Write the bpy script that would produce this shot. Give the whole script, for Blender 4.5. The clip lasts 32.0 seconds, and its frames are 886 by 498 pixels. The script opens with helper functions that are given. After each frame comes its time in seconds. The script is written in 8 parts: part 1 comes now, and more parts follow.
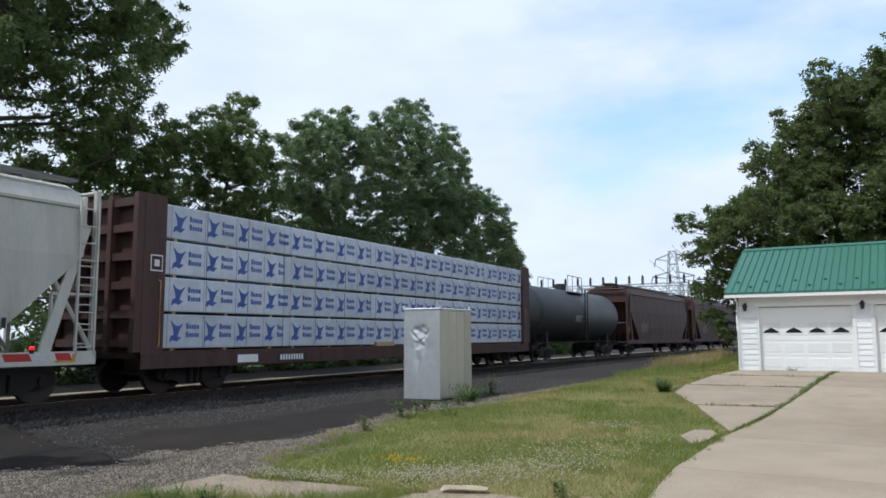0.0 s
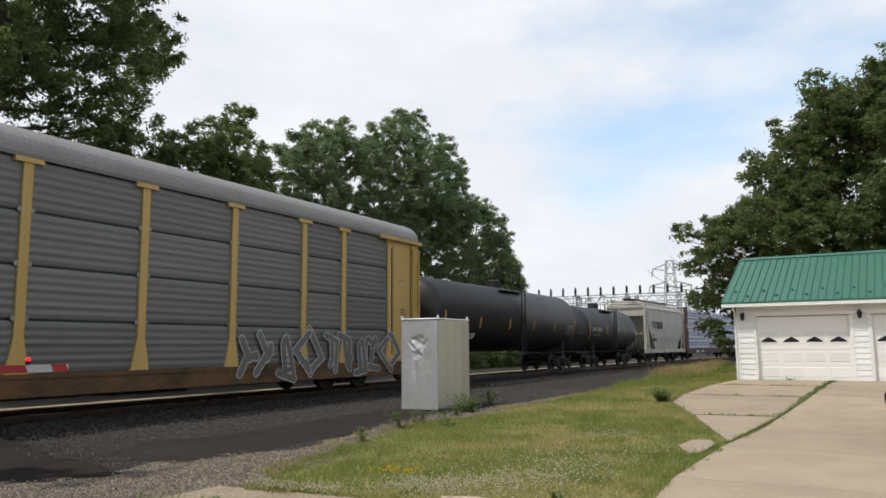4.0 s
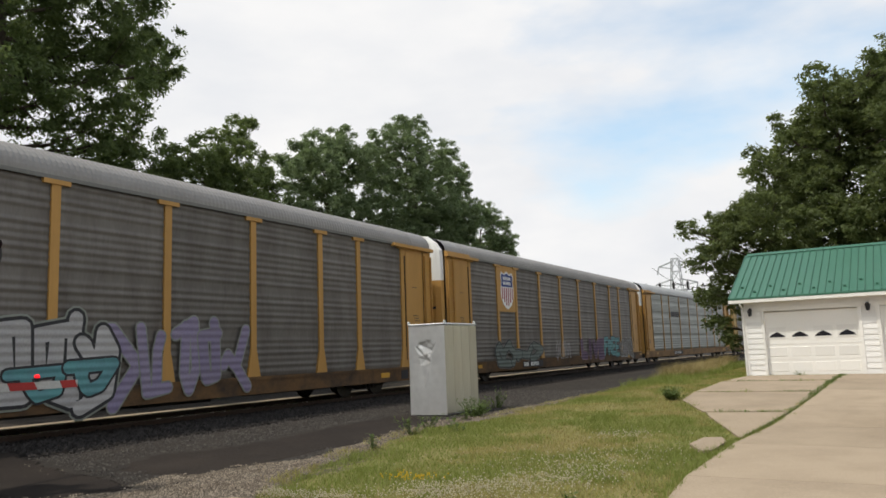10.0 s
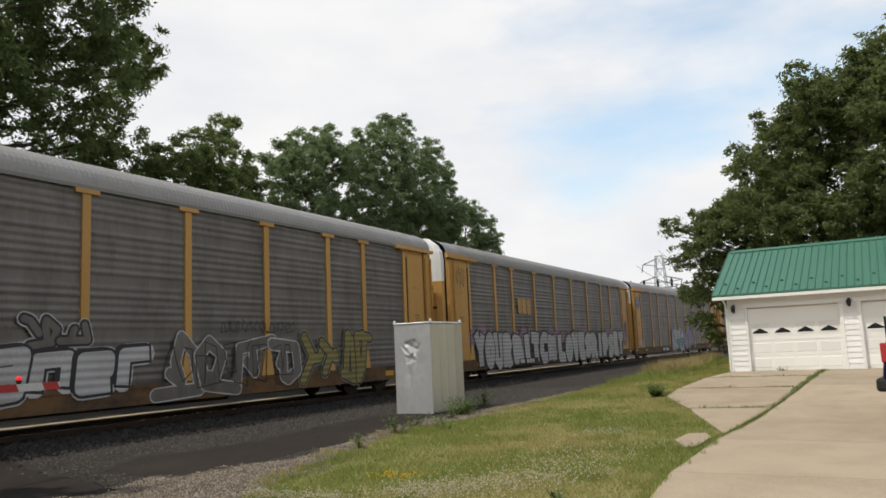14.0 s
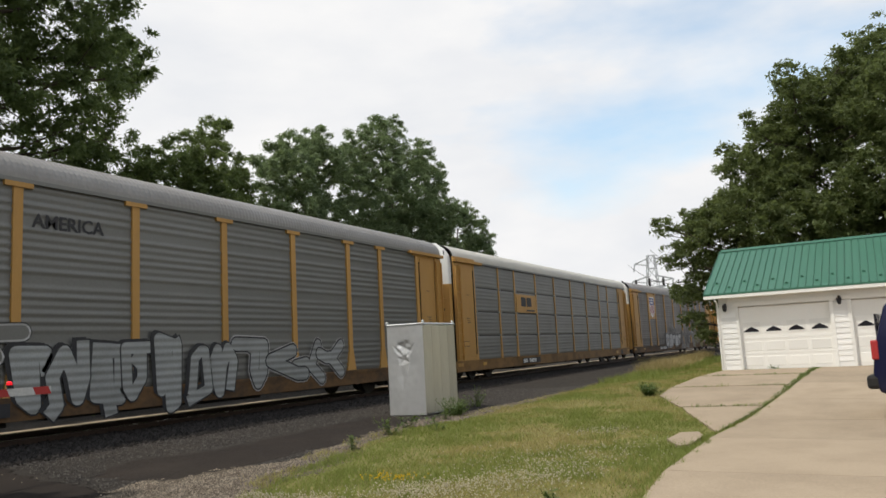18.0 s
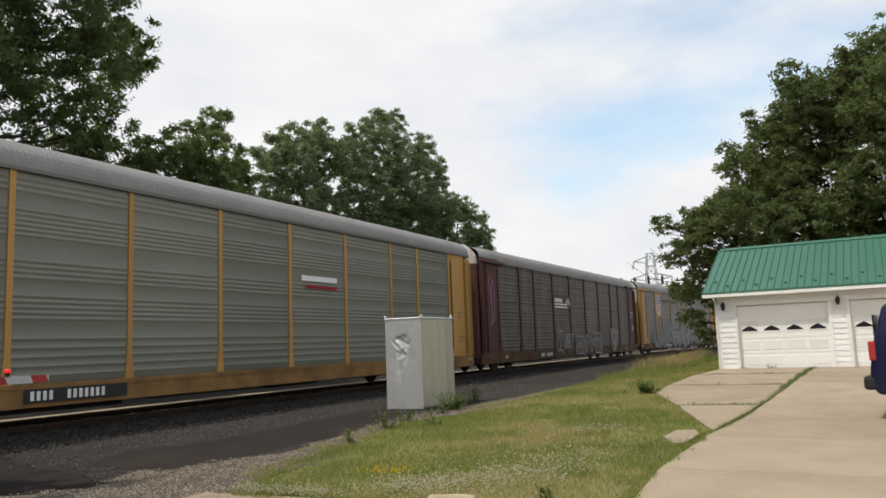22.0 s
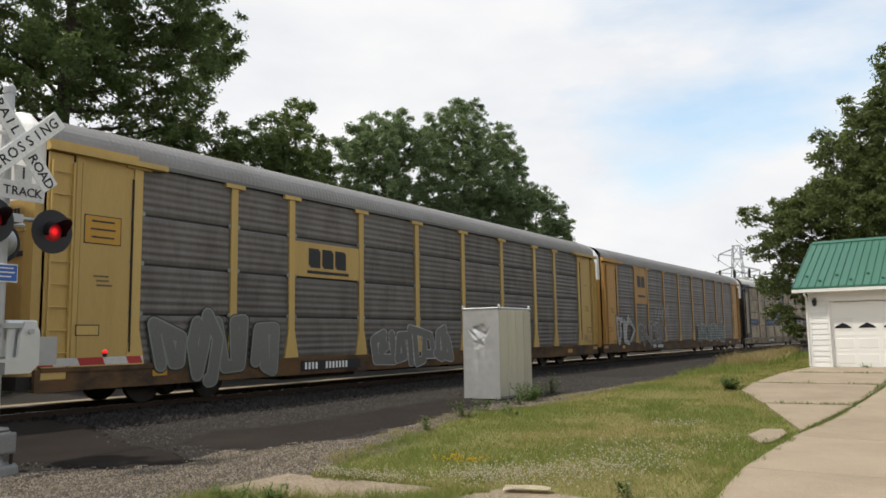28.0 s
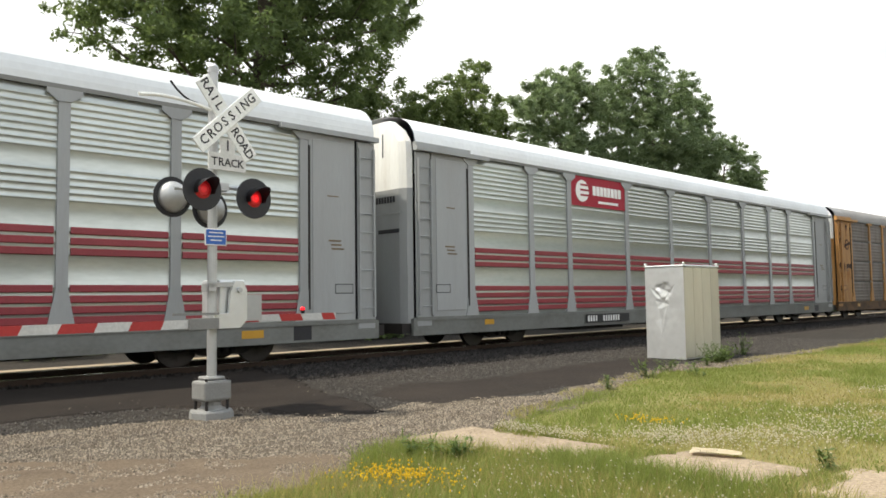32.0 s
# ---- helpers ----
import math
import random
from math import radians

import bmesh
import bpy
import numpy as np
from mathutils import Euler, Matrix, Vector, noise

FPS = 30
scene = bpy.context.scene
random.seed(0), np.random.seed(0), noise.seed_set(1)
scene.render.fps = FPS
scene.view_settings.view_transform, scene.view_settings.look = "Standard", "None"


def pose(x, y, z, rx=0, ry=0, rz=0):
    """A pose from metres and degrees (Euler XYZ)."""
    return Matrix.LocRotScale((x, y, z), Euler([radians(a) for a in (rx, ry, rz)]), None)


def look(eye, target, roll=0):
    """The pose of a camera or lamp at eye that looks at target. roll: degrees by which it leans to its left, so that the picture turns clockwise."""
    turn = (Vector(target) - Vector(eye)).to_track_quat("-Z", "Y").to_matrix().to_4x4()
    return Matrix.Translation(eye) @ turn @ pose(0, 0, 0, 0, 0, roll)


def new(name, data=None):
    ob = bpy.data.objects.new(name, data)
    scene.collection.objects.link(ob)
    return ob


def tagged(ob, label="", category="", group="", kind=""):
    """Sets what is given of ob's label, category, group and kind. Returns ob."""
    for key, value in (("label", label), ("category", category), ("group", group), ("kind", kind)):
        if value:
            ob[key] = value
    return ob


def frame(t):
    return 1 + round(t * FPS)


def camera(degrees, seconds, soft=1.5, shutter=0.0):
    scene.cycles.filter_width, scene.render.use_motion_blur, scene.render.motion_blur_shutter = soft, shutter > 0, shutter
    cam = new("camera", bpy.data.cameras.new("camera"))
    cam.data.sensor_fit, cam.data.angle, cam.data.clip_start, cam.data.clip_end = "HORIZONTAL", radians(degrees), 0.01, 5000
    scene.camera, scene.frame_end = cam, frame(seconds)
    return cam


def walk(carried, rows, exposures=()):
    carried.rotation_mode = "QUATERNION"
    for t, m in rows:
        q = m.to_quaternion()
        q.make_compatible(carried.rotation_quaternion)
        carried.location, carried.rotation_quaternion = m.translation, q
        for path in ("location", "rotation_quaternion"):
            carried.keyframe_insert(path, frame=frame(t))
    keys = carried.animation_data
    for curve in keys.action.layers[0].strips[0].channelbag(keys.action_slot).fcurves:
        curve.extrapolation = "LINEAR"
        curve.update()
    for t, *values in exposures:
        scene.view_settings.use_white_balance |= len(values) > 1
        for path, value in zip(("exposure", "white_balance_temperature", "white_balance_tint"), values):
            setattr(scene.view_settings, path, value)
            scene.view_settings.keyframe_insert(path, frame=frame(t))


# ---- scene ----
# World: x along the track (the way the train goes), y across it, z = 0 on the railhead.
EYE = 1.3
SIDE = 14.1            # y of the car sides nearest the camera
TRACK = 15.6           # y of the track's centre line
PITCH = 28.6           # coupled length of an auto carrier

cam = camera(59.9, 32.0, soft=1.65)
walk(cam, [
    (0.0, pose(0, 0, EYE, 96.54, 0.27, -61.41)),
    (0.5, pose(0, 0, EYE, 96.76, 1.01, -61.65)),
    (1.0, pose(0, 0, EYE, 97.10, 0.90, -61.99)),
    (1.5, pose(0, 0, EYE, 97.17, 0.87, -62.14)),
    (2.0, pose(0, 0, EYE, 97.22, 0.87, -61.95)),
    (2.5, pose(0, 0, EYE, 97.31, 0.81, -61.88)),
    (3.0, pose(0, 0, EYE, 97.30, 0.74, -61.63)),
    (3.5, pose(0, 0, EYE, 97.26, 0.43, -61.55)),
    (5.5, pose(0, 0, EYE, 97.59, 0.71, -61.76)),
    (6.0, pose(0, 0, EYE, 97.74, 1.17, -62.00)),
    (6.5, pose(0, 0, EYE, 97.78, 1.23, -61.69)),
    (7.0, pose(0, 0, EYE, 97.77, 1.19, -61.28)),
    (7.5, pose(0, 0, EYE, 97.78, 1.25, -61.02)),
    (8.0, pose(0, 0, EYE, 97.72, 1.38, -60.86)),
    (8.5, pose(0, 0, EYE, 97.77, 1.57, -60.82)),
    (9.0, pose(0, 0, EYE, 97.72, 1.74, -60.84)),
    (9.5, pose(0, 0, EYE, 97.69, 1.87, -60.92)),
    (10.0, pose(0, 0, EYE, 97.65, 2.08, -61.02)),
    (10.5, pose(0, 0, EYE, 97.59, 2.10, -61.14)),
    (11.0, pose(0, 0, EYE, 97.48, 2.09, -61.29)),
    (11.5, pose(0, 0, EYE, 97.47, 2.32, -61.42)),
    (12.0, pose(0, 0, EYE, 97.48, 2.56, -61.58)),
    (12.5, pose(0, 0, EYE, 97.47, 2.88, -61.75)),
    (13.0, pose(0, 0, EYE, 97.46, 2.68, -61.92)),
    (13.5, pose(0, 0, EYE, 97.46, 2.54, -62.01)),
    (14.0, pose(0, 0, EYE, 97.51, 2.53, -62.07)),
    (14.5, pose(0, 0, EYE, 97.63, 2.78, -62.08)),
    (16.5, pose(0, 0, EYE, 97.65, 3.12, -62.31)),
    (17.0, pose(0, 0, EYE, 97.67, 3.10, -62.42)),
    (17.5, pose(0, 0, EYE, 97.62, 3.11, -62.52)),
    (18.0, pose(0, 0, EYE, 97.56, 3.00, -62.60)),
    (18.5, pose(0, 0, EYE, 97.52, 2.90, -62.67)),
    (19.0, pose(0, 0, EYE, 97.45, 2.65, -62.72)),
    (19.5, pose(0, 0, EYE, 97.43, 2.61, -62.71)),
    (20.0, pose(0, 0, EYE, 97.44, 2.38, -62.74)),
    (20.5, pose(0, 0, EYE, 97.40, 2.12, -62.75)),
    (21.0, pose(0, 0, EYE, 97.32, 2.10, -62.75)),
    (21.5, pose(0, 0, EYE, 97.20, 2.26, -62.74)),
    (22.0, pose(0, 0, EYE, 97.15, 2.15, -62.75)),
    (22.5, pose(0, 0, EYE, 97.15, 2.14, -62.76)),
    (23.0, pose(0, 0, EYE, 97.15, 2.15, -62.75)),
    (23.5, pose(0, 0, EYE, 97.25, 1.98, -62.79)),
    (24.0, pose(0, 0, EYE, 97.37, 2.00, -62.78)),
    (24.5, pose(0, 0, EYE, 97.38, 1.84, -62.77)),
    (26.5, pose(0, 0, EYE, 97.21, 1.67, -62.24)),
    (27.0, pose(0, 0, EYE, 97.08, 1.81, -61.77)),
    (27.5, pose(0, 0, EYE, 96.83, 1.24, -60.74)),
    (28.0, pose(0, 0, EYE, 96.56, 0.91, -57.03)),
    (28.5, pose(0, 0, EYE, 96.68, 1.35, -51.38)),
    (29.0, pose(0, 0, EYE, 96.65, 1.24, -45.32)),
    (29.5, pose(0, 0, EYE, 96.11, 1.65, -41.64)),
    (30.0, pose(0, 0, EYE, 95.52, 1.83, -40.68)),
    (30.5, pose(0, 0, EYE, 94.76, 2.05, -41.02)),
    (31.0, pose(0, 0, EYE, 94.21, 2.05, -42.25)),
    (31.5, pose(0, 0, EYE, 93.84, 1.71, -43.02)),
    (32.0, pose(0, 0, EYE, 93.68, 0.80, -43.79)),
], exposures=[(0,0.0,5600,9),(2.5,0,5850,11),(3.5,0,6200,11),(5.5,0.0,6600,10),(12,0.0,6650,10),(27.5,0.0,6600,10),(28.5,0.2,6650,10),(29.7,1.02,6850,9),(30.3,1.12,6800,9),(31,0.88,6800,9),(32,0.80,6800,8)])


# ---- light ----
SUN_EL, SUN_AZ = 60.0, 309.0     # degrees; azimuth of the sun measured from +y towards +x
sun_from = Vector((math.sin(radians(SUN_AZ)) * math.cos(radians(SUN_EL)), math.cos(radians(SUN_AZ)) * math.cos(radians(SUN_EL)), math.sin(radians(SUN_EL))))
sun = new("sun", bpy.data.lights.new("sun", "SUN"))
sun.data.energy, sun.data.angle, sun.data.color = 3.0, radians(1.5), (1.0, 0.94, 0.84)
sun.matrix_world = look(sun_from * 100, (0, 0, 0))

world = bpy.data.worlds.new("sky")
scene.world = world
world.use_nodes = True
wn, wl = world.node_tree.nodes, world.node_tree.links
wn.clear()
w_out, w_bg = wn.new("ShaderNodeOutputWorld"), wn.new("ShaderNodeBackground")
w_sky = wn.new("ShaderNodeTexSky")
w_sky.sky_type, w_sky.sun_disc = "NISHITA", False
w_sky.sun_elevation, w_sky.sun_rotation = radians(SUN_EL), radians(SUN_AZ)
w_sky.air_density, w_sky.dust_density, w_sky.ozone_density = 1.0, 1.5, 1.5
w_gain = wn.new("ShaderNodeVectorMath")
w_gain.operation = "MULTIPLY"
w_gain.inputs[1].default_value = (0.225, 0.255, 0.235)
w_co, w_map = wn.new("ShaderNodeTexCoord"), wn.new("ShaderNodeMapping")
w_map.inputs["Location"].default_value = (0.35, 0.2, 0.25)
w_map.inputs["Rotation"].default_value = (0, 0, radians(46))
w_map.inputs["Scale"].default_value = (1.0, 1.0, 2.6)
w_n1, w_n2 = wn.new("ShaderNodeTexNoise"), wn.new("ShaderNodeTexNoise")
w_n1.inputs["Scale"].default_value, w_n1.inputs["Detail"].default_value, w_n1.inputs["Roughness"].default_value = 1.7, 7, 0.52
w_n2.inputs["Scale"].default_value, w_n2.inputs["Detail"].default_value = 5.0, 5
w_ramp, w_ramp2, w_mix = wn.new("ShaderNodeValToRGB"), wn.new("ShaderNodeValToRGB"), wn.new("ShaderNodeMixRGB")
w_ramp.color_ramp.elements[0].position, w_ramp.color_ramp.elements[1].position = 0.29, 0.51
w_ramp2.color_ramp.elements[0].position, w_ramp2.color_ramp.elements[1].position = 0.3, 0.7
w_ramp2.color_ramp.elements[0].color, w_ramp2.color_ramp.elements[1].color = (0.82, 0.85, 0.90, 1), (0.97, 0.975, 0.985, 1)
# thin cloud thickens towards the horizon and opens overhead
w_sep, w_lift, w_sum = wn.new("ShaderNodeSeparateXYZ"), wn.new("ShaderNodeMapRange"), wn.new("ShaderNodeMath")
w_lift.inputs[1].default_value, w_lift.inputs[2].default_value, w_lift.inputs[3].default_value, w_lift.inputs[4].default_value = 0.05, 0.95, 0.17, -0.10
for a, b in ((w_co.outputs["Generated"], w_map.inputs[0]), (w_map.outputs[0], w_n1.inputs[0]), (w_map.outputs[0], w_n2.inputs[0]),
             (w_co.outputs["Generated"], w_sep.inputs[0]), (w_sep.outputs[2], w_lift.inputs[0]), (w_n1.outputs[0], w_sum.inputs[0]), (w_lift.outputs[0], w_sum.inputs[1]),
             (w_sum.outputs[0], w_ramp.inputs[0]), (w_n2.outputs[0], w_ramp2.inputs[0]), (w_sky.outputs[0], w_gain.inputs[0]),
             (w_ramp.outputs[0], w_mix.inputs[0]), (w_gain.outputs[0], w_mix.inputs[1]), (w_ramp2.outputs[0], w_mix.inputs[2]),
             (w_mix.outputs[0], w_bg.inputs[0]), (w_bg.outputs[0], w_out.inputs[0])):
    wl.new(a, b)
w_bg.inputs[1].default_value = 1.0
# thin cloud is brighter on the sun's side of the sky and duller opposite
w_dot, w_side, w_tone = wn.new("ShaderNodeVectorMath"), wn.new("ShaderNodeMapRange"), wn.new("ShaderNodeVectorMath")
w_dot.operation, w_tone.operation = "DOT_PRODUCT", "SCALE"
w_dot.inputs[1].default_value = sun_from
w_side.inputs[1].default_value, w_side.inputs[2].default_value, w_side.inputs[3].default_value, w_side.inputs[4].default_value = -0.95, -0.2, 0.55, 0.985
wl.new(w_co.outputs["Generated"], w_dot.inputs[0])
wl.new(w_dot.outputs["Value"], w_side.inputs[0])
wl.new(w_mix.outputs[0], w_tone.inputs[0])
wl.new(w_side.outputs[0], w_tone.inputs[3])
wl.new(w_tone.outputs[0], w_bg.inputs[0])

# ---- materials ----
def surface(name, col, rough=0.6, metal=0.0, grain=(30.0, 0.12), stain=(0.8, 0.25, (0.12, 0.10, 0.08)), bump=0.15, rand=0.08,
            stretch=(1, 1, 1), island=False, glow=0.0, spec=0.4, waves=0.0):
    """A surface with fine grain, larger stains, some change from piece to piece, and relief."""
    m = bpy.data.materials.new(name)
    m.use_nodes = True
    n, l = m.node_tree.nodes, m.node_tree.links
    b = n["Principled BSDF"]
    co, info, add, mp = n.new("ShaderNodeTexCoord"), n.new("ShaderNodeObjectInfo"), n.new("ShaderNodeVectorMath"), n.new("ShaderNodeMapping")
    off = n.new("ShaderNodeMath")
    off.operation, off.inputs[1].default_value = "MULTIPLY", 37.0
    l.new(info.outputs["Random"], off.inputs[0])
    l.new(co.outputs["Object"], add.inputs[0])
    l.new(off.outputs[0], add.inputs[1])
    l.new(add.outputs[0], mp.inputs[0])
    mp.inputs["Scale"].default_value = stretch
    fine, wide = n.new("ShaderNodeTexNoise"), n.new("ShaderNodeTexNoise")
    fine.inputs["Scale"].default_value, fine.inputs["Detail"].default_value = grain[0], 4
    wide.inputs["Scale"].default_value, wide.inputs["Detail"].default_value, wide.inputs["Roughness"].default_value = stain[0], 6, 0.65
    l.new(mp.outputs[0], fine.inputs[0])
    l.new(mp.outputs[0], wide.inputs[0])
    rw = n.new("ShaderNodeMapRange")
    rw.inputs[1].default_value, rw.inputs[2].default_value, rw.inputs[4].default_value = 0.42, 0.72, stain[1]
    l.new(wide.outputs[0], rw.inputs[0])
    mx = n.new("ShaderNodeMixRGB")
    mx.inputs[1].default_value, mx.inputs[2].default_value = (*col, 1), (*stain[2], 1)
    l.new(rw.outputs[0], mx.inputs[0])
    hsv, val = n.new("ShaderNodeHueSaturation"), n.new("ShaderNodeMapRange")
    val.inputs[3].default_value, val.inputs[4].default_value = 1 - grain[1] * 2, 1 + grain[1] * 2
    l.new(fine.outputs[0], val.inputs[0])
    who = info.outputs["Random"]
    if island:
        who = n.new("ShaderNodeNewGeometry").outputs["Random Per Island"]
    var, mul = n.new("ShaderNodeMapRange"), n.new("ShaderNodeMath")
    var.inputs[3].default_value, var.inputs[4].default_value, mul.operation = 1 - rand, 1 + rand, "MULTIPLY"
    l.new(who, var.inputs[0])
    l.new(val.outputs[0], mul.inputs[0])
    l.new(var.outputs[0], mul.inputs[1])
    l.new(mul.outputs[0], hsv.inputs["Value"])
    l.new(mx.outputs[0], hsv.inputs["Color"])
    l.new(hsv.outputs[0], b.inputs["Base Color"])
    b.inputs["Metallic"].default_value = metal
    b.inputs["Specular IOR Level"].default_value = spec
    rr = n.new("ShaderNodeMapRange")
    rr.inputs[3].default_value, rr.inputs[4].default_value = max(rough - 0.12, 0.05), min(rough + 0.12, 1)
    l.new(wide.outputs[0], rr.inputs[0])
    l.new(rr.outputs[0], b.inputs["Roughness"])
    if bump:
        bp = n.new("ShaderNodeBump")
        bp.inputs["Strength"].default_value, bp.inputs["Distance"].default_value = bump, 0.02
        l.new(fine.outputs[0], bp.inputs["Height"])
        l.new(bp.outputs[0], b.inputs["Normal"])
    if waves:
        # pressed ribs of the sheet below a coat of paint
        wv, bw = n.new("ShaderNodeTexWave"), n.new("ShaderNodeBump")
        wv.wave_type, wv.bands_direction = "BANDS", "Z"
        wv.inputs["Scale"].default_value = 1.87
        l.new(co.outputs["Object"], wv.inputs[0])
        bw.inputs["Strength"].default_value, bw.inputs["Distance"].default_value = waves, 0.02
        l.new(wv.outputs["Fac"], bw.inputs["Height"])
        l.new(bw.outputs[0], b.inputs["Normal"])
    if glow:
        b.inputs["Emission Color"].default_value, b.inputs["Emission Strength"].default_value = (*col, 1), glow
    return m


def leafy(name, col, back, rand=0.35):
    """Leaves: matt and a little translucent, each one its own shade."""
    m = bpy.data.materials.new(name)
    m.use_nodes = True
    n, l = m.node_tree.nodes, m.node_tree.links
    b, out = n["Principled BSDF"], n["Material Output"]
    b.inputs["Roughness"].default_value = 0.6
    b.inputs["Specular IOR Level"].default_value = 0.25
    geo, var, hsv = n.new("ShaderNodeNewGeometry"), n.new("ShaderNodeMapRange"), n.new("ShaderNodeHueSaturation")
    var.inputs[3].default_value, var.inputs[4].default_value = 1 - rand, 1 + rand
    l.new(geo.outputs["Random Per Island"], var.inputs[0])
    l.new(var.outputs[0], hsv.inputs["Value"])
    hsv.inputs["Color"].default_value = (*col, 1)
    l.new(hsv.outputs[0], b.inputs["Base Color"])
    tr, mix = n.new("ShaderNodeBsdfTranslucent"), n.new("ShaderNodeMixShader")
    tr.inputs[0].default_value, mix.inputs[0].default_value = (*back, 1), 0.48
    l.new(b.outputs[0], mix.inputs[1])
    l.new(tr.outputs[0], mix.inputs[2])
    l.new(mix.outputs[0], out.inputs[0])
    return m


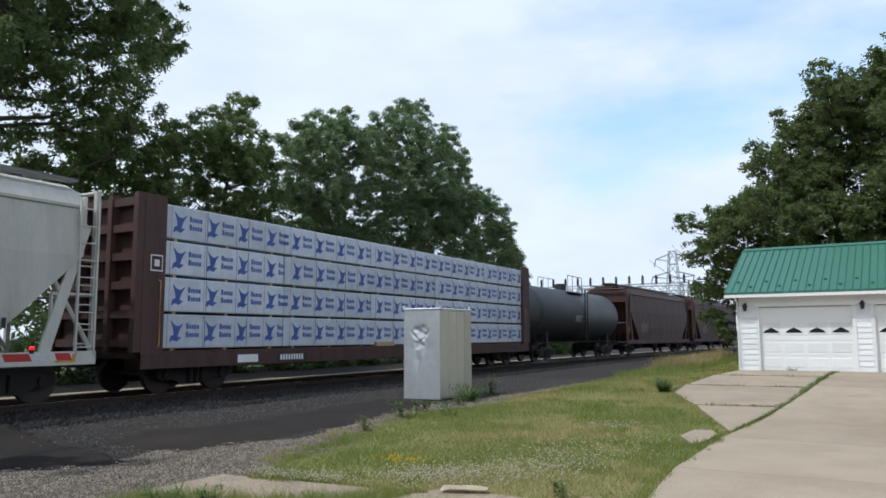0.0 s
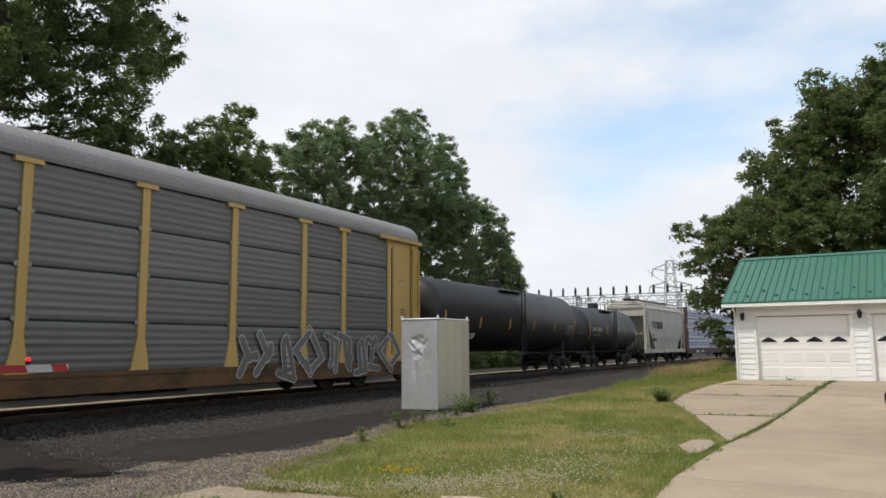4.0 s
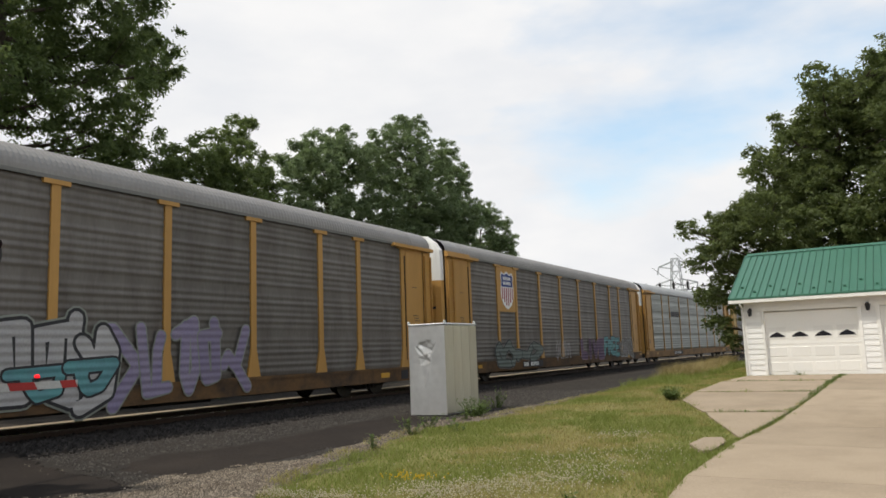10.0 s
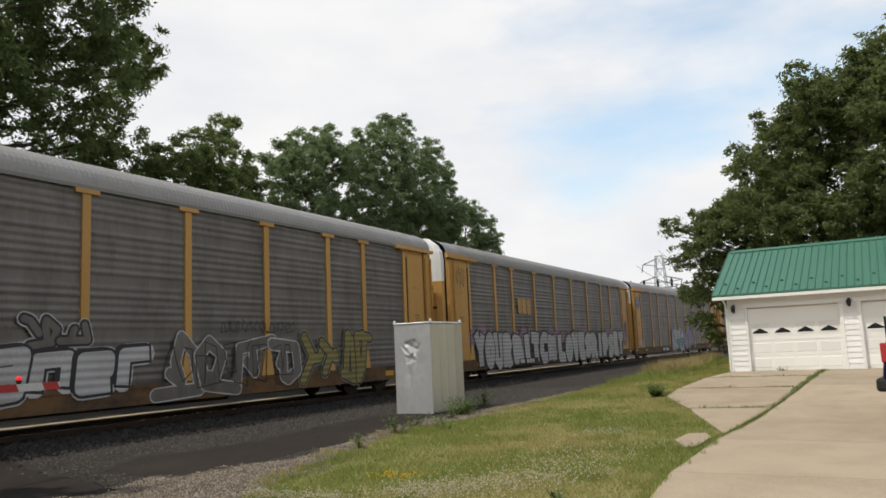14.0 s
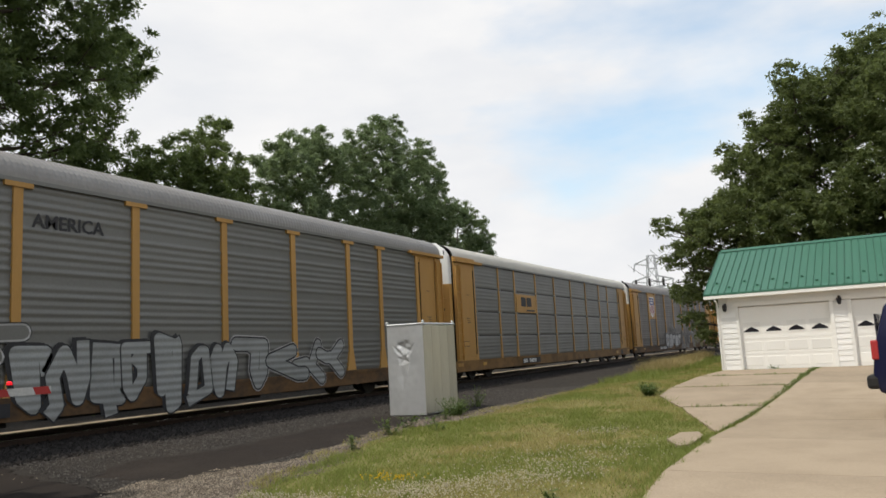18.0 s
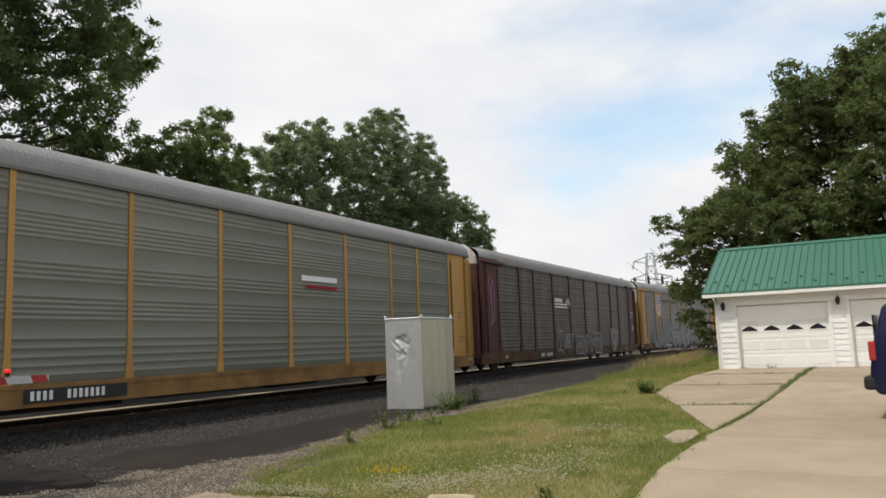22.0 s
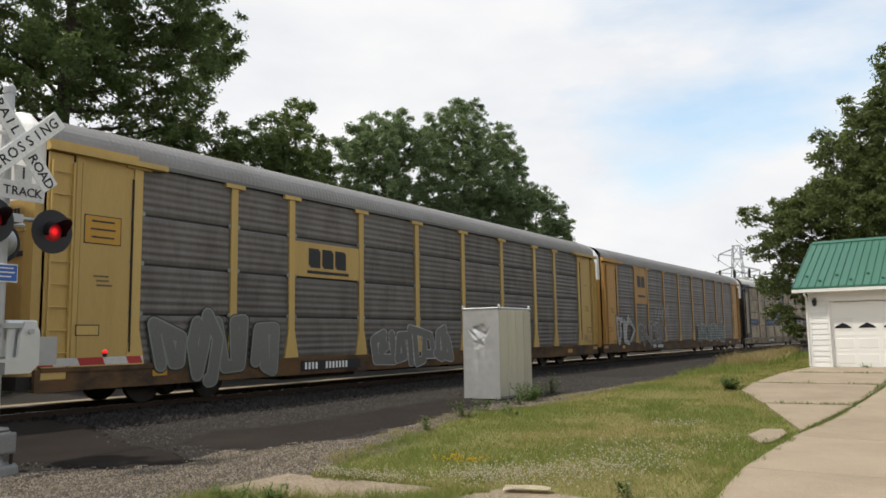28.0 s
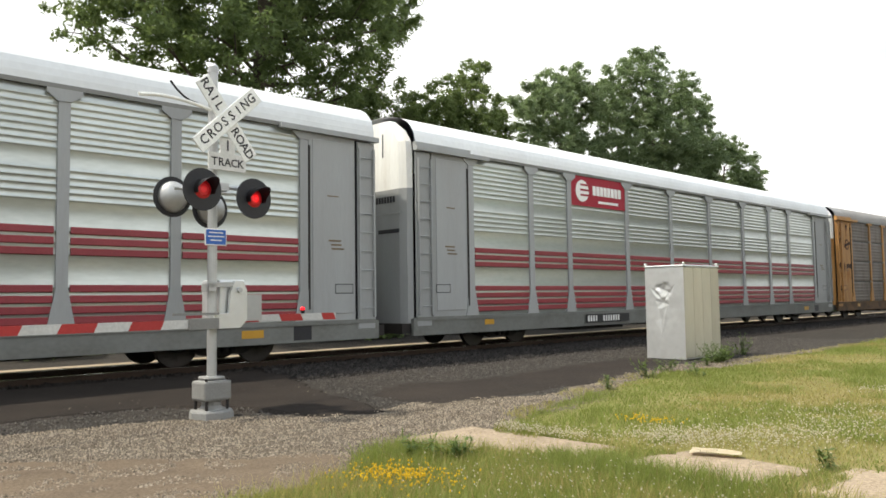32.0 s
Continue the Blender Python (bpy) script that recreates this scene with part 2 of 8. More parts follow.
RUST = (0.13, 0.06, 0.03)
DIRT = (0.10, 0.09, 0.075)
up = (3, 3, 0.35)      # streaks that run down a wall
M = {
    "yellow": surface("aged_yellow_paint", (0.46, 0.252, 0.068), 0.55, stain=(0.5, 0.35, (0.28, 0.15, 0.04)), grain=(14, 0.06), bump=0.05, stretch=up),
    "yellow_pale": surface("pale_yellow_paint", (0.50, 0.34, 0.11), 0.55, stain=(0.5, 0.35, (0.33, 0.20, 0.06)), grain=(14, 0.06), bump=0.05, stretch=up),
    "rust": surface("dark_rust", (0.045, 0.022, 0.016), 0.85, stain=(3, 0.6, (0.10, 0.04, 0.02)), grain=(30, 0.2), bump=0.3),
    "ruststain": surface("brown_rust_stain", (0.36, 0.17, 0.045), 0.75, stain=(3, 0.7, (0.24, 0.10, 0.035)), grain=(30, 0.2), bump=0.1),
    "yellow_rust": surface("rusty_yellow_paint", (0.44, 0.225, 0.072), 0.65, stain=(1.1, 0.75, (0.19, 0.085, 0.03)), grain=(14, 0.1), bump=0.1, stretch=up),
    # sill yellow carries both grime and the shade low on the car
    "sill_yellow": surface("grimy_shaded_yellow_sill_paint", (0.125, 0.066, 0.024), 0.75, stain=(1.8, 1.0, (0.024, 0.019, 0.016)), grain=(14, 0.1), bump=0.1, stretch=(0.7, 1, 1)),
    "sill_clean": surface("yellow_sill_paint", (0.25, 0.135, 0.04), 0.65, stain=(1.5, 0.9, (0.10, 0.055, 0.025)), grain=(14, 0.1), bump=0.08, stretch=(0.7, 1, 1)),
    "brown": surface("oxide_brown_paint", (0.085, 0.030, 0.024), 0.6, stain=(0.6, 0.4, (0.05, 0.03, 0.025)), grain=(14, 0.08), bump=0.05, stretch=up),
    "rackgrey": surface("grey_rack_paint", (0.30, 0.31, 0.312), 0.5, stain=(0.5, 0.3, (0.22, 0.21, 0.2)), grain=(14, 0.04), bump=0.04, stretch=up),
    "cream": surface("cream_rack_paint", (0.37, 0.30, 0.20), 0.65, stain=(1.1, 0.9, (0.115, 0.085, 0.058)), grain=(14, 0.1), bump=0.1, stretch=(1.0, 1.0, 0.9)),
    "blackpaint": surface("black_paint", (0.016, 0.016, 0.017), 0.5, stain=(1.0, 0.5, (0.05, 0.04, 0.035)), bump=0.05, stretch=up),
    "galv_dark": surface("weathered_galvanized_steel", (0.142, 0.130, 0.118), 0.5, 0.2, grain=(9, 0.10), stain=(0.9, 0.6, (0.066, 0.054, 0.045)), bump=0.06, rand=0.1, stretch=(2, 2, 0.6)),
    "galv_rust": surface("brown_weathered_steel", (0.128, 0.108, 0.092), 0.55, 0.15, grain=(9, 0.12), stain=(1.1, 0.7, (0.062, 0.043, 0.031)), bump=0.06, rand=0.12, stretch=(1.6, 1.6, 0.5)),
    "galv_mid": surface("grey_galvanized_steel", (0.157, 0.157, 0.148), 0.45, 0.3, grain=(18, 0.08), stain=(0.8, 0.4, (0.15, 0.145, 0.13)), bump=0.05, rand=0.1, stretch=(1.2, 1.2, 1.2)),
    "galv_light": surface("bright_galvanized_steel", (0.235, 0.255, 0.232), 0.36, 0.55, grain=(9, 0.06), stain=(0.9, 0.45, (0.185, 0.195, 0.175)), bump=0.03, rand=0.08, stretch=(0.8, 0.8, 2)),
    "galv_olive": surface("dull_olive_galvanized_steel", (0.20, 0.202, 0.168), 0.45, 0.25, grain=(9, 0.06), stain=(0.9, 0.45, (0.16, 0.158, 0.128)), bump=0.03, rand=0.08, stretch=(0.8, 0.8, 2)),
    "galv_silver": surface("new_galvanized_steel", (0.47, 0.50, 0.48), 0.32, 0.7, grain=(8, 0.06), stain=(0.8, 0.5, (0.33, 0.35, 0.33)), bump=0.0, rand=0.05, stretch=(0.6, 0.6, 2)),
    "roof_grey": surface("galvanized_roof", (0.235, 0.224, 0.212), 0.5, 0.2, grain=(10, 0.06), stain=(0.7, 0.4, (0.17, 0.158, 0.146)), bump=0.03),
    "roof_light": surface("bright_galvanized_roof", (0.40, 0.405, 0.40), 0.42, 0.3, grain=(10, 0.06), stain=(0.7, 0.4, (0.32, 0.32, 0.31)), bump=0.03),
    "roof_cream": surface("dull_white_roof_paint", (0.52, 0.49, 0.425), 0.5, 0.0, grain=(10, 0.05), stain=(0.9, 0.4, (0.36, 0.35, 0.33)), bump=0.03),
    "roof_white": surface("white_roof_paint", (0.72, 0.74, 0.75), 0.45, 0.0, grain=(10, 0.04), stain=(0.7, 0.3, (0.5, 0.5, 0.5)), bump=0.03),
    "endwhite": surface("white_end_paint", (0.74, 0.74, 0.72), 0.55, stain=(0.9, 0.35, (0.42, 0.36, 0.28)), grain=(14, 0.05), bump=0.04, stretch=up),
    "endrust": surface("rust_streaked_white_paint", (0.60, 0.57, 0.52), 0.6, stain=(1.3, 0.8, (0.16, 0.07, 0.045)), grain=(14, 0.08), bump=0.06, stretch=up),
    "redstripe": surface("dark_red_stripe_paint", (0.24, 0.035, 0.045), 0.45, stain=(0.8, 0.3, (0.14, 0.03, 0.035)), bump=0.03),
    "logored": surface("crimson_sign_panel", (0.30, 0.012, 0.03), 0.4, stain=(1, 0.15, (0.2, 0.01, 0.02)), bump=0.0),
    "logoblue": surface("dark_blue_emblem_paint", (0.02, 0.045, 0.20), 0.5, bump=0.0, stain=(2, 0.2, (0.05, 0.05, 0.12))),
    "white": surface("white_lettering_paint", (0.78, 0.78, 0.76), 0.55, bump=0.0, stain=(2, 0.25, (0.5, 0.48, 0.45))),
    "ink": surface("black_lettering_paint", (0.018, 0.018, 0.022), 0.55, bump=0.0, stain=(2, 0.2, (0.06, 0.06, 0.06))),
    "stencil": surface("faded_stencil_paint", (0.12, 0.085, 0.05), 0.7, bump=0.0, stain=(3, 0.5, (0.25, 0.16, 0.07))),
    "orange": surface("reflective_yellow_decal", (0.50, 0.27, 0.03), 0.4, bump=0.0, stain=(2, 0.3, (0.4, 0.2, 0.03))),
    "g_grey": surface("dull_grey_spray_paint", (0.265, 0.275, 0.27), 0.55, 0.1, bump=0.0, stain=(1.2, 0.6, (0.19, 0.195, 0.19)), waves=0.6),
    "g_silver": surface("silver_spray_paint", (0.40, 0.40, 0.40), 0.5, 0.2, bump=0.0, stain=(1.5, 0.4, (0.30, 0.30, 0.31)), waves=0.6),
    "g_white": surface("white_spray_paint", (0.38, 0.37, 0.365), 0.6, bump=0.0, stain=(1.5, 0.5, (0.27, 0.265, 0.26)), waves=0.6),
    "g_plum": surface("dark_plum_spray_paint", (0.10, 0.055, 0.12), 0.6, bump=0.0, stain=(1.5, 0.5, (0.13, 0.10, 0.12)), waves=0.6),
    "g_lilac": surface("lilac_spray_paint", (0.20, 0.17, 0.27), 0.6, bump=0.0, stain=(1.5, 0.5, (0.26, 0.235, 0.26)), waves=0.6),
    "g_pale": surface("pale_lilac_spray_paint", (0.40, 0.34, 0.38), 0.6, bump=0.0, stain=(1.5, 0.5, (0.30, 0.25, 0.22)), waves=0.6),
    "g_olive": surface("olive_spray_paint", (0.20, 0.17, 0.055), 0.6, bump=0.0, stain=(1.5, 0.5, (0.13, 0.115, 0.05)), waves=0.6),
    "g_blue": surface("faded_blue_stripe_paint", (0.05, 0.14, 0.27), 0.6, bump=0.0, stain=(1.5, 0.6, (0.07, 0.08, 0.11)), stretch=(0.6, 1, 3)),
    "g_teal": surface("teal_spray_paint", (0.10, 0.29, 0.30), 0.6, bump=0.0, stain=(1.5, 0.5, (0.10, 0.16, 0.22)), waves=0.6),
    "g_pink": surface("pink_spray_paint", (0.46, 0.22, 0.36), 0.6, bump=0.0, stain=(1.2, 0.6, (0.30, 0.18, 0.26)), waves=0.6),
    "g_haze": surface("faint_pink_overspray", (0.25, 0.145, 0.20), 0.6, bump=0.0, stain=(2.2, 1.0, (0.14, 0.125, 0.12)), waves=0.6),
    "g_green": surface("dull_green_spray_paint", (0.13, 0.16, 0.145), 0.6, bump=0.0, stain=(1.2, 0.5, (0.08, 0.09, 0.085)), waves=0.6),
    "steel": surface("dark_underframe_steel", (0.022, 0.020, 0.019), 0.75, 0.2, stain=(1.2, 0.6, (0.04, 0.03, 0.025)), bump=0.2),
    "wheel": surface("worn_wheel_steel", (0.05, 0.045, 0.042), 0.5, 0.5, stain=(2, 0.5, (0.05, 0.035, 0.03)), bump=0.1),
    "tank_black": surface("black_tank_paint", (0.012, 0.011, 0.011), 0.5, stain=(0.4, 0.55, (0.030, 0.025, 0.022)), grain=(10, 0.1), bump=0.03, stretch=(1, 1, 0.4)),
    "tank_grey": surface("dark_grey_tank_paint", (0.030, 0.032, 0.036), 0.5, stain=(0.4, 0.5, (0.04, 0.038, 0.036)), grain=(10, 0.1), bump=0.03, stretch=(1, 1, 0.4)),
    "hopper_grey": surface("dirty_light_grey_hopper_paint", (0.50, 0.485, 0.425), 0.6, stain=(0.7, 0.6, (0.33, 0.31, 0.26)), grain=(12, 0.06), bump=0.04, stretch=up),
    "hopper_brown": surface("brown_hopper_paint", (0.072, 0.033, 0.027), 0.65, stain=(1.2, 0.7, (0.035, 0.024, 0.021)), grain=(12, 0.08), bump=0.04, stretch=up),
    "wrap": surface("white_lumber_wrap", (0.52, 0.55, 0.60), 0.42, stain=(1.6, 0.55, (0.38, 0.40, 0.45)), grain=(5, 0.10), bump=0.5),
    "wrapseam": surface("dark_wrap_seam", (0.16, 0.17, 0.19), 0.6, bump=0.0),
    "wrapblue": surface("blue_wrap_print", (0.05, 0.09, 0.30), 0.45, bump=0.05, stain=(2, 0.2, (0.1, 0.14, 0.3))),
    "wood": surface("pale_timber", (0.42, 0.30, 0.17), 0.8, stain=(2, 0.4, (0.25, 0.16, 0.09)), stretch=(0.4, 4, 4)),
    "tie": surface("weathered_tie_timber", (0.035, 0.029, 0.025), 0.9, stain=(2, 0.5, (0.04, 0.035, 0.03)), stretch=(4, 0.5, 4), spec=0.06),
    "rail": surface("rusty_rail_steel", (0.055, 0.037, 0.028), 0.6, 0.5, stain=(2, 0.4, (0.07, 0.04, 0.03))),
    "railtop": surface("polished_railhead", (0.5, 0.49, 0.47), 0.25, 0.9, stain=(2, 0.2, (0.3, 0.28, 0.26)), bump=0.02),
    "asphalt": surface("old_asphalt", (0.0255, 0.0213, 0.0187), 0.92, grain=(70, 0.35), stain=(0.9, 0.7, (0.044, 0.036, 0.030)), bump=0.5, spec=0.06),
    "gravel": surface("grey_gravel_ground", (0.037, 0.033, 0.029), 0.95, grain=(60, 0.42), stain=(0.6, 0.6, (0.062, 0.052, 0.043)), bump=0.9, spec=0.06),
    "ballast": surface("dark_ballast_ground", (0.018, 0.0155, 0.014), 0.95, grain=(40, 0.4), stain=(0.5, 0.5, (0.036, 0.030, 0.026)), bump=1.0, spec=0.06),
    "palegravel": surface("pale_gravel_ground", (0.105, 0.088, 0.068), 0.95, grain=(65, 0.42), stain=(0.7, 0.7, (0.105, 0.085, 0.064)), bump=0.9, spec=0.06),
    "stone": surface("gravel_stones", (0.160, 0.132, 0.102), 0.9, grain=(40, 0.15), stain=(3, 0.6, (0.24, 0.208, 0.17)), rand=0.65, island=True, bump=0.2, spec=0.06),
    "greystone": surface("grey_gravel_stones", (0.066, 0.060, 0.054), 0.9, grain=(40, 0.15), stain=(3, 0.5, (0.06, 0.055, 0.05)), rand=0.6, island=True, bump=0.2, spec=0.06),
    "darkstone": surface("ballast_stones", (0.028, 0.0255, 0.024), 0.9, grain=(30, 0.15), stain=(3, 0.4, (0.05, 0.045, 0.042)), rand=0.5, island=True, bump=0.2, spec=0.06),
    "concrete": surface("old_driveway_concrete", (0.335, 0.268, 0.195), 0.85, grain=(50, 0.12), stain=(0.8, 0.65, (0.235, 0.186, 0.135)), bump=0.25, spec=0.06),
    "slabstone": surface("dirty_walk_concrete", (0.30, 0.238, 0.172), 0.9, grain=(28, 0.3), stain=(1.6, 0.8, (0.19, 0.148, 0.105)), bump=0.4, spec=0.06),
    "soil": surface("dry_soil", (0.135, 0.103, 0.074), 0.95, grain=(40, 0.3), stain=(1.2, 0.8, (0.085, 0.066, 0.05)), bump=0.8, spec=0.06),
    "turf": surface("turf_base", (0.165, 0.16, 0.055), 0.95, grain=(35, 0.3), stain=(0.45, 0.9, (0.24, 0.19, 0.092)), bump=0.8, spec=0.06),
    "farground": surface("far_grassland", (0.10, 0.12, 0.045), 0.95, grain=(3, 0.2), stain=(0.05, 0.6, (0.16, 0.15, 0.07)), bump=0.3, spec=0.06),
    "siding": surface("white_vinyl_siding", (0.80, 0.80, 0.785), 0.5, grain=(20, 0.02), stain=(0.7, 0.12, (0.62, 0.60, 0.54)), bump=0.03),
    "doorwhite": surface("cream_white_door_paint", (0.80, 0.795, 0.765), 0.45, grain=(20, 0.02), stain=(0.9, 0.12, (0.66, 0.63, 0.56)), bump=0.02),
    "greenroof": surface("green_metal_roof", (0.042, 0.135, 0.088), 0.4, 0.1, grain=(15, 0.05), stain=(0.6, 0.35, (0.07, 0.165, 0.118)), bump=0.03),
    "darkglass": surface("dark_window_glass", (0.02, 0.02, 0.025), 0.1, bump=0.0, stain=(1, 0.1, (0.04, 0.04, 0.05))),
    "alu": surface("dented_aluminium_sheet", (0.70, 0.71, 0.71), 0.34, 0.65, grain=(6, 0.04), stain=(1.2, 0.4, (0.48, 0.48, 0.47)), bump=0.08),
    "alubeige": surface("weathered_aluminium_side", (0.50, 0.47, 0.38), 0.5, 0.35, grain=(10, 0.05), stain=(0.9, 0.4, (0.38, 0.34, 0.26)), bump=0.08, stretch=up),
    "mast": surface("galvanized_mast", (0.42, 0.425, 0.425), 0.45, 0.5, grain=(12, 0.06), stain=(1.5, 0.3, (0.4, 0.4, 0.4)), bump=0.05),
    "footing": surface("grey_cast_footing", (0.22, 0.22, 0.212), 0.8, grain=(40, 0.12), stain=(3, 0.5, (0.20, 0.19, 0.18)), bump=0.3),
    "signwhite": surface("white_reflective_sign", (0.80, 0.80, 0.78), 0.45, bump=0.0, stain=(2, 0.12, (0.65, 0.64, 0.6))),
    "signworn": surface("worn_white_sign", (0.56, 0.55, 0.53), 0.5, bump=0.03, stain=(5, 0.4, (0.42, 0.41, 0.39))),
    "lamp_mid": surface("half_lit_red_lens", (0.5, 0.01, 0.013), 0.3, bump=0.0, stain=(1, 0.0, (0.4, 0, 0)), glow=0.5),
    "lamp_low": surface("faintly_lit_red_lens", (0.3, 0.01, 0.012), 0.3, bump=0.0, stain=(1, 0.0, (0.3, 0, 0)), glow=0.33),
    "sill_grey": surface("grimy_grey_sill_paint", (0.165, 0.170, 0.160), 0.65, stain=(1.4, 0.8, (0.115, 0.112, 0.098)), grain=(14, 0.1), bump=0.08, stretch=(0.7, 1, 1)),
    "paper": surface("stained_pale_paper", (0.62, 0.54, 0.40), 0.8, bump=0.1, stain=(6, 0.5, (0.45, 0.36, 0.22))),
    "signblue": surface("blue_sign", (0.03, 0.12, 0.45), 0.4, bump=0.0, stain=(2, 0.1, (0.05, 0.15, 0.4))),
    "armwhite": surface("dull_white_gate_tape", (0.52, 0.52, 0.51), 0.5, bump=0.0, stain=(2, 0.4, (0.36, 0.35, 0.33))),
    "cream_dirty": surface("stained_cream_sill_paint", (0.27, 0.215, 0.14), 0.75, grain=(12, 0.12), stain=(1.3, 1.0, (0.035, 0.029, 0.025)), bump=0.1),
    "armred": surface("red_gate_tape", (0.36, 0.03, 0.03), 0.4, bump=0.0, stain=(2, 0.2, (0.35, 0.03, 0.03))),
    "lamp_small": surface("small_red_lamp", (0.75, 0.01, 0.02), 0.3, bump=0.0, stain=(1, 0.0, (1, 0, 0)), glow=0.9),
    "lamp_on": surface("lit_red_lens", (0.85, 0.01, 0.015), 0.3, bump=0.0, stain=(1, 0.0, (1, 0, 0)), glow=0.95),
    "lamp_rim": surface("dark_red_lens", (0.22, 0.008, 0.01), 0.25, bump=0.0, stain=(1, 0.0, (0.3, 0, 0)), glow=0.25),
    "lamp_dim": surface("dim_red_lens", (0.45, 0.012, 0.015), 0.3, bump=0.0, stain=(1, 0.0, (0.3, 0, 0)), glow=0.4),
    "suvblue": surface("dark_blue_car_paint", (0.012, 0.014, 0.045), 0.2, 0.2, bump=0.0, stain=(1, 0.1, (0.02, 0.02, 0.05))),
    "rubber": surface("black_rubber", (0.015, 0.015, 0.015), 0.8, bump=0.1),
    "chrome": surface("bright_bumper_metal", (0.6, 0.6, 0.6), 0.2, 0.9, bump=0.0),
    "bark": surface("grey_brown_bark", (0.075, 0.06, 0.045), 0.9, grain=(12, 0.25), stretch=(4, 4, 1), bump=0.8),
    "leaf": leafy("deep_green_leaves", (0.100, 0.138, 0.058), (0.19, 0.25, 0.08)),
    "leaf_b": leafy("grey_green_leaves", (0.155, 0.198, 0.108), (0.20, 0.27, 0.11)),
    "leaf_d": leafy("dark_olive_leaves", (0.106, 0.134, 0.053), (0.175, 0.215, 0.066)),
    "leaf_c": leafy("mid_green_leaves", (0.106, 0.142, 0.056), (0.18, 0.235, 0.07)),
    "leaf_far": surface("far_foliage", (0.075, 0.095, 0.045), 0.9, grain=(0.9, 0.4), stain=(0.25, 0.7, (0.04, 0.055, 0.025)), bump=0.8, spec=0.05),
    "grass": leafy("grass_blades", (0.205, 0.242, 0.068), (0.23, 0.27, 0.055), 0.35),
    "grass_mid": leafy("yellow_green_grass_blades", (0.345, 0.31, 0.108), (0.29, 0.27, 0.083), 0.3),
    "grass_dry": leafy("dry_grass_blades", (0.42, 0.34, 0.165), (0.30, 0.24, 0.10), 0.3),
    "weed": leafy("weed_leaves", (0.115, 0.165, 0.05), (0.14, 0.19, 0.045), 0.35),
    "clover": leafy("white_clover_flowers", (0.64, 0.56, 0.40), (0.4, 0.4, 0.35), 0.15),
    "buttercup": leafy("yellow_flowers", (0.75, 0.50, 0.02), (0.5, 0.35, 0.02), 0.15),
}


# ---- building helpers ----
def thing(name, label, category, at=(0, 0, 0), turn=0, group="", kind=""):
    ob = new(name)
    ob.matrix_basis = pose(*at, 0, 0, turn)
    return tagged(ob, label, category, group, kind)


def mesh_of(name, bm, mat, smooth=False):
    me = bpy.data.meshes.new(name)
    bm.normal_update()
    bm.to_mesh(me)
    bm.free()
    me.materials.append(M[mat])
    if smooth:
        for p in me.polygons:
            p.use_smooth = True
    return me


def part(name, bm, mat, parent, label="", at=None, smooth=False):
    """Links a bmesh, or a mesh that is already made, as one part of its parent."""
    me = bm if isinstance(bm, bpy.types.Mesh) else mesh_of(name, bm, mat, smooth)
    ob = new(name, me)
    ob.parent = parent
    if at is not None:
        ob.matrix_basis = at if isinstance(at, Matrix) else Matrix.Translation(at)
    return tagged(ob, label)


def slab(bm, x0, x1, y0, y1, z0, z1):
    v = [bm.verts.new(p) for p in ((x0, y0, z0), (x1, y0, z0), (x1, y1, z0), (x0, y1, z0), (x0, y0, z1), (x1, y0, z1), (x1, y1, z1), (x0, y1, z1))]
    for f in ((3, 2, 1, 0), (4, 5, 6, 7), (0, 1, 5, 4), (1, 2, 6, 5), (2, 3, 7, 6), (3, 0, 4, 7)):
        bm.faces.new([v[i] for i in f])
    return bm


def B(*boxes):
    bm = bmesh.new()
    for b in boxes:
        slab(bm, *b)
    return bm


def bevelled(x0, x1, y0, y1, z0, z1, r, seg=2):
    bm = B((x0, x1, y0, y1, z0, z1))
    bmesh.ops.bevel(bm, geom=bm.edges[:], offset=r, segments=seg, affect="EDGES", profile=0.5)
    return bm


def rod(bm, p, q, r, n=8, r2=None, caps=True):
    p, q = Vector(p), Vector(q)
    r2 = r if r2 is None else r2
    turn = (q - p).to_track_quat("Z", "Y")
    rings = []
    for c, rr in ((p, r), (q, r2)):
        rings.append([bm.verts.new(c + turn @ Vector((rr * math.cos(2 * math.pi * i / n), rr * math.sin(2 * math.pi * i / n), 0))) for i in range(n)])
    for i in range(n):
        bm.faces.new((rings[0][i], rings[0][(i + 1) % n], rings[1][(i + 1) % n], rings[1][i]))
    if caps:
        bm.faces.new(rings[0][::-1])
        bm.faces.new(rings[1])
    return bm


def tube(bm, pts, r, n=6):
    """One bent round bar through its points."""
    pts = [Vector(p) for p in pts]
    last = None
    for i, p in enumerate(pts):
        d = (pts[min(i + 1, len(pts) - 1)] - pts[max(i - 1, 0)]).normalized()
        turn = d.to_track_quat("Z", "Y")
        ring = [bm.verts.new(p + turn @ Vector((r * math.cos(2 * math.pi * k / n), r * math.sin(2 * math.pi * k / n), 0))) for k in range(n)]
        if last:
            for k in range(n):
                bm.faces.new((last[k], last[(k + 1) % n], ring[(k + 1) % n], ring[k]))
        else:
            bm.faces.new(ring[::-1])
        last = ring
    bm.faces.new(last)
    return bm


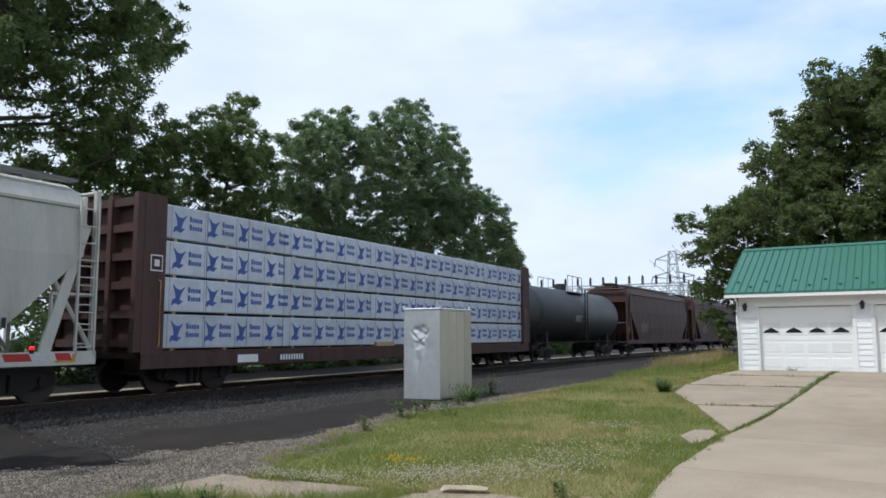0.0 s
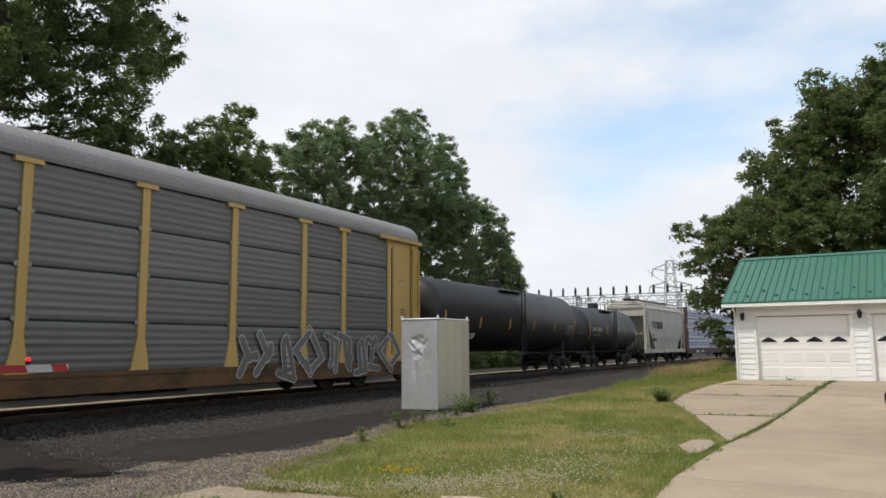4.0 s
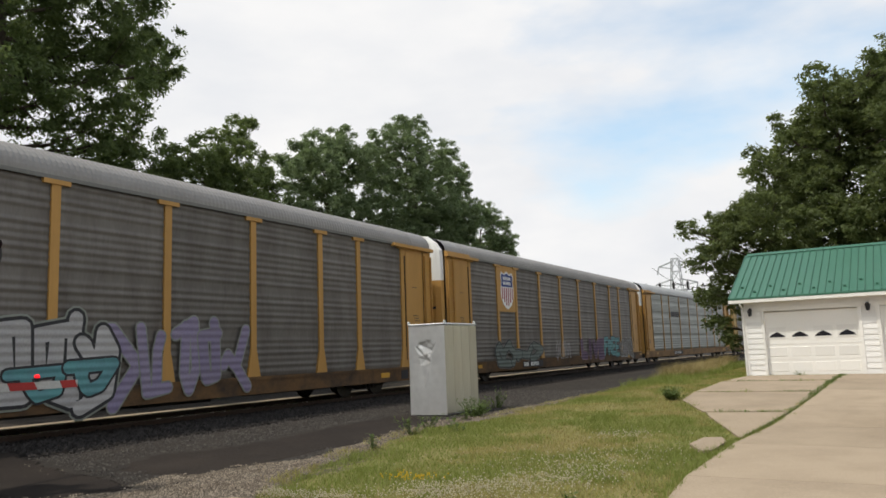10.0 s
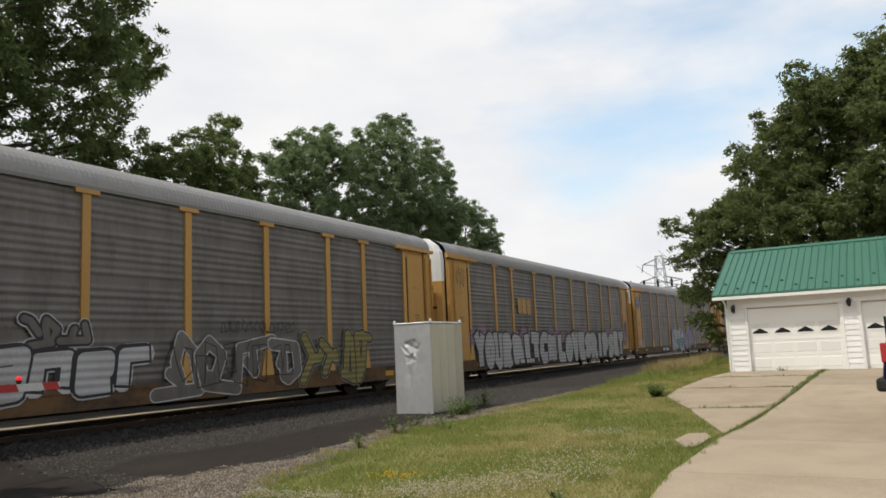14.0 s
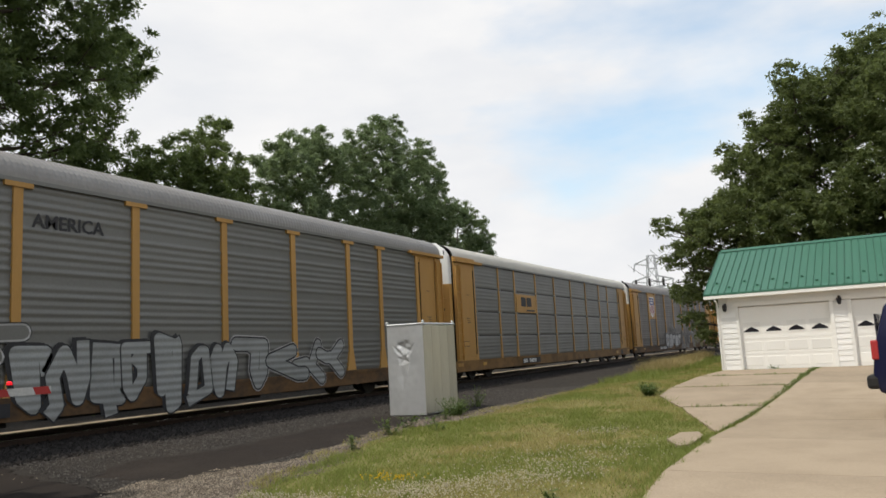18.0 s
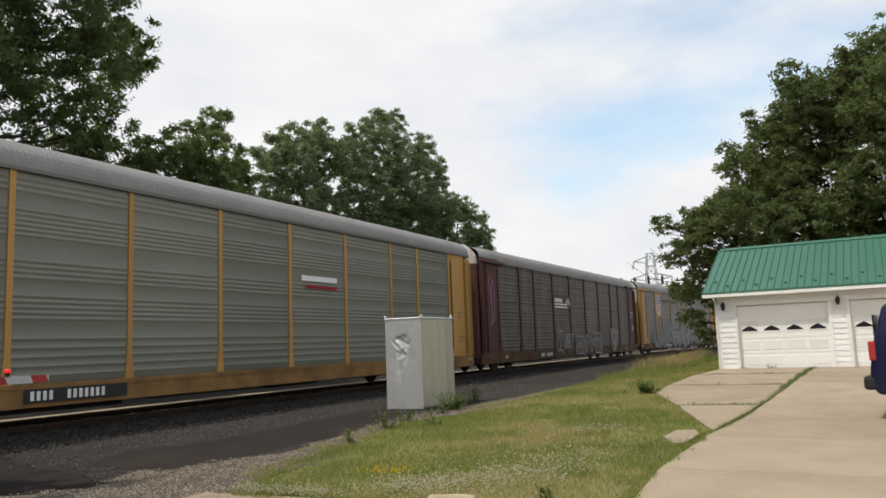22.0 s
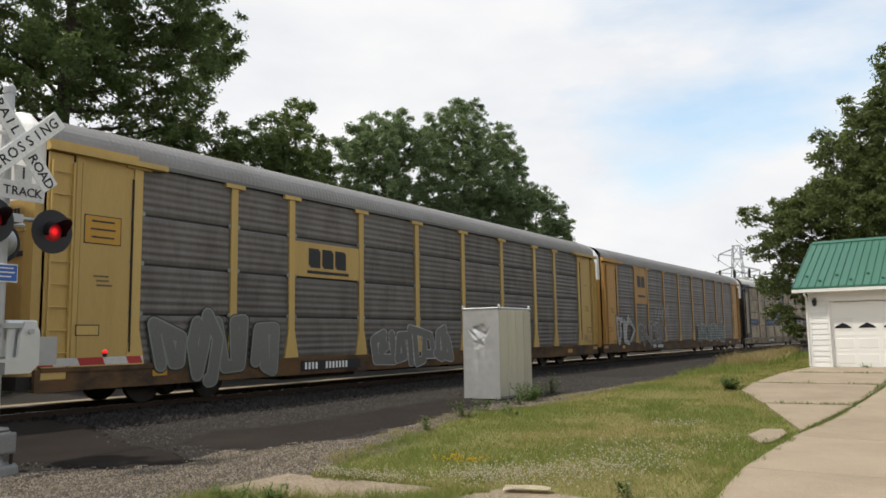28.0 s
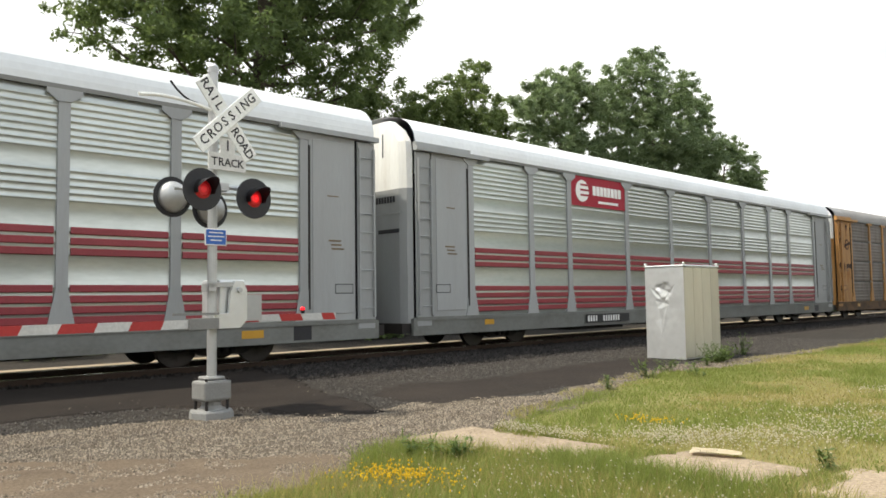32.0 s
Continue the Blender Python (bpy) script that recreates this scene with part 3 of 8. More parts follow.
def prism(bm, pts, lo, hi, axis="y"):
    """A polygon carried along an axis; pts are (x, z) for y, (y, z) for x, (x, y) for z."""
    put = {"y": lambda a, b, c: (a, c, b), "x": lambda a, b, c: (c, a, b), "z": lambda a, b, c: (a, b, c)}[axis]
    v0, v1 = [bm.verts.new(put(a, b, lo)) for a, b in pts], [bm.verts.new(put(a, b, hi)) for a, b in pts]
    n = len(pts)
    fs = [bm.faces.new(v0), bm.faces.new(v1[::-1])]
    for i in range(n):
        fs.append(bm.faces.new((v0[i], v0[(i + 1) % n], v1[(i + 1) % n], v1[i])))
    bmesh.ops.recalc_face_normals(bm, faces=fs)
    return bm


def lathe(bm, prof, n=24, axis="x"):
    """A body of revolution; prof: (along, radius)."""
    rings = []
    for a, r in prof:
        ring = []
        for i in range(n):
            c, s = r * math.cos(2 * math.pi * i / n), r * math.sin(2 * math.pi * i / n)
            ring.append(bm.verts.new((a, c, s) if axis == "x" else (s, a, c) if axis == "y" else (c, s, a)))
        rings.append(ring)
    for a, b in zip(rings, rings[1:]):
        for i in range(n):
            bm.faces.new((a[i], a[(i + 1) % n], b[(i + 1) % n], b[i]))
    bm.faces.new(rings[0][::-1])
    bm.faces.new(rings[-1])
    bmesh.ops.recalc_face_normals(bm, faces=bm.faces[:])
    return bm


def lettering(words, size, bold=0.0, depth=0.002, wide=1.0):
    """Words as a mesh in the built-in font, standing upright and read from -y."""
    cu = bpy.data.curves.new("lettering", "FONT")
    cu.body, cu.size, cu.offset, cu.extrude, cu.align_x, cu.align_y, cu.resolution_u = words, size, bold, depth, "CENTER", "CENTER", 2
    ob = new("lettering", cu)
    me = bpy.data.meshes.new_from_object(ob.evaluated_get(bpy.context.evaluated_depsgraph_get()))
    bpy.data.objects.remove(ob)
    bpy.data.curves.remove(cu)
    me.transform(Matrix.Rotation(radians(90), 4, "X") @ Matrix.Diagonal((wide, 1, 1, 1)))
    return me


kept = {}


def once(key, make):
    if key not in kept:
        kept[key] = make()
    return kept[key]


def cloud_mesh(name, verts, faces, mat):
    me = bpy.data.meshes.new(name)
    me.from_pydata(verts, [], faces)
    me.materials.append(M[mat])
    return me


# ---- ground ----
def smooth(a, b, v):
    v = min(max((v - a) / (b - a), 0), 1)
    return v * v * (3 - 2 * v)


def height(x, y):
    """Height of the bare ground: flat yard, rising a little towards the garage, falling away beyond the track."""
    h = -0.20 + 0.30 * smooth(12, 25, x) * smooth(9.5, 5.0, y)
    h += 0.05 * smooth(9, 13, y)
    h += 0.02 * noise.noise((x * 0.35, y * 0.35, 0)) * (1 - smooth(5.0, 3.0, y) * smooth(5, 8, x))
    return h


def flat_faces(name, co, mat, k):
    """A mesh of loose triangles (k = 3) or quads (k = 4) from an array of corners."""
    co = np.asarray(co, dtype=np.float32).reshape(-1, 3)
    n = len(co) // k
    me = bpy.data.meshes.new(name)
    me.vertices.add(n * k)
    me.vertices.foreach_set("co", co.ravel())
    me.loops.add(n * k)
    me.loops.foreach_set("vertex_index", np.arange(n * k, dtype=np.int32))
    me.polygons.add(n)
    me.polygons.foreach_set("loop_start", np.arange(0, n * k, k, dtype=np.int32))
    me.update(calc_edges=True)
    me.materials.append(M[mat])
    return me


def sheet(name, xs, ys, mat, dz=0.0, inside=None):
    """A sheet that follows the ground over a grid; inside picks its cells."""
    vs = [(x, y, height(x, y) + dz) for y in ys for x in xs]
    n, fs = len(xs), []
    for j in range(len(ys) - 1):
        for i in range(n - 1):
            if inside is None or inside((xs[i] + xs[i + 1]) / 2, (ys[j] + ys[j + 1]) / 2):
                fs.append((j * n + i, j * n + i + 1, (j + 1) * n + i + 1, (j + 1) * n + i))
    return new(name, cloud_mesh(name, vs, fs, mat))


def steps(a, b, s):
    return [a + (b - a) * i / max(1, round((b - a) / s)) for i in range(max(1, round((b - a) / s)) + 1)]


def within(poly):
    """A test for points of a polygon, with a slightly ragged edge."""
    def test(x, y):
        x, y = x + 0.18 * noise.noise((x * 1.7, y * 1.7, 3)), y + 0.18 * noise.noise((x * 1.7, y * 1.7, 9))
        hit = False
        for (x0, y0), (x1, y1) in zip(poly, poly[1:] + poly[:1]):
            if (y0 > y) != (y1 > y) and x < (x1 - x0) * (y - y0) / (y1 - y0) + x0:
                hit = not hit
        return hit
    return test


far = [-2500, -900, -300, -120, -60]
ground = sheet("ground", far + steps(-40, 70, 1.0) + [90, 130, 200, 400, 900, 2500], far + steps(-40, 40, 1.0) + [55, 80, 130, 300, 900, 2500], "gravel")
tagged(ground, "grey gravel and dirt yard beside the track", "ground", kind="structure")

LAWN = [(7.0, 6.2), (8.6, 6.65), (10.2, 7.1), (12.2, 7.6), (14.0, 7.7), (15.2, 7.4), (17.5, 7.4), (20.0, 7.1), (24.0, 7.1), (29.7, 7.25), (38, 7.9), (47, 8.4), (60, 8.0), (60, -14), (36, -14), (29.5, 1.0),
        (28.0, 0.3), (21.0, 0.8), (14.3, 1.25), (12.0, 1.4), (9.0, 1.4), (6.9, 1.05), (6.4, 0.9), (6.2, -12), (-16, -12), (-10, 1.5), (-3, 3.7), (1.0, 5.2), (3.7, 5.3), (4.8, 6.0), (5.6, 5.5)]
in_lawn = within(LAWN)
lawn = sheet("lawn", steps(-16, 60, 0.25), steps(-14, 11, 0.25), "turf", 0.012, in_lawn)
tagged(lawn, "patchy sunlit lawn, green and dry, with clover", "lawn", kind="structure")
farland = sheet("far_ground", far[1:] + steps(-60, 300, 15) + [600, 2400], steps(26, 146, 15) + [400, 2400], "farground", 0.03)
tagged(farland, "green ground behind the railway", "ground", kind="structure")



def feather(ob, drop):
    """Let a sheet's outer edge run out into the ground."""
    keys = {}
    for p in ob.data.polygons:
        for k in p.edge_keys:
            keys[k] = keys.get(k, 0) + 1
    for i in {v for k, c in keys.items() if c == 1 for v in k}:
        ob.data.vertices[i].co.z -= drop


ROAD = [(-40, 8.3), (0.0, 10.7), (2.5, 10.72), (4.1, 10.72), (4.75, 10.5), (5.4, 9.7), (5.45, 8.75), (5.75, 8.2), (6.15, 7.88), (6.6, 7.9), (6.8, 8.45), (7.15, 9.8), (7.55, 11.3), (8.0, 12.6), (8.3, 14.3), (-40, 14.3)]
road = sheet("road", steps(-40, -4, 1.0) + steps(-3.9, 8.5, 0.1), steps(7.2, 14.4, 0.1), "asphalt", 0.018, within(ROAD))
# the asphalt ramps up over the ballast to the rail
for v in road.data.vertices:
    v.co.z = max(v.co.z, -0.16 + 0.055 * smooth(10.9, 12.2, v.co.y))
feather(road, 0.045)
tagged(road, "dark worn asphalt approach beside the crossing", "road", kind="structure")
PATCH = [(7.5, 9.6), (7.4, 8.6), (7.5, 7.9), (8.3, 7.75), (10.5, 7.8), (12.2, 8.04), (14.0, 8.3), (15.8, 8.9), (16.3, 10.1), (14.5, 10.2), (12.1, 10.0), (10.2, 9.8), (8.9, 10.2), (8.1, 10.1)]
patch = sheet("pavement", steps(7, 17.6, 0.1), steps(7, 12.2, 0.1), "asphalt", 0.014, within(PATCH))
feather(patch, 0.03)
tagged(patch, "dark asphalt patch in the gravel", "road", kind="structure")

PALE = [(-12, 1.0), (-6, 2.5), (0, 4.5), (2.5, 4.6), (4.5, 5.6), (6.2, 6.0), (8.8, 6.3), (10.5, 6.9), (13.2, 7.8), (15.2, 7.2), (17, 7.2), (22, 6.9), (22, 7.35), (19.5, 7.7), (17.5, 8.1), (14.5, 8.6), (11.2, 7.9), (9.2, 7.4), (7.4, 8.4), (6.4, 8.0), (5.2, 9.0), (4.2, 9.6), (2.0, 9.9), (0, 9.8), (-6, 9.2), (-12, 8.6)]
pale = sheet("gravel_yard", steps(-12, 26.4, 0.2), steps(0.8, 10, 0.2), "palegravel", 0.012, within(PALE))
tagged(pale, "pale brown gravel strip along the lawn edge", "gravel", kind="structure")

DIRT_PATCH = [(0.0, 8.6), (1.9, 8.4), (2.9, 7.4), (3.6, 6.6), (4.3, 6.4), (4.5, 5.9), (3.4, 5.2), (1.6, 5.6), (0.0, 6.2)]
in_dirt = within(DIRT_PATCH)
dirt = sheet("dirt", steps(-0.2, 5, 0.1), steps(5, 8.8, 0.1), "soil", 0.017, in_dirt)
tagged(dirt, "bare tan dirt worn into the gravel", "dirt", kind="structure")

# driveway and walk slabs, each a concrete plate of its own
driveway = thing("driveway", "cracked pale concrete driveway in large slabs before the garage", "driveway", kind="structure")


def plate(name, pts, mat, parent, top=0.045):
    bm = bmesh.new()
    c = (sum(p[0] for p in pts) / len(pts), sum(p[1] for p in pts) / len(pts))
    vt = [bm.verts.new((x, y, height(x, y) + top)) for x, y in pts]
    vb = [bm.verts.new((x, y, height(x, y) - 0.1)) for x, y in pts]
    bm.faces.new(vt)
    for i in range(len(pts)):
        j = (i + 1) % len(pts)
        bm.faces.new((vb[i], vb[j], vt[j], vt[i]))
    bmesh.ops.recalc_face_normals(bm, faces=bm.faces[:])
    return part(name, bm, mat, parent)


def along(a, b, u):
    return (a[0] + (b[0] - a[0]) * u, a[1] + (b[1] - a[1]) * u)


edge = [(6.0, 1.73), (9.0, 1.95), (12.0, 1.89), (14.3, 1.62), (17.5, 1.38), (21.0, 1.15), (24.5, 0.98), (28.0, 0.84)]
right = [(6.0, -9.0), (8.5, -9.0), (11, -9.0), (13.5, -9.2), (16.2, -9.4), (19, -9.6), (23.5, -9.8), (28.4, -10.0)]
for i in range(len(edge) - 1):
    a, b, c, d = edge[i], edge[i + 1], right[i + 1], right[i]
    for u0, u1 in ((0, 0.42), (0.425, 1.0)):
        p = [along(a, d, u0), along(b, c, u0), along(b, c, u1), along(a, d, u1)]
        m = (sum(q[0] for q in p) / 4, sum(q[1] for q in p) / 4)
        plate("slab", [(m[0] + (q[0] - m[0]) * 0.996, m[1] + (q[1] - m[1]) * 0.998) for q in p], "concrete", driveway)
strip = [[(12.7, 1.90), (16.4, 1.53), (16.3, 3.05), (15.6, 2.85)], [(16.52, 1.52), (20.5, 1.25), (20.6, 4.1), (18.7, 4.0), (16.42, 3.12)],
         [(20.66, 1.24), (24.2, 1.05), (24.3, 4.0), (20.75, 4.1)], [(24.36, 1.04), (28.05, 0.9), (28.05, 3.8), (24.46, 3.98)]]
for p in strip:
    plate("slab", p, "concrete", driveway, 0.04)
walkway = thing("walkway", "broken concrete walk slabs sunk in the grass", "path", kind="structure")
WALK = ([(5.32, 6.25), (6.42, 6.25), (6.55, 4.25), (5.92, 4.30), (5.45, 5.4)], [(5.97, 4.0), (6.85, 3.72), (6.72, 2.55), (5.75, 2.70)], [(5.85, 2.50), (7.05, 2.35), (7.0, 0.6), (5.7, 0.6)])
for p in WALK:
    plate("slab", p, "slabstone", walkway, 0.026)
STONE = [(10.95, 2.15), (11.7, 2.45), (12.5, 2.4), (12.6, 2.15), (12.1, 2.0), (11.1, 2.03)]
plate("slab", STONE, "concrete", walkway, 0.06)

# ---- track ----
def bend(x):
    """How far the track swings towards the camera's side as it curves away."""
    return -0.00085 * max(0.0, min(x, 140) - 36) ** 2 - 0.1768 * max(0.0, x - 140)


def swept(bm, outline, xs):
    """A bar of the given (y, z) outline that follows the track."""
    prev = None
    for x in xs:
        ring = [bm.verts.new((x, y + bend(x), z)) for y, z in outline]
        if prev:
            n = len(ring)
            for i in range(n):
                bm.faces.new((prev[i], prev[(i + 1) % n], ring[(i + 1) % n], ring[i]))
        else:
            bm.faces.new(ring)
        prev = ring
    bm.faces.new(prev[::-1])
    bmesh.ops.recalc_face_normals(bm, faces=bm.faces[:])
    return bm


def box_outline(y0, y1, z0, z1):
    return [(y0, z0), (y1, z0), (y1, z1), (y0, z1)]


ALONG = [-400, -60, 0, 36] + [36 + 4 * i for i in range(1, 27)] + [200, 300]
ballast = thing("ballast", "dark crushed stone ballast under the track", "ballast", kind="structure")
bm = bmesh.new()
prof = [(11.6, -0.30), (12.0, -0.135), (13.6, -0.14), (14.2, -0.13), (17.0, -0.13), (17.4, -0.16), (18.6, -0.4)]
prev = None
for x in [-400, -150, -60] + steps(-40, 140, 4.0) + [180, 300]:
    ring = [bm.verts.new((x, y + bend(x), z + 0.03 * noise.noise((x * 0.5, y * 2, 1)))) for y, z in prof]
    if prev:
        for i in range(len(prof) - 1):
            bm.faces.new((prev[i], ring[i], ring[i + 1], prev[i + 1]))
    prev = ring
part("ballast_bed", bm, "ballast", ballast)
track = thing("railway_track", "single railway track with rusty rails on timber ties", "railway", kind="structure")
for y in (TRACK - 0.755, TRACK + 0.755):
    web = [(y - 0.07, -0.17), (y + 0.07, -0.17), (y + 0.07, -0.15), (y + 0.012, -0.14), (y + 0.012, -0.03), (y + 0.036, -0.025), (y + 0.036, -0.004), (y - 0.036, -0.004), (y - 0.036, -0.025), (y - 0.012, -0.03), (y - 0.012, -0.14), (y - 0.07, -0.15)]
    part("rail", swept(bmesh.new(), web, ALONG), "rail", track)
    part("railhead", swept(bmesh.new(), box_outline(y - 0.03, y + 0.03, -0.004, 0.0), ALONG), "railtop", track)
tie = mesh_of("tie", bevelled(-0.11, 0.11, -1.3, 1.3, -0.18, 0, 0.015, 1), "tie")
for i in range(150):
    x = -14 + i * 0.55 + random.uniform(-0.03, 0.03)
    part("tie", tie, "tie", track, at=pose(x, TRACK + bend(x), -0.155, 0, 0, math.degrees(math.atan(-0.0017 * max(0, x - 36)))))
# raised pale strip stands in for the sunlit ground seen beneath the cars
beyond = thing("lit_ground_strip", "pale strip standing in for sunlit ground behind the track", "road", kind="structure")
part("lane", swept(bmesh.new(), box_outline(17.75, 18.25, -0.6, -0.09), [-60, 0, 36] + [36 + 4 * i for i in range(1, 27)]), "concrete", beyond)

# ---- garage ----
GA = -92.6      # the front wall runs this way from its left corner
garage = thing("garage", "white clapboard two-door garage with a green metal roof", "garage", (28.1, 3.58, 0.12), GA)
# in the garage's space x runs along the front, y into the building
GW, GD, GH = 7.35, 7.2, 2.75
OPEN = [(0.47, 3.27, 2.14), (3.90, 6.70, 2.14)]


def wall_front():
    bm = bmesh.new()
    spans = [(-0.16, 0.47), (3.27, 3.90), (6.70, GW)]
    for a, b in spans:
        slab(bm, a, b, 0.0, 0.14, 0, 2.14)
    slab(bm, -0.16, GW, 0.0, 0.14, 2.14, GH)
    return bm


part("wall", wall_front(), "siding", garage)
part("wall", B((-0.16, -0.02, 0.14, GD, 0, GH)), "siding", garage)
part("wall", B((GW - 0.14, GW, 0.14, GD, 0, GH)), "siding", garage)
part("wall", B((-0.02, GW - 0.14, GD - 0.14, GD, 0, GH)), "siding", garage)
RISE = 1.66
for a in (-0.16, GW - 0.14):
    bm = prism(bmesh.new(), [(0, GH), (GD, GH), (GD / 2, GH + RISE)], a, a + 0.14, "x")
    part("gable", bm, "siding", garage)
for a, b in ((-0.10, 0.38), (3.38, 3.79), (6.81, GW - 0.06)):
    for i in range(12):
        me = once(("board", round(b - a, 2)), lambda w=b - a: mesh_of("clapboard", prism(bmesh.new(), [(-0.030, 0.0), (0.0, 0.0), (0.0, 0.178), (-0.012, 0.178)], 0, w, "x"), "siding"))
        part("clapboard", me, "siding", garage, at=(a, 0.0, 0.02 + i * 0.178))
for a, b in ((-0.18, -0.10), (0.38, 0.47), (3.27, 3.38), (3.79, 3.90), (6.70, 6.81), (GW - 0.06, GW + 0.02)):
    part("trim", B((a, b, -0.045, 0.0, 0.0, 2.16)), "doorwhite", garage)
part("trim", B((0.30, 6.9, -0.045, 0.0, 2.16, 2.28)), "doorwhite", garage)


def garage_door(x0, x1):
    d = part("garage_door", B((x0, x1, 0.09, 0.13, 0.02, 2.12)), "doorwhite", garage, "white panelled garage door with arched dark lights")
    w = (x1 - x0) / 4
    rows = [(0.07, 0.50), (0.57, 1.00), (1.07, 1.50), (1.58, 2.06)]
    frame_m = once("panel", lambda: mesh_of("panel", bevelled(-0.29, 0.29, -0.006, 0.01, -0.155, 0.155, 0.008, 1), "doorwhite"))
    for r, (z0, z1) in enumerate(rows[:3]):
        part("seam", B((x0, x1, 0.082, 0.09, z1 + 0.03, z1 + 0.04)), "doorwhite", d)
        for i in range(4):
            if r < 2:
                part("panel", frame_m, "doorwhite", d, at=(x0 + w * (i + 0.5), 0.088, (z0 + z1) / 2))
    for i in range(4):
        cx = x0 + w * (i + 0.5)
        part("window_frame", B((cx - 0.29, cx + 0.29, 0.08, 0.09, 1.22, 1.60)), "doorwhite", d)
        arch = [(cx - 0.24, 1.27), (cx + 0.24, 1.27)] + [(cx + 0.24 * math.cos(t), 1.30 + 0.145 * (1 - abs(math.cos(t))) ** 0.8) for t in [math.pi * j / 10 for j in range(11)]]
        part("window", prism(bmesh.new(), arch, 0.074, 0.08), "darkglass", d, "dark arched door light")
    return d


for x0, x1, _ in OPEN:
    garage_door(x0, x1)


def roof_plane(front):
    run, over, oy = GD / 2, 0.56, 0.38
    bm = bmesh.new()
    sl = RISE / run
    pts = [(-oy, GH - oy * sl + 0.06), (run, GH + RISE + 0.06), (run, GH + RISE + 0.0), (-oy, GH - oy * sl)]
    if not front:
        pts = [(GD - a, b) for a, b in pts]
    return prism(bm, pts, -over, GW + over, "x")


for front in (True, False):
    r = part("roof", roof_plane(front), "greenroof", garage, "green standing-seam metal roof")
    sl = RISE / (GD / 2)
    for i in range(int((GW + 1.1) / 0.229) + 1):
        x = -0.55 + i * 0.229
        p, q = (x, -0.37, GH - 0.37 * sl + 0.075), (x, GD / 2, GH + RISE + 0.075)
        if not front:
            p, q = (x, GD - p[1], p[2]), (x, GD - q[1], q[2])
        me = once(("rib", front), lambda: mesh_of("rib", rod(bmesh.new(), (0, *p[1:]), (0, *q[1:]), 0.018, 4), "greenroof"))
        part("rib", me, "greenroof", r, at=(x, 0, 0))
        if front and i % 2:
            g = once("guard", lambda: mesh_of("snow_guard", bevelled(-0.045, 0.045, -0.02, 0.02, 0, 0.07, 0.01, 1), "greenroof"))
            for k, yy in enumerate((0.0, 0.42)):
                if (i // 2 + k) % 2:
                    part("snow_guard", g, "greenroof", r, at=(x + 0.11, yy, GH + yy * sl + 0.06))
part("ridge_cap", prism(bmesh.new(), [(GD / 2 - 0.16, GH + RISE + 0.02), (GD / 2, GH + RISE + 0.12), (GD / 2 + 0.16, GH + RISE + 0.02)], -0.5, GW + 0.5, "x"), "greenroof", garage)
part("fascia", B((-0.56, GW + 0.56, -0.40, -0.37, GH - 0.29, GH - 0.19)), "doorwhite", garage)
part("soffit", B((-0.54, GW + 0.54, -0.37, 0.0, GH - 0.29, GH - 0.26)), "doorwhite", garage)
bm = bmesh.new()
rod(bm, (-0.20, -0.06, 0.02), (-0.20, -0.06, GH - 0.45), 0.035, 8)
rod(bm, (-0.20, -0.06, GH - 0.45), (-0.20, -0.36, GH - 0.34), 0.035, 8)
part("downspout", bm, "doorwhite", garage)
for x in (0.06, 3.58):
    lan = thing("wall_lantern", "small black wall lantern on the garage front", "lamp", group="garage lanterns")
    lan.matrix_basis = pose(28.1, 3.58, 0.12, 0, 0, GA) @ Matrix.Translation((x, -0.03, 2.16))
    part("bracket", B((-0.04, 0.04, -0.03, 0.03, -0.1, 0.12), (-0.015, 0.015, -0.14, 0.0, 0.08, 0.11)), "ink", lan)
    part("lamp_body", lathe(bmesh.new(), [(-0.16, 0.02), (-0.14, 0.05), (0.02, 0.075), (0.03, 0.09), (0.09, 0.03), (0.12, 0.01)], 10, "z"), "ink", lan, at=(0, -0.14, 0))

# ---- battered metal cabinet by the track ----
cab = thing("metal_cabinet", "battered silver aluminium equipment cabinet on the gravel", "cabinet", (16.17, 9.9, -0.17), 0)
# its dented face looks towards -x, its panelled side towards -y
bm = bmesh.new()
nx, nz = 50, 90
grid = {}
# straight-edged dints (across, up, half-widths, turn, depth) that leave sharp creases where they meet
DINTS = ((-0.46, 1.60, 0.24, 0.20, 24, 0.050), (-0.34, 1.66, 0.16, 0.10, -30, 0.022), (-0.56, 1.70, 0.10, 0.16, -52, 0.026), (-0.44, 1.30, 0.20, 0.13, 16, 0.038), (-0.36, 1.24, 0.11, 0.09, 50, 0.020), (-0.54, 1.36, 0.08, 0.14, -20, -0.018),
         (-0.50, 0.95, 0.07, 0.55, 14, -0.024), (-0.38, 0.92, 0.16, 0.40, -8, 0.018), (-0.62, 1.52, 0.07, 0.30, 38, 0.024), (-0.30, 1.50, 0.07, 0.26, -44, 0.024), (-0.45, 1.2, 0.50, 0.95, 5, 0.030))
for j in range(nz + 1):
    for i in range(nx + 1):
        y, z = -i / nx * 1.0, j / nz * 2.13
        d = 0.006 * noise.noise((y * 2, z * 1.5, 4)) + 0.003 * noise.noise((y * 7, z * 6, 8))
        for cy, cz, ry, rz, a, depth in DINTS:
            c_, s_ = math.cos(radians(a)), math.sin(radians(a))
            u, v = (y - cy) * c_ + (z - cz) * s_, -(y - cy) * s_ + (z - cz) * c_
            d += 0.75 * depth * max(0.0, 1 - abs(u) / ry - abs(v) / rz)
        edge_in = min(i, nx - i, j, nz - j) / 3
        grid[i, j] = bm.verts.new((d * min(1, edge_in), y, z))
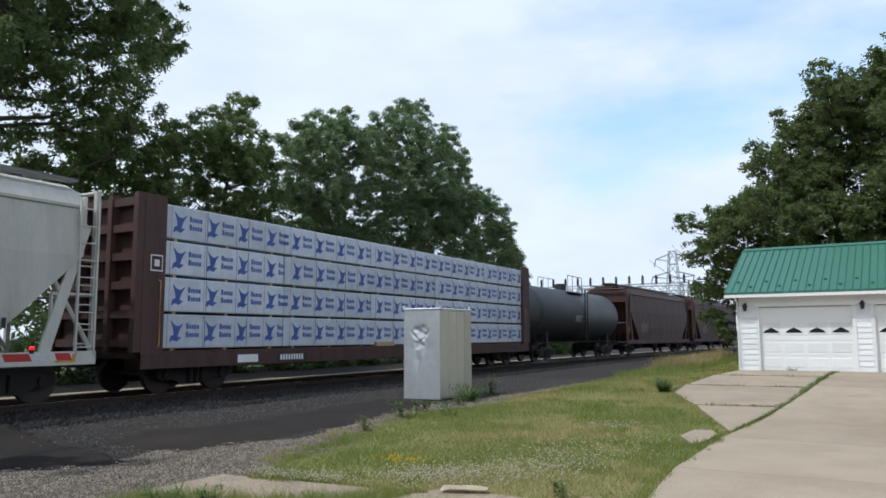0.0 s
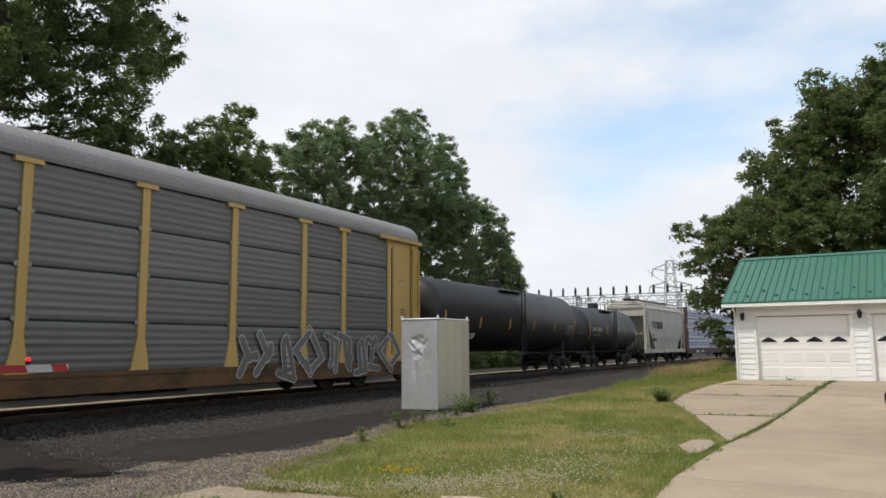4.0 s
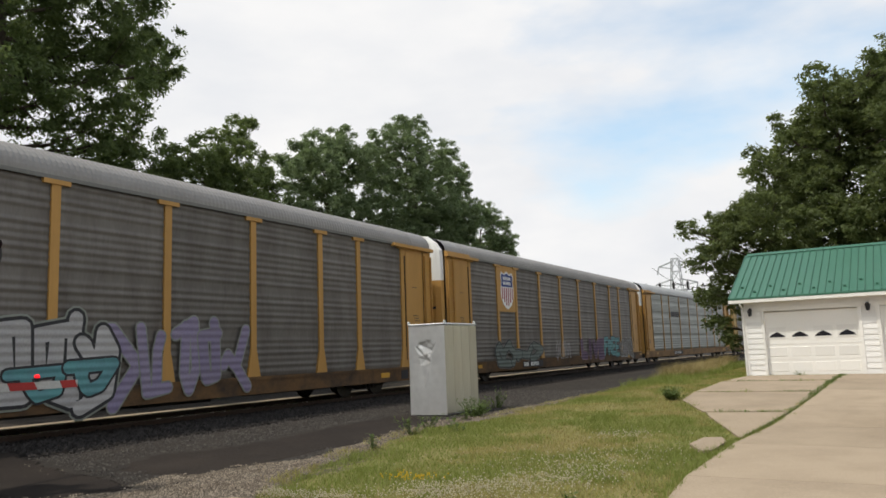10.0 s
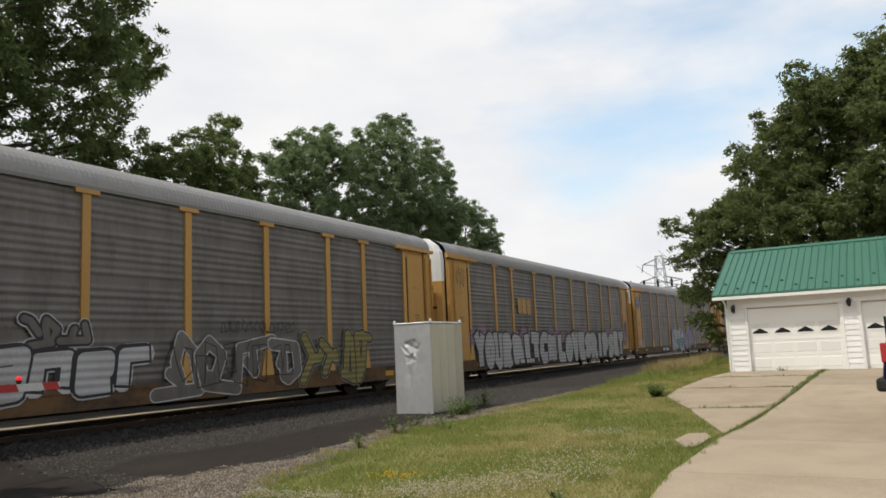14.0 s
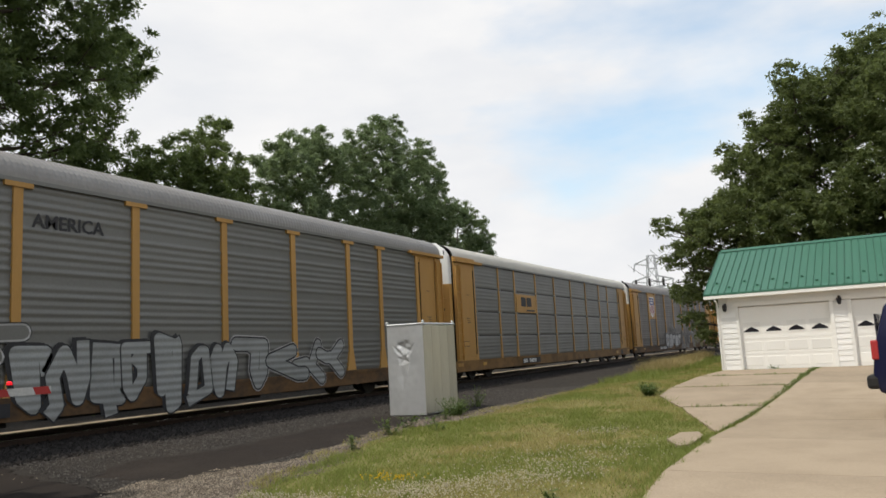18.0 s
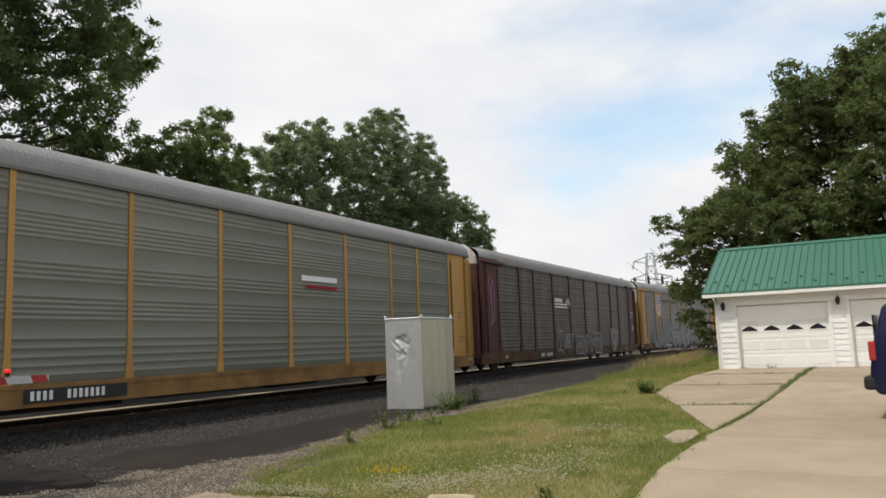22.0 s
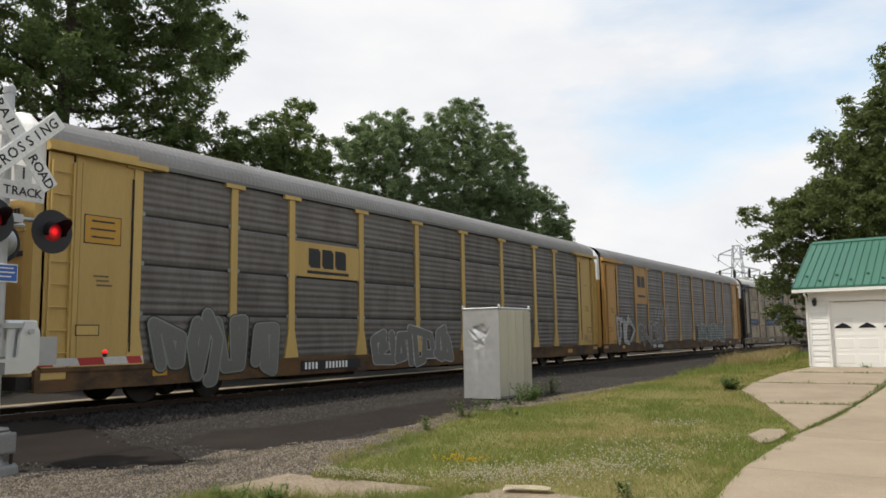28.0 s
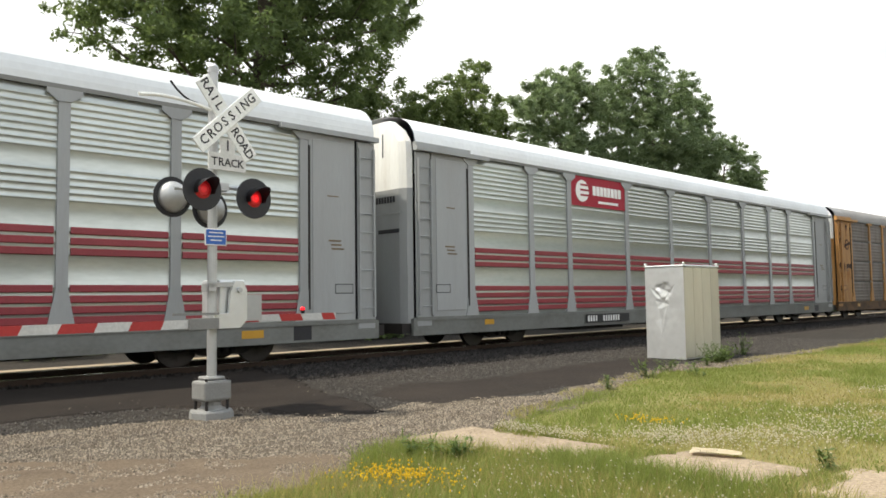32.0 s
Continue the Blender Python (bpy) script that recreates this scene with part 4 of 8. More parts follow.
for j in range(nz):
    for i in range(nx):
        bm.faces.new((grid[i, j], grid[i + 1, j], grid[i + 1, j + 1], grid[i, j + 1]))
part("dented_face", bm, "alu", cab, "dented shiny aluminium face")
part("body", B((0.14, 1.66, -0.98, -0.02, 0.0, 2.13)), "alu", cab)
for i in range(4):
    part("side_panel", bevelled(0.01 + i * 0.416, 0.416 + i * 0.416, -1.015, -0.98, 0.03, 2.11, 0.012, 1), "alubeige", cab, "weathered beige aluminium panel")
part("back_panel", B((0.02, 1.66, -0.02, 0.0, 0.03, 2.11)), "alubeige", cab)
part("top_cap", bevelled(-0.02, 1.69, -1.03, 0.02, 2.13, 2.17, 0.015, 1), "alu", cab)
for x, y in ((0.03, -0.0), (0.03, -1.0), (1.6, -1.0), (1.6, 0.0)):
    part("lifting_eye", lathe(bmesh.new(), [(-0.012, 0.05), (0.012, 0.05)], 12, "y"), "alu", cab, at=(x, y, 2.19))
part("skid", B((0.0, 1.64, -1.02, -0.9, -0.04, 0.0), (0.0, 1.64, -0.12, 0.0, -0.04, 0.0)), "steel", cab)

# ---- crossing signal ----
sig = thing("crossing_signal", "railroad crossing signal with lowered striped gate arm", "signal", (4.78, 9.34, -0.17), 5)
# in its own space the signs look towards -y
part("footing", lathe(bmesh.new(), [(-0.05, 0.29), (0.06, 0.28), (0.085, 0.26), (0.09, 0.12)], 8, "z"), "footing", sig)
part("junction_box", bevelled(-0.20, 0.20, -0.165, 0.165, 0.20, 0.46, 0.035), "footing", sig)
part("box_lid", bevelled(-0.13, 0.13, -0.13, 0.13, 0.46, 0.51, 0.02, 1), "footing", sig)
part("box_neck", lathe(bmesh.new(), [(0.08, 0.17), (0.14, 0.12), (0.21, 0.12)], 10, "z"), "footing", sig)
bolt = mesh_of("bolt", rod(bmesh.new(), (0, 0, 0.07), (0, 0, 0.21), 0.022, 6), "steel")
for sx in (-0.15, 0.15):
    for sy in (-0.13, 0.13):
        part("bolt", bolt, "steel", sig, at=(sx, sy, 0))
        part("lid_bolt", once("lidbolt", lambda: mesh_of("lid_bolt", rod(bmesh.new(), (0, 0, 0.45), (0, 0, 0.485), 0.02, 6), "steel")), "steel", sig, at=(sx * 1.05, sy, 0))
part("pole", rod(bmesh.new(), (0, 0, 0.5), (0, 0, 4.52), 0.062, 14), "mast", sig, smooth=False)
part("finial", lathe(bmesh.new(), [(4.50, 0.07), (4.58, 0.07), (4.61, 0.05), (4.62, 0.01)], 14, "z"), "mast", sig)


def spaced(word, size, pitch, parent, x, y, z):
    """Letters set apart along a sign, each a part of its own."""
    for k, ch in enumerate(word):
        me = lettering(ch, size, 0.0025, 0.001)
        me.materials.append(M["ink"])
        part("letter", me, "ink", parent, "black letter " + ch, at=(x + (k - (len(word) - 1) / 2) * pitch, y, z))


for a, words, lefts, pitch in ((-52, ("RAIL", "ROAD"), (-0.37, 0.37), 0.115), (43, ("CROSSING",), (0.0,), 0.137)):
    bl = part("crossbuck_blade", bevelled(-0.61, 0.61, -0.012, 0.012, -0.115, 0.115, 0.008, 1), "signwhite", sig, "white crossbuck blade with black letters",
              at=pose(0.08, -0.20 - (0.028 if a > 0 else 0), 3.86, 0, -a, 0))
    for word, mid_x in zip(words, lefts):
        spaced(word, 0.175, pitch, bl, mid_x, -0.0145, 0)
tr = part("track_plate", B((-0.28, 0.28, -0.10, -0.08, 3.18, 3.40), (-0.11, 0.11, -0.10, -0.08, 3.40, 3.60)), "signworn", sig, "white plate with black letters", at=(0.09, -0.11, 0))
part("sign_bracket", B((-0.05, 0.11, -0.20, 0.0, 3.86, 3.92), (-0.05, 0.11, -0.19, 0.0, 3.28, 3.33)), "mast", sig)
spaced("TRACK", 0.15, 0.098, tr, 0.0, -0.102, 3.28)
spaced("1", 0.2, 0.1, tr, 0.0, -0.102, 3.50)
part("crossarm", rod(bmesh.new(), (-0.42, -0.24, 2.95), (0.42, -0.24, 2.95), 0.028, 8), "mast", sig)
part("crossarm", rod(bmesh.new(), (-0.42, 0.24, 2.95), (0.42, 0.24, 2.95), 0.028, 8), "mast", sig)
part("arm_bracket", B((-0.07, 0.07, -0.28, 0.28, 2.90, 3.0)), "mast", sig)
for sx, sy, sz, on in ((-0.38, -1, 2.87, False), (0.38, -1, 2.82, True), (-0.36, 1, 2.85, False), (0.20, 1, 2.73, False)):
    y = sy * 0.34
    face = "ink"
    ring = lathe(bmesh.new(), [(y + sy * 0.03, 0.268), (y + sy * 0.045, 0.268), (y + sy * 0.045, 0.11)], 28, "y")
    lamp = part("flasher", ring, "ink", sig, "round black backed flasher", at=(sx, 0, sz))
    back = lathe(bmesh.new(), [(y + sy * 0.028, 0.21), (y - sy * 0.03, 0.19), (y - sy * 0.10, 0.12), (y - sy * 0.13, 0.05)], 24, "y")
    part("lamp_back", back, "mast", lamp, "grey lamp back", smooth=True)
    hood = bmesh.new()
    n = 16
    prev = None
    for i in range(n + 1):
        t = math.pi * (i / n) * 1.3 - 0.15 * math.pi
        c, s_ = 0.125 * math.cos(t), 0.125 * math.sin(t)
        long = 0.10 + 0.20 * max(0, math.sin(t))
        pair = (hood.verts.new((c, y + sy * 0.045, s_)), hood.verts.new((c, y + sy * (0.045 + long), s_)))
        if prev:
            hood.faces.new((prev[0], pair[0], pair[1], prev[1]))
        prev = pair
    bmesh.ops.solidify(hood, geom=hood.faces[:], thickness=0.006)
    part("hood", hood, "ink", lamp, "black lamp hood")
    lens = lathe(bmesh.new(), [(y + sy * 0.046, 0.118), (y + sy * 0.06, 0.09), (y + sy * 0.066, 0.055)], 24, "y")
    part("lens", lens, "lamp_rim", lamp, "dark red lens")
    for k, (r_, mat) in enumerate(((0.088, "lamp_low"), (0.064, "lamp_mid"), (0.038, "lamp_on")) if on else ((0.075, "lamp_low"), (0.045, "lamp_dim"))):
        core = lathe(bmesh.new(), [(y + sy * (0.067 + 0.006 * k), r_), (y + sy * (0.071 + 0.006 * k), r_ * 0.7), (y + sy * (0.072 + 0.006 * k), r_ * 0.2)], 20, "y")
        part("lens_core", core, mat, lamp, "glowing red lens" if on else "dim red lens")
bp = part("blue_plate", bevelled(-0.16, 0.16, -0.085, -0.07, 2.14, 2.36, 0.006, 1), "signwhite", sig, "small blue notice plate", at=(0, 0, 0.06))
part("plate_face", B((-0.145, 0.145, -0.089, -0.085, 2.155, 2.345)), "signblue", bp)
for i, w in enumerate((0.2, 0.24, 0.16)):
    part("print_bar", B((-w / 2, w / 2, -0.091, -0.089, 2.30 - i * 0.05, 2.315 - i * 0.05)), "signwhite", bp)
gm = part("gate_mechanism", bevelled(0.10, 0.50, -0.02, 0.42, 1.16, 1.76, 0.03), "alu", sig, "grey gate mechanism housing")
part("counterweight_plate", prism(bmesh.new(), [(-0.02, 1.12), (0.36, 1.12), (0.47, 1.22), (0.47, 1.62), (0.40, 1.74), (0.28, 1.74), (0.22, 1.60), (0.20, 1.32), (-0.02, 1.30)], -0.10, -0.05), "alu", gm)
part("shaft", rod(bmesh.new(), (0.34, -0.14, 1.62), (0.34, 0.5, 1.62), 0.035, 10), "mast", gm)
part("side_box", B((0.50, 0.86, 0.12, 0.40, 1.20, 1.56)), "mast", gm)
part("clamp", B((-0.10, 0.30, -0.09, -0.065, 1.66, 1.72), (-0.10, 0.0, -0.09, 0.09, 1.60, 1.70)), "mast", gm)
part("support_bracket", B((-0.62, 0.02, -0.14, -0.11, 1.30, 1.33), (-0.42, 0.0, -0.17, -0.04, 1.12, 1.26)), "footing", gm)


def striped_arm(length, turn, at, thick, lights, first):
    arm = part("gate_arm", B((0, length, -0.012, 0.012, -thick, thick)), "armwhite", sig, "red and white striped gate arm", at=pose(*at, 0, 0, turn))
    x, red = first, True
    while x < length:
        w = min(0.4, length - x)
        if red:
            part("stripe", prism(bmesh.new(), [(x, -thick), (x + w, -thick), (x + w - 0.05, thick), (x - 0.05, thick)], -0.015, 0.015), "armred", arm, "red stripe")
        x, red = x + 0.4, not red
    for lx in lights:
        part("arm_light", lathe(bmesh.new(), [(thick + 0.045, 0.030), (thick + 0.055, 0.036), (thick + 0.08, 0.036), (thick + 0.095, 0.026), (thick + 0.102, 0.010)], 14, "z"), "lamp_small", arm, "small glowing red arm light", at=(lx, 0, 0))
        part("light_base", lathe(bmesh.new(), [(thick, 0.030), (thick + 0.03, 0.032), (thick + 0.045, 0.042), (thick + 0.05, 0.042)], 14, "z"), "ink", arm, "dark light base", at=(lx, 0, 0))
    return arm


striped_arm(7.5, 178, (-0.40, -0.12, 1.19), 0.054, (2.45, 5.0, 7.3), 0.38)
striped_arm(2.2, 0, (0.30, 0.46, 1.22), 0.052, (1.55,), 0.35)
bm = bmesh.new()
arc = [(-0.02 - 1.02 * u, -0.02, 3.99 + 0.09 * math.sin(2.4 * u) - 0.03 * u) for u in (0, 0.12, 0.25, 0.4, 0.55, 0.7, 0.85, 1.0)]
tube(bm, arc, 0.024, 8)
part("bracket_arm", bm, "signwhite", sig, "pale tapered bracket arm")
bm = bmesh.new()
arc = [(-0.22 - 0.38 * u, 0.02, 4.06 + 0.22 * u * u) for u in (0, 0.25, 0.5, 0.75, 1.0)]
tube(bm, arc, 0.014, 6)
part("bracket_spur", bm, "steel", sig, "thin dark curved spur")

# ---- dark blue car before the second door ----
suv = thing("suv", "dark blue sport utility vehicle parked before the garage", "car")
# in its own space the car looks towards +y
suv.matrix_basis = pose(15.0, -0.47, -0.12, 0, 0, 172) @ Matrix.Diagonal((1, 1, 1.1, 1))
body = [(0.05, 0.42), (0.0, 0.62), (0.06, 1.02), (0.26, 1.62), (0.5, 1.74), (2.6, 1.72), (3.3, 1.12), (4.4, 1.0), (4.55, 0.55), (4.5, 0.35), (0.1, 0.35)]
bm = prism(bmesh.new(), body, -0.9, 0.9, "x")
bmesh.ops.bevel(bm, geom=bm.edges[:], offset=0.06, segments=3, affect="EDGES", profile=0.5)
part("body", bm, "suvblue", suv, smooth=True)
part("rear_window", B((-0.7, 0.7, 0.09, 0.12, 1.1, 1.5)), "darkglass", suv)
for sx in (-0.905, 0.895):
    part("side_window", prism(bmesh.new(), [(0.42, 1.12), (0.55, 1.6), (2.5, 1.6), (3.0, 1.15)], sx, sx + 0.01, "x"), "darkglass", suv)
for sx in (-0.912, 0.772):
    part("tail_light", bevelled(sx, sx + 0.14, 0.015, 0.12, 0.84, 1.12, 0.02, 2), "armred", suv, "red tail light")
part("bumper", bevelled(-0.90, 0.90, -0.10, 0.1, 0.42, 0.62, 0.05), "rubber", suv, "dark rear bumper")
for sx in (-0.92, 0.70):
    for y in (0.95, 3.65):
        w = part("wheel", lathe(bmesh.new(), [(sx, 0.30), (sx + 0.02, 0.36), (sx + 0.2, 0.36), (sx + 0.22, 0.30)], 20, "x"), "rubber", suv, at=(0, y, 0.36))
        part("rim", lathe(bmesh.new(), [(sx - 0.005, 0.2), (sx + 0.225, 0.2)], 14, "x"), "chrome", w)


# ---- trees ----
def leaves(centres, radii, count, size, rng):
    """Corners of small leaf quads scattered through flat drooping sprays."""
    pick = rng.choice(len(centres), count, p=radii ** 2 / (radii ** 2).sum())
    d = rng.normal(size=(count, 3))
    d /= np.linalg.norm(d, axis=1)[:, None]
    out = d * (radii[pick] * rng.uniform(0.15, 1.12, count))[:, None]
    out[:, 2] = out[:, 2] * 0.62 - 0.22 * np.hypot(out[:, 0], out[:, 1])
    c = centres[pick] + out
    n = rng.normal(scale=0.8, size=(count, 3)) + d * 0.4 + (0, 0, 0.7)
    n /= np.linalg.norm(n, axis=1)[:, None]
    a = np.cross(n, rng.normal(size=(count, 3)))
    a /= np.linalg.norm(a, axis=1)[:, None]
    b = np.cross(n, a)
    s = (size * rng.uniform(0.55, 1.35, count))[:, None]
    return np.stack([c - a * s, c - b * s * 0.42, c + a * s, c + b * s * 0.42], axis=1)


def tree(label, at, masses, depth, mat, seed, count, size, spray=0.55, group="trees", across="x", open_to=0.0, base=0.0, trunk_r=0.3, fill=1.0):
    """A tapered trunk whose limbs reach the leafy masses of an uneven crown. masses: (along, height, radius); depth: how far they spread the other way;
    fill: how thickly the sprays stand; open_to: the share of each mass's heart that stays bare; base: the ground's height below the tree's foot."""
    rng = np.random.default_rng(seed)
    t = thing("tree", label, "tree", at, group=group)
    pts, rad, hearts = [], [], []
    back = np.array((at[0], at[1], 0.0)) / math.hypot(at[0], at[1])
    top = max(z + r for _, z, r in masses)
    for u, z, r in masses:
        heart = np.array((u, 0.0, z) if across == "x" else (0.0, u, z)) + back * rng.uniform(-0.4, 0.4) * depth
        hearts.append((heart, r))
        for layer in (0, 1, 2):
            # three depths of each mass, so that the crown is as thick as it is wide
            shift = (layer - 1) * min(depth * 0.3, 1.6) + rng.normal(scale=0.3)
            k = max(4, int(2.3 * fill * (r / spray) ** 2))
            for _ in range(k):
                p = rng.normal(size=3)
                p *= rng.uniform(max(0.3, open_to), 1.0) ** 0.6 / np.linalg.norm(p)
                q = heart + p * r * (1, 1, 0.92)
                q += back * shift
                pts.append(q)
                rad.append(spray * rng.uniform(0.55, 1.2))
    pts, rad = np.array(pts), np.array(rad)
    part("crown", flat_faces("crown", leaves(pts, rad, count, size, rng), mat, 4), mat, t, "leafy crown with gaps")
    bm = bmesh.new()
    trunk = [Vector((0, 0, base - 0.4))]
    for i in range(1, 7):
        trunk.append(Vector((rng.normal(scale=0.10 * i ** 0.5), rng.normal(scale=0.10 * i ** 0.5), base - 0.4 + (top * 0.86 - base) * i / 6)))
    for i in range(6):
        rod(bm, trunk[i], trunk[i + 1], trunk_r * (1 - i * 0.15), 9, trunk_r * (1 - (i + 1) * 0.15), caps=False)
    part("trunk", bm, "bark", t)
    for heart, r in hearts:
        bm = bmesh.new()
        q = Vector(heart)
        f = min(max((q.z - 0.3 * math.hypot(q.x, q.y) - base) / (top * 0.86 - base), 0.15), 0.95) * 6
        s = trunk[int(f)].lerp(trunk[min(int(f) + 1, 6)], f % 1)
        m = s.lerp(q, 0.5) + Vector(rng.normal(scale=0.2, size=3)) + Vector((0, 0, -0.05 * (q - s).length))
        r0 = trunk_r * 0.2
        rod(bm, s, m, r0, 6, r0 * 0.6, caps=False)
        rod(bm, m, q, r0 * 0.6, 6, r0 * 0.3, caps=False)
        for _ in range(4):
            e = q + Vector(rng.normal(size=3)).normalized() * r * 0.8
            rod(bm, m.lerp(q, float(rng.uniform(0.3, 1))), e, r0 * 0.3, 4, 0.012, caps=False)
        part("limb", bm, "bark", t)
    return t


tree("large dark green tree with open spreading crown", (15.9, 27.0, -0.4),
     ((-6.5, 12.9, 1.6), (-7.2, 11.5, 1.1), (-4.8, 13.0, 1.9), (-2.4, 14.6, 2.0), (0.6, 15.2, 2.3), (3.8, 16.1, 2.4), (6.4, 15.4, 1.5), (5.0, 13.3, 1.6), (2.6, 13.2, 1.6), (-0.1, 12.8, 1.8),
      (-2.6, 12.0, 1.7), (-4.5, 11.3, 1.4), (5.1, 11.0, 1.3), (3.8, 10.9, 1.4), (1.5, 11.2, 1.5), (-1.1, 10.7, 1.5), (-3.4, 10.5, 1.2), (-5.5, 10.3, 0.9), (5.0, 9.2, 1.4), (2.6, 9.0, 1.6), (-1.0, 8.7, 1.5),
      (6.0, 12.7, 0.8), (6.4, 11.5, 0.9), (6.6, 10.2, 0.9), (7.7, 14.6, 0.45), (7.0, 15.2, 0.8), (6.4, 16.4, 1.1), (-4.2, 16.2, 2.4), (-1.2, 18.0, 2.7), (2.6, 18.6, 2.7), (0.6, 21.4, 2.8), (5.1, 18.4, 2.0), (-3.2, 19.3, 2.2)), 7.5, "leaf", 11, 150000, 0.105, 0.50, open_to=0.5, trunk_r=0.5, fill=0.58)
tree("dark green tree with a pointed crown", (28.0, 27.5, -0.4),
     ((0.8, 13.0, 1.0), (-1.0, 12.0, 1.05), (-2.8, 11.5, 0.8), (2.2, 11.9, 1.0), (-3.5, 11.3, 0.5), (-4.1, 10.3, 0.9), (-4.5, 8.9, 1.1), (-4.0, 7.4, 1.2), (0.5, 11.0, 1.5), (-1.7, 10.3, 1.3), (3.0, 10.8, 0.8), (0.5, 8.9, 1.7), (-2.1, 8.3, 1.3), (2.6, 8.6, 1.3), (0.2, 6.6, 1.7), (-2.8, 6.0, 1.2), (2.8, 6.2, 1.4)), 4.0, "leaf_c", 12, 80000, 0.09, 0.38, fill=0.7)
tree("rounded grey-green tree in the row", (38.0, 29.0, -0.1),
     ((1.5, 15.3, 1.05), (-1.1, 14.1, 1.05), (-2.9, 13.2, 0.8), (2.4, 13.7, 1.7), (-0.6, 12.5, 1.8), (-3.3, 12.1, 0.9), (4.3, 15.2, 0.8), (-0.1, 10.3, 1.9), (-2.9, 9.6, 1.5), (2.6, 10.6, 1.7), (0.2, 7.8, 2.0), (-3.2, 7.0, 1.6), (3.2, 7.6, 1.8)), 4.5, "leaf_b", 13, 110000, 0.09, 0.38, fill=0.75)
tree("tall grey-green tree with a peaked crown", (48.5, 29.0, -0.1),
     ((-1.6, 18.2, 1.15), (-3.9, 16.6, 1.15), (1.2, 18.2, 1.0), (4.3, 17.2, 1.5), (7.6, 16.7, 1.1), (-1.0, 15.5, 2.3), (4.0, 14.2, 2.3), (7.9, 14.8, 1.1), (-4.8, 14.0, 1.6), (0.4, 12.3, 2.4), (-4.3, 11.2, 1.8), (4.6, 11.2, 2.0), (-1.6, 9.4, 2.2), (3.2, 8.6, 2.2), (7.0, 11.6, 1.5), (-5.0, 8.2, 1.8)), 6.0, "leaf_b", 14, 150000, 0.095, 0.40, fill=0.75)
tree("low spreading tree at the end of the row", (60.0, 29.0, -0.4),
     ((-0.5, 13.8, 1.3), (3.1, 13.0, 1.3), (5.9, 11.9, 0.9), (-3.8, 12.4, 1.9), (0.9, 10.9, 1.7), (6.4, 10.6, 0.7), (-4.1, 10.0, 1.8), (4.2, 10.6, 1.3), (-1.6, 8.2, 1.9), (2.6, 8.0, 1.8), (6.2, 8.4, 1.3), (-4.6, 7.0, 1.8)), 5.0, "leaf_b", 15, 85000, 0.10, 0.42, fill=0.8)
tree("small tree at the end of the row", (69.0, 30.0, -0.4), ((-0.6, 9.6, 1.3), (1.2, 8.2, 1.3), (-2.0, 8.0, 1.2), (0.2, 6.6, 1.6), (2.4, 6.0, 1.2), (-2.2, 5.6, 1.4)), 3.0, "leaf_c", 16, 22000, 0.13, 0.56)
tree("dark tree beyond the crossing", (2.5, 38.0, -0.4), ((0, 6.6, 1.8), (-3.0, 5.4, 1.8), (3.0, 5.6, 1.8), (-4.6, 3.6, 1.6), (0.2, 3.6, 2.2), (4.4, 3.4, 1.7)), 4.0, "leaf", 17, 26000, 0.14, 0.7)
for i, (x, y, h) in enumerate(((22.0, 29.5, 11.2), (32.2, 30.5, 9.6), (42.5, 32.0, 11.0), (53.5, 32.0, 10.5))):
    k = h / 11
    tree("shorter tree filling the row behind the track", (x, y, -0.4), tuple((u * k, z * k, r * k) for u, z, r in ((0, 9.6, 1.5), (-1.8, 8.2, 1.5), (1.9, 8.3, 1.5), (0, 6.6, 1.9), (-2.6, 5.4, 1.6), (2.6, 5.4, 1.7), (0.2, 3.8, 2.0), (-2.4, 2.8, 1.5), (2.4, 2.8, 1.5))), 3.0, "leaf_c", 30 + i, 18000, 0.14, 0.62)
tree("large tree with low branches beside the garage", (42.0, 0.5, 0.0),
     ((-2.5, 13.8, 1.2), (-1.2, 13.4, 1.2), (0.4, 13.0, 1.0), (1.2, 12.0, 0.9), (2.4, 11.6, 0.55), (1.8, 12.1, 0.6), (0.75, 13.0, 0.75), (-0.5, 13.5, 0.8), (-1.7, 13.9, 0.8), (3.5, 9.9, 1.0), (1.6, 10.6, 1.7), (-0.2, 11.4, 2.0), (-1.9, 12.0, 2.0), (1.3, 8.6, 2.0), (-0.7, 8.8, 2.2), (3.9, 8.5, 1.0), (5.9, 7.4, 0.95), (7.0, 7.0, 0.55), (4.8, 7.2, 1.3),
      (2.5, 6.6, 1.4), (6.6, 5.5, 0.85), (6.5, 3.8, 0.85), (6.2, 2.2, 0.65), (5.4, 4.9, 1.1), (5.1, 3.1, 0.95), (5.7, 1.4, 0.4), (-3.6, 14.2, 2.0), (-3.7, 11.6, 2.4), (-2.9, 8.2, 2.4), (0.4, 6.2, 1.8), (-2.6, 5.6, 2.0), (2.6, 4.4, 1.6), (4.3, 1.9, 0.8), (-1.0, 6.6, 1.7), (-4.4, 6.6, 2.2), (0.6, 4.4, 1.7), (-1.8, 4.0, 1.8), (4.8, 8.1, 0.8), (3.0, 10.9, 0.6), (2.0, 9.0, 1.3), (3.2, 7.4, 1.4), (5.3, 6.3, 1.0), (3.9, 5.6, 1.2), (-5.6, 13.0, 2.4), (-6.0, 9.4, 2.6)), 6.0, "leaf_d", 21, 230000, 0.105, 0.38, "trees by the garage", "y", trunk_r=0.4, fill=1.1)
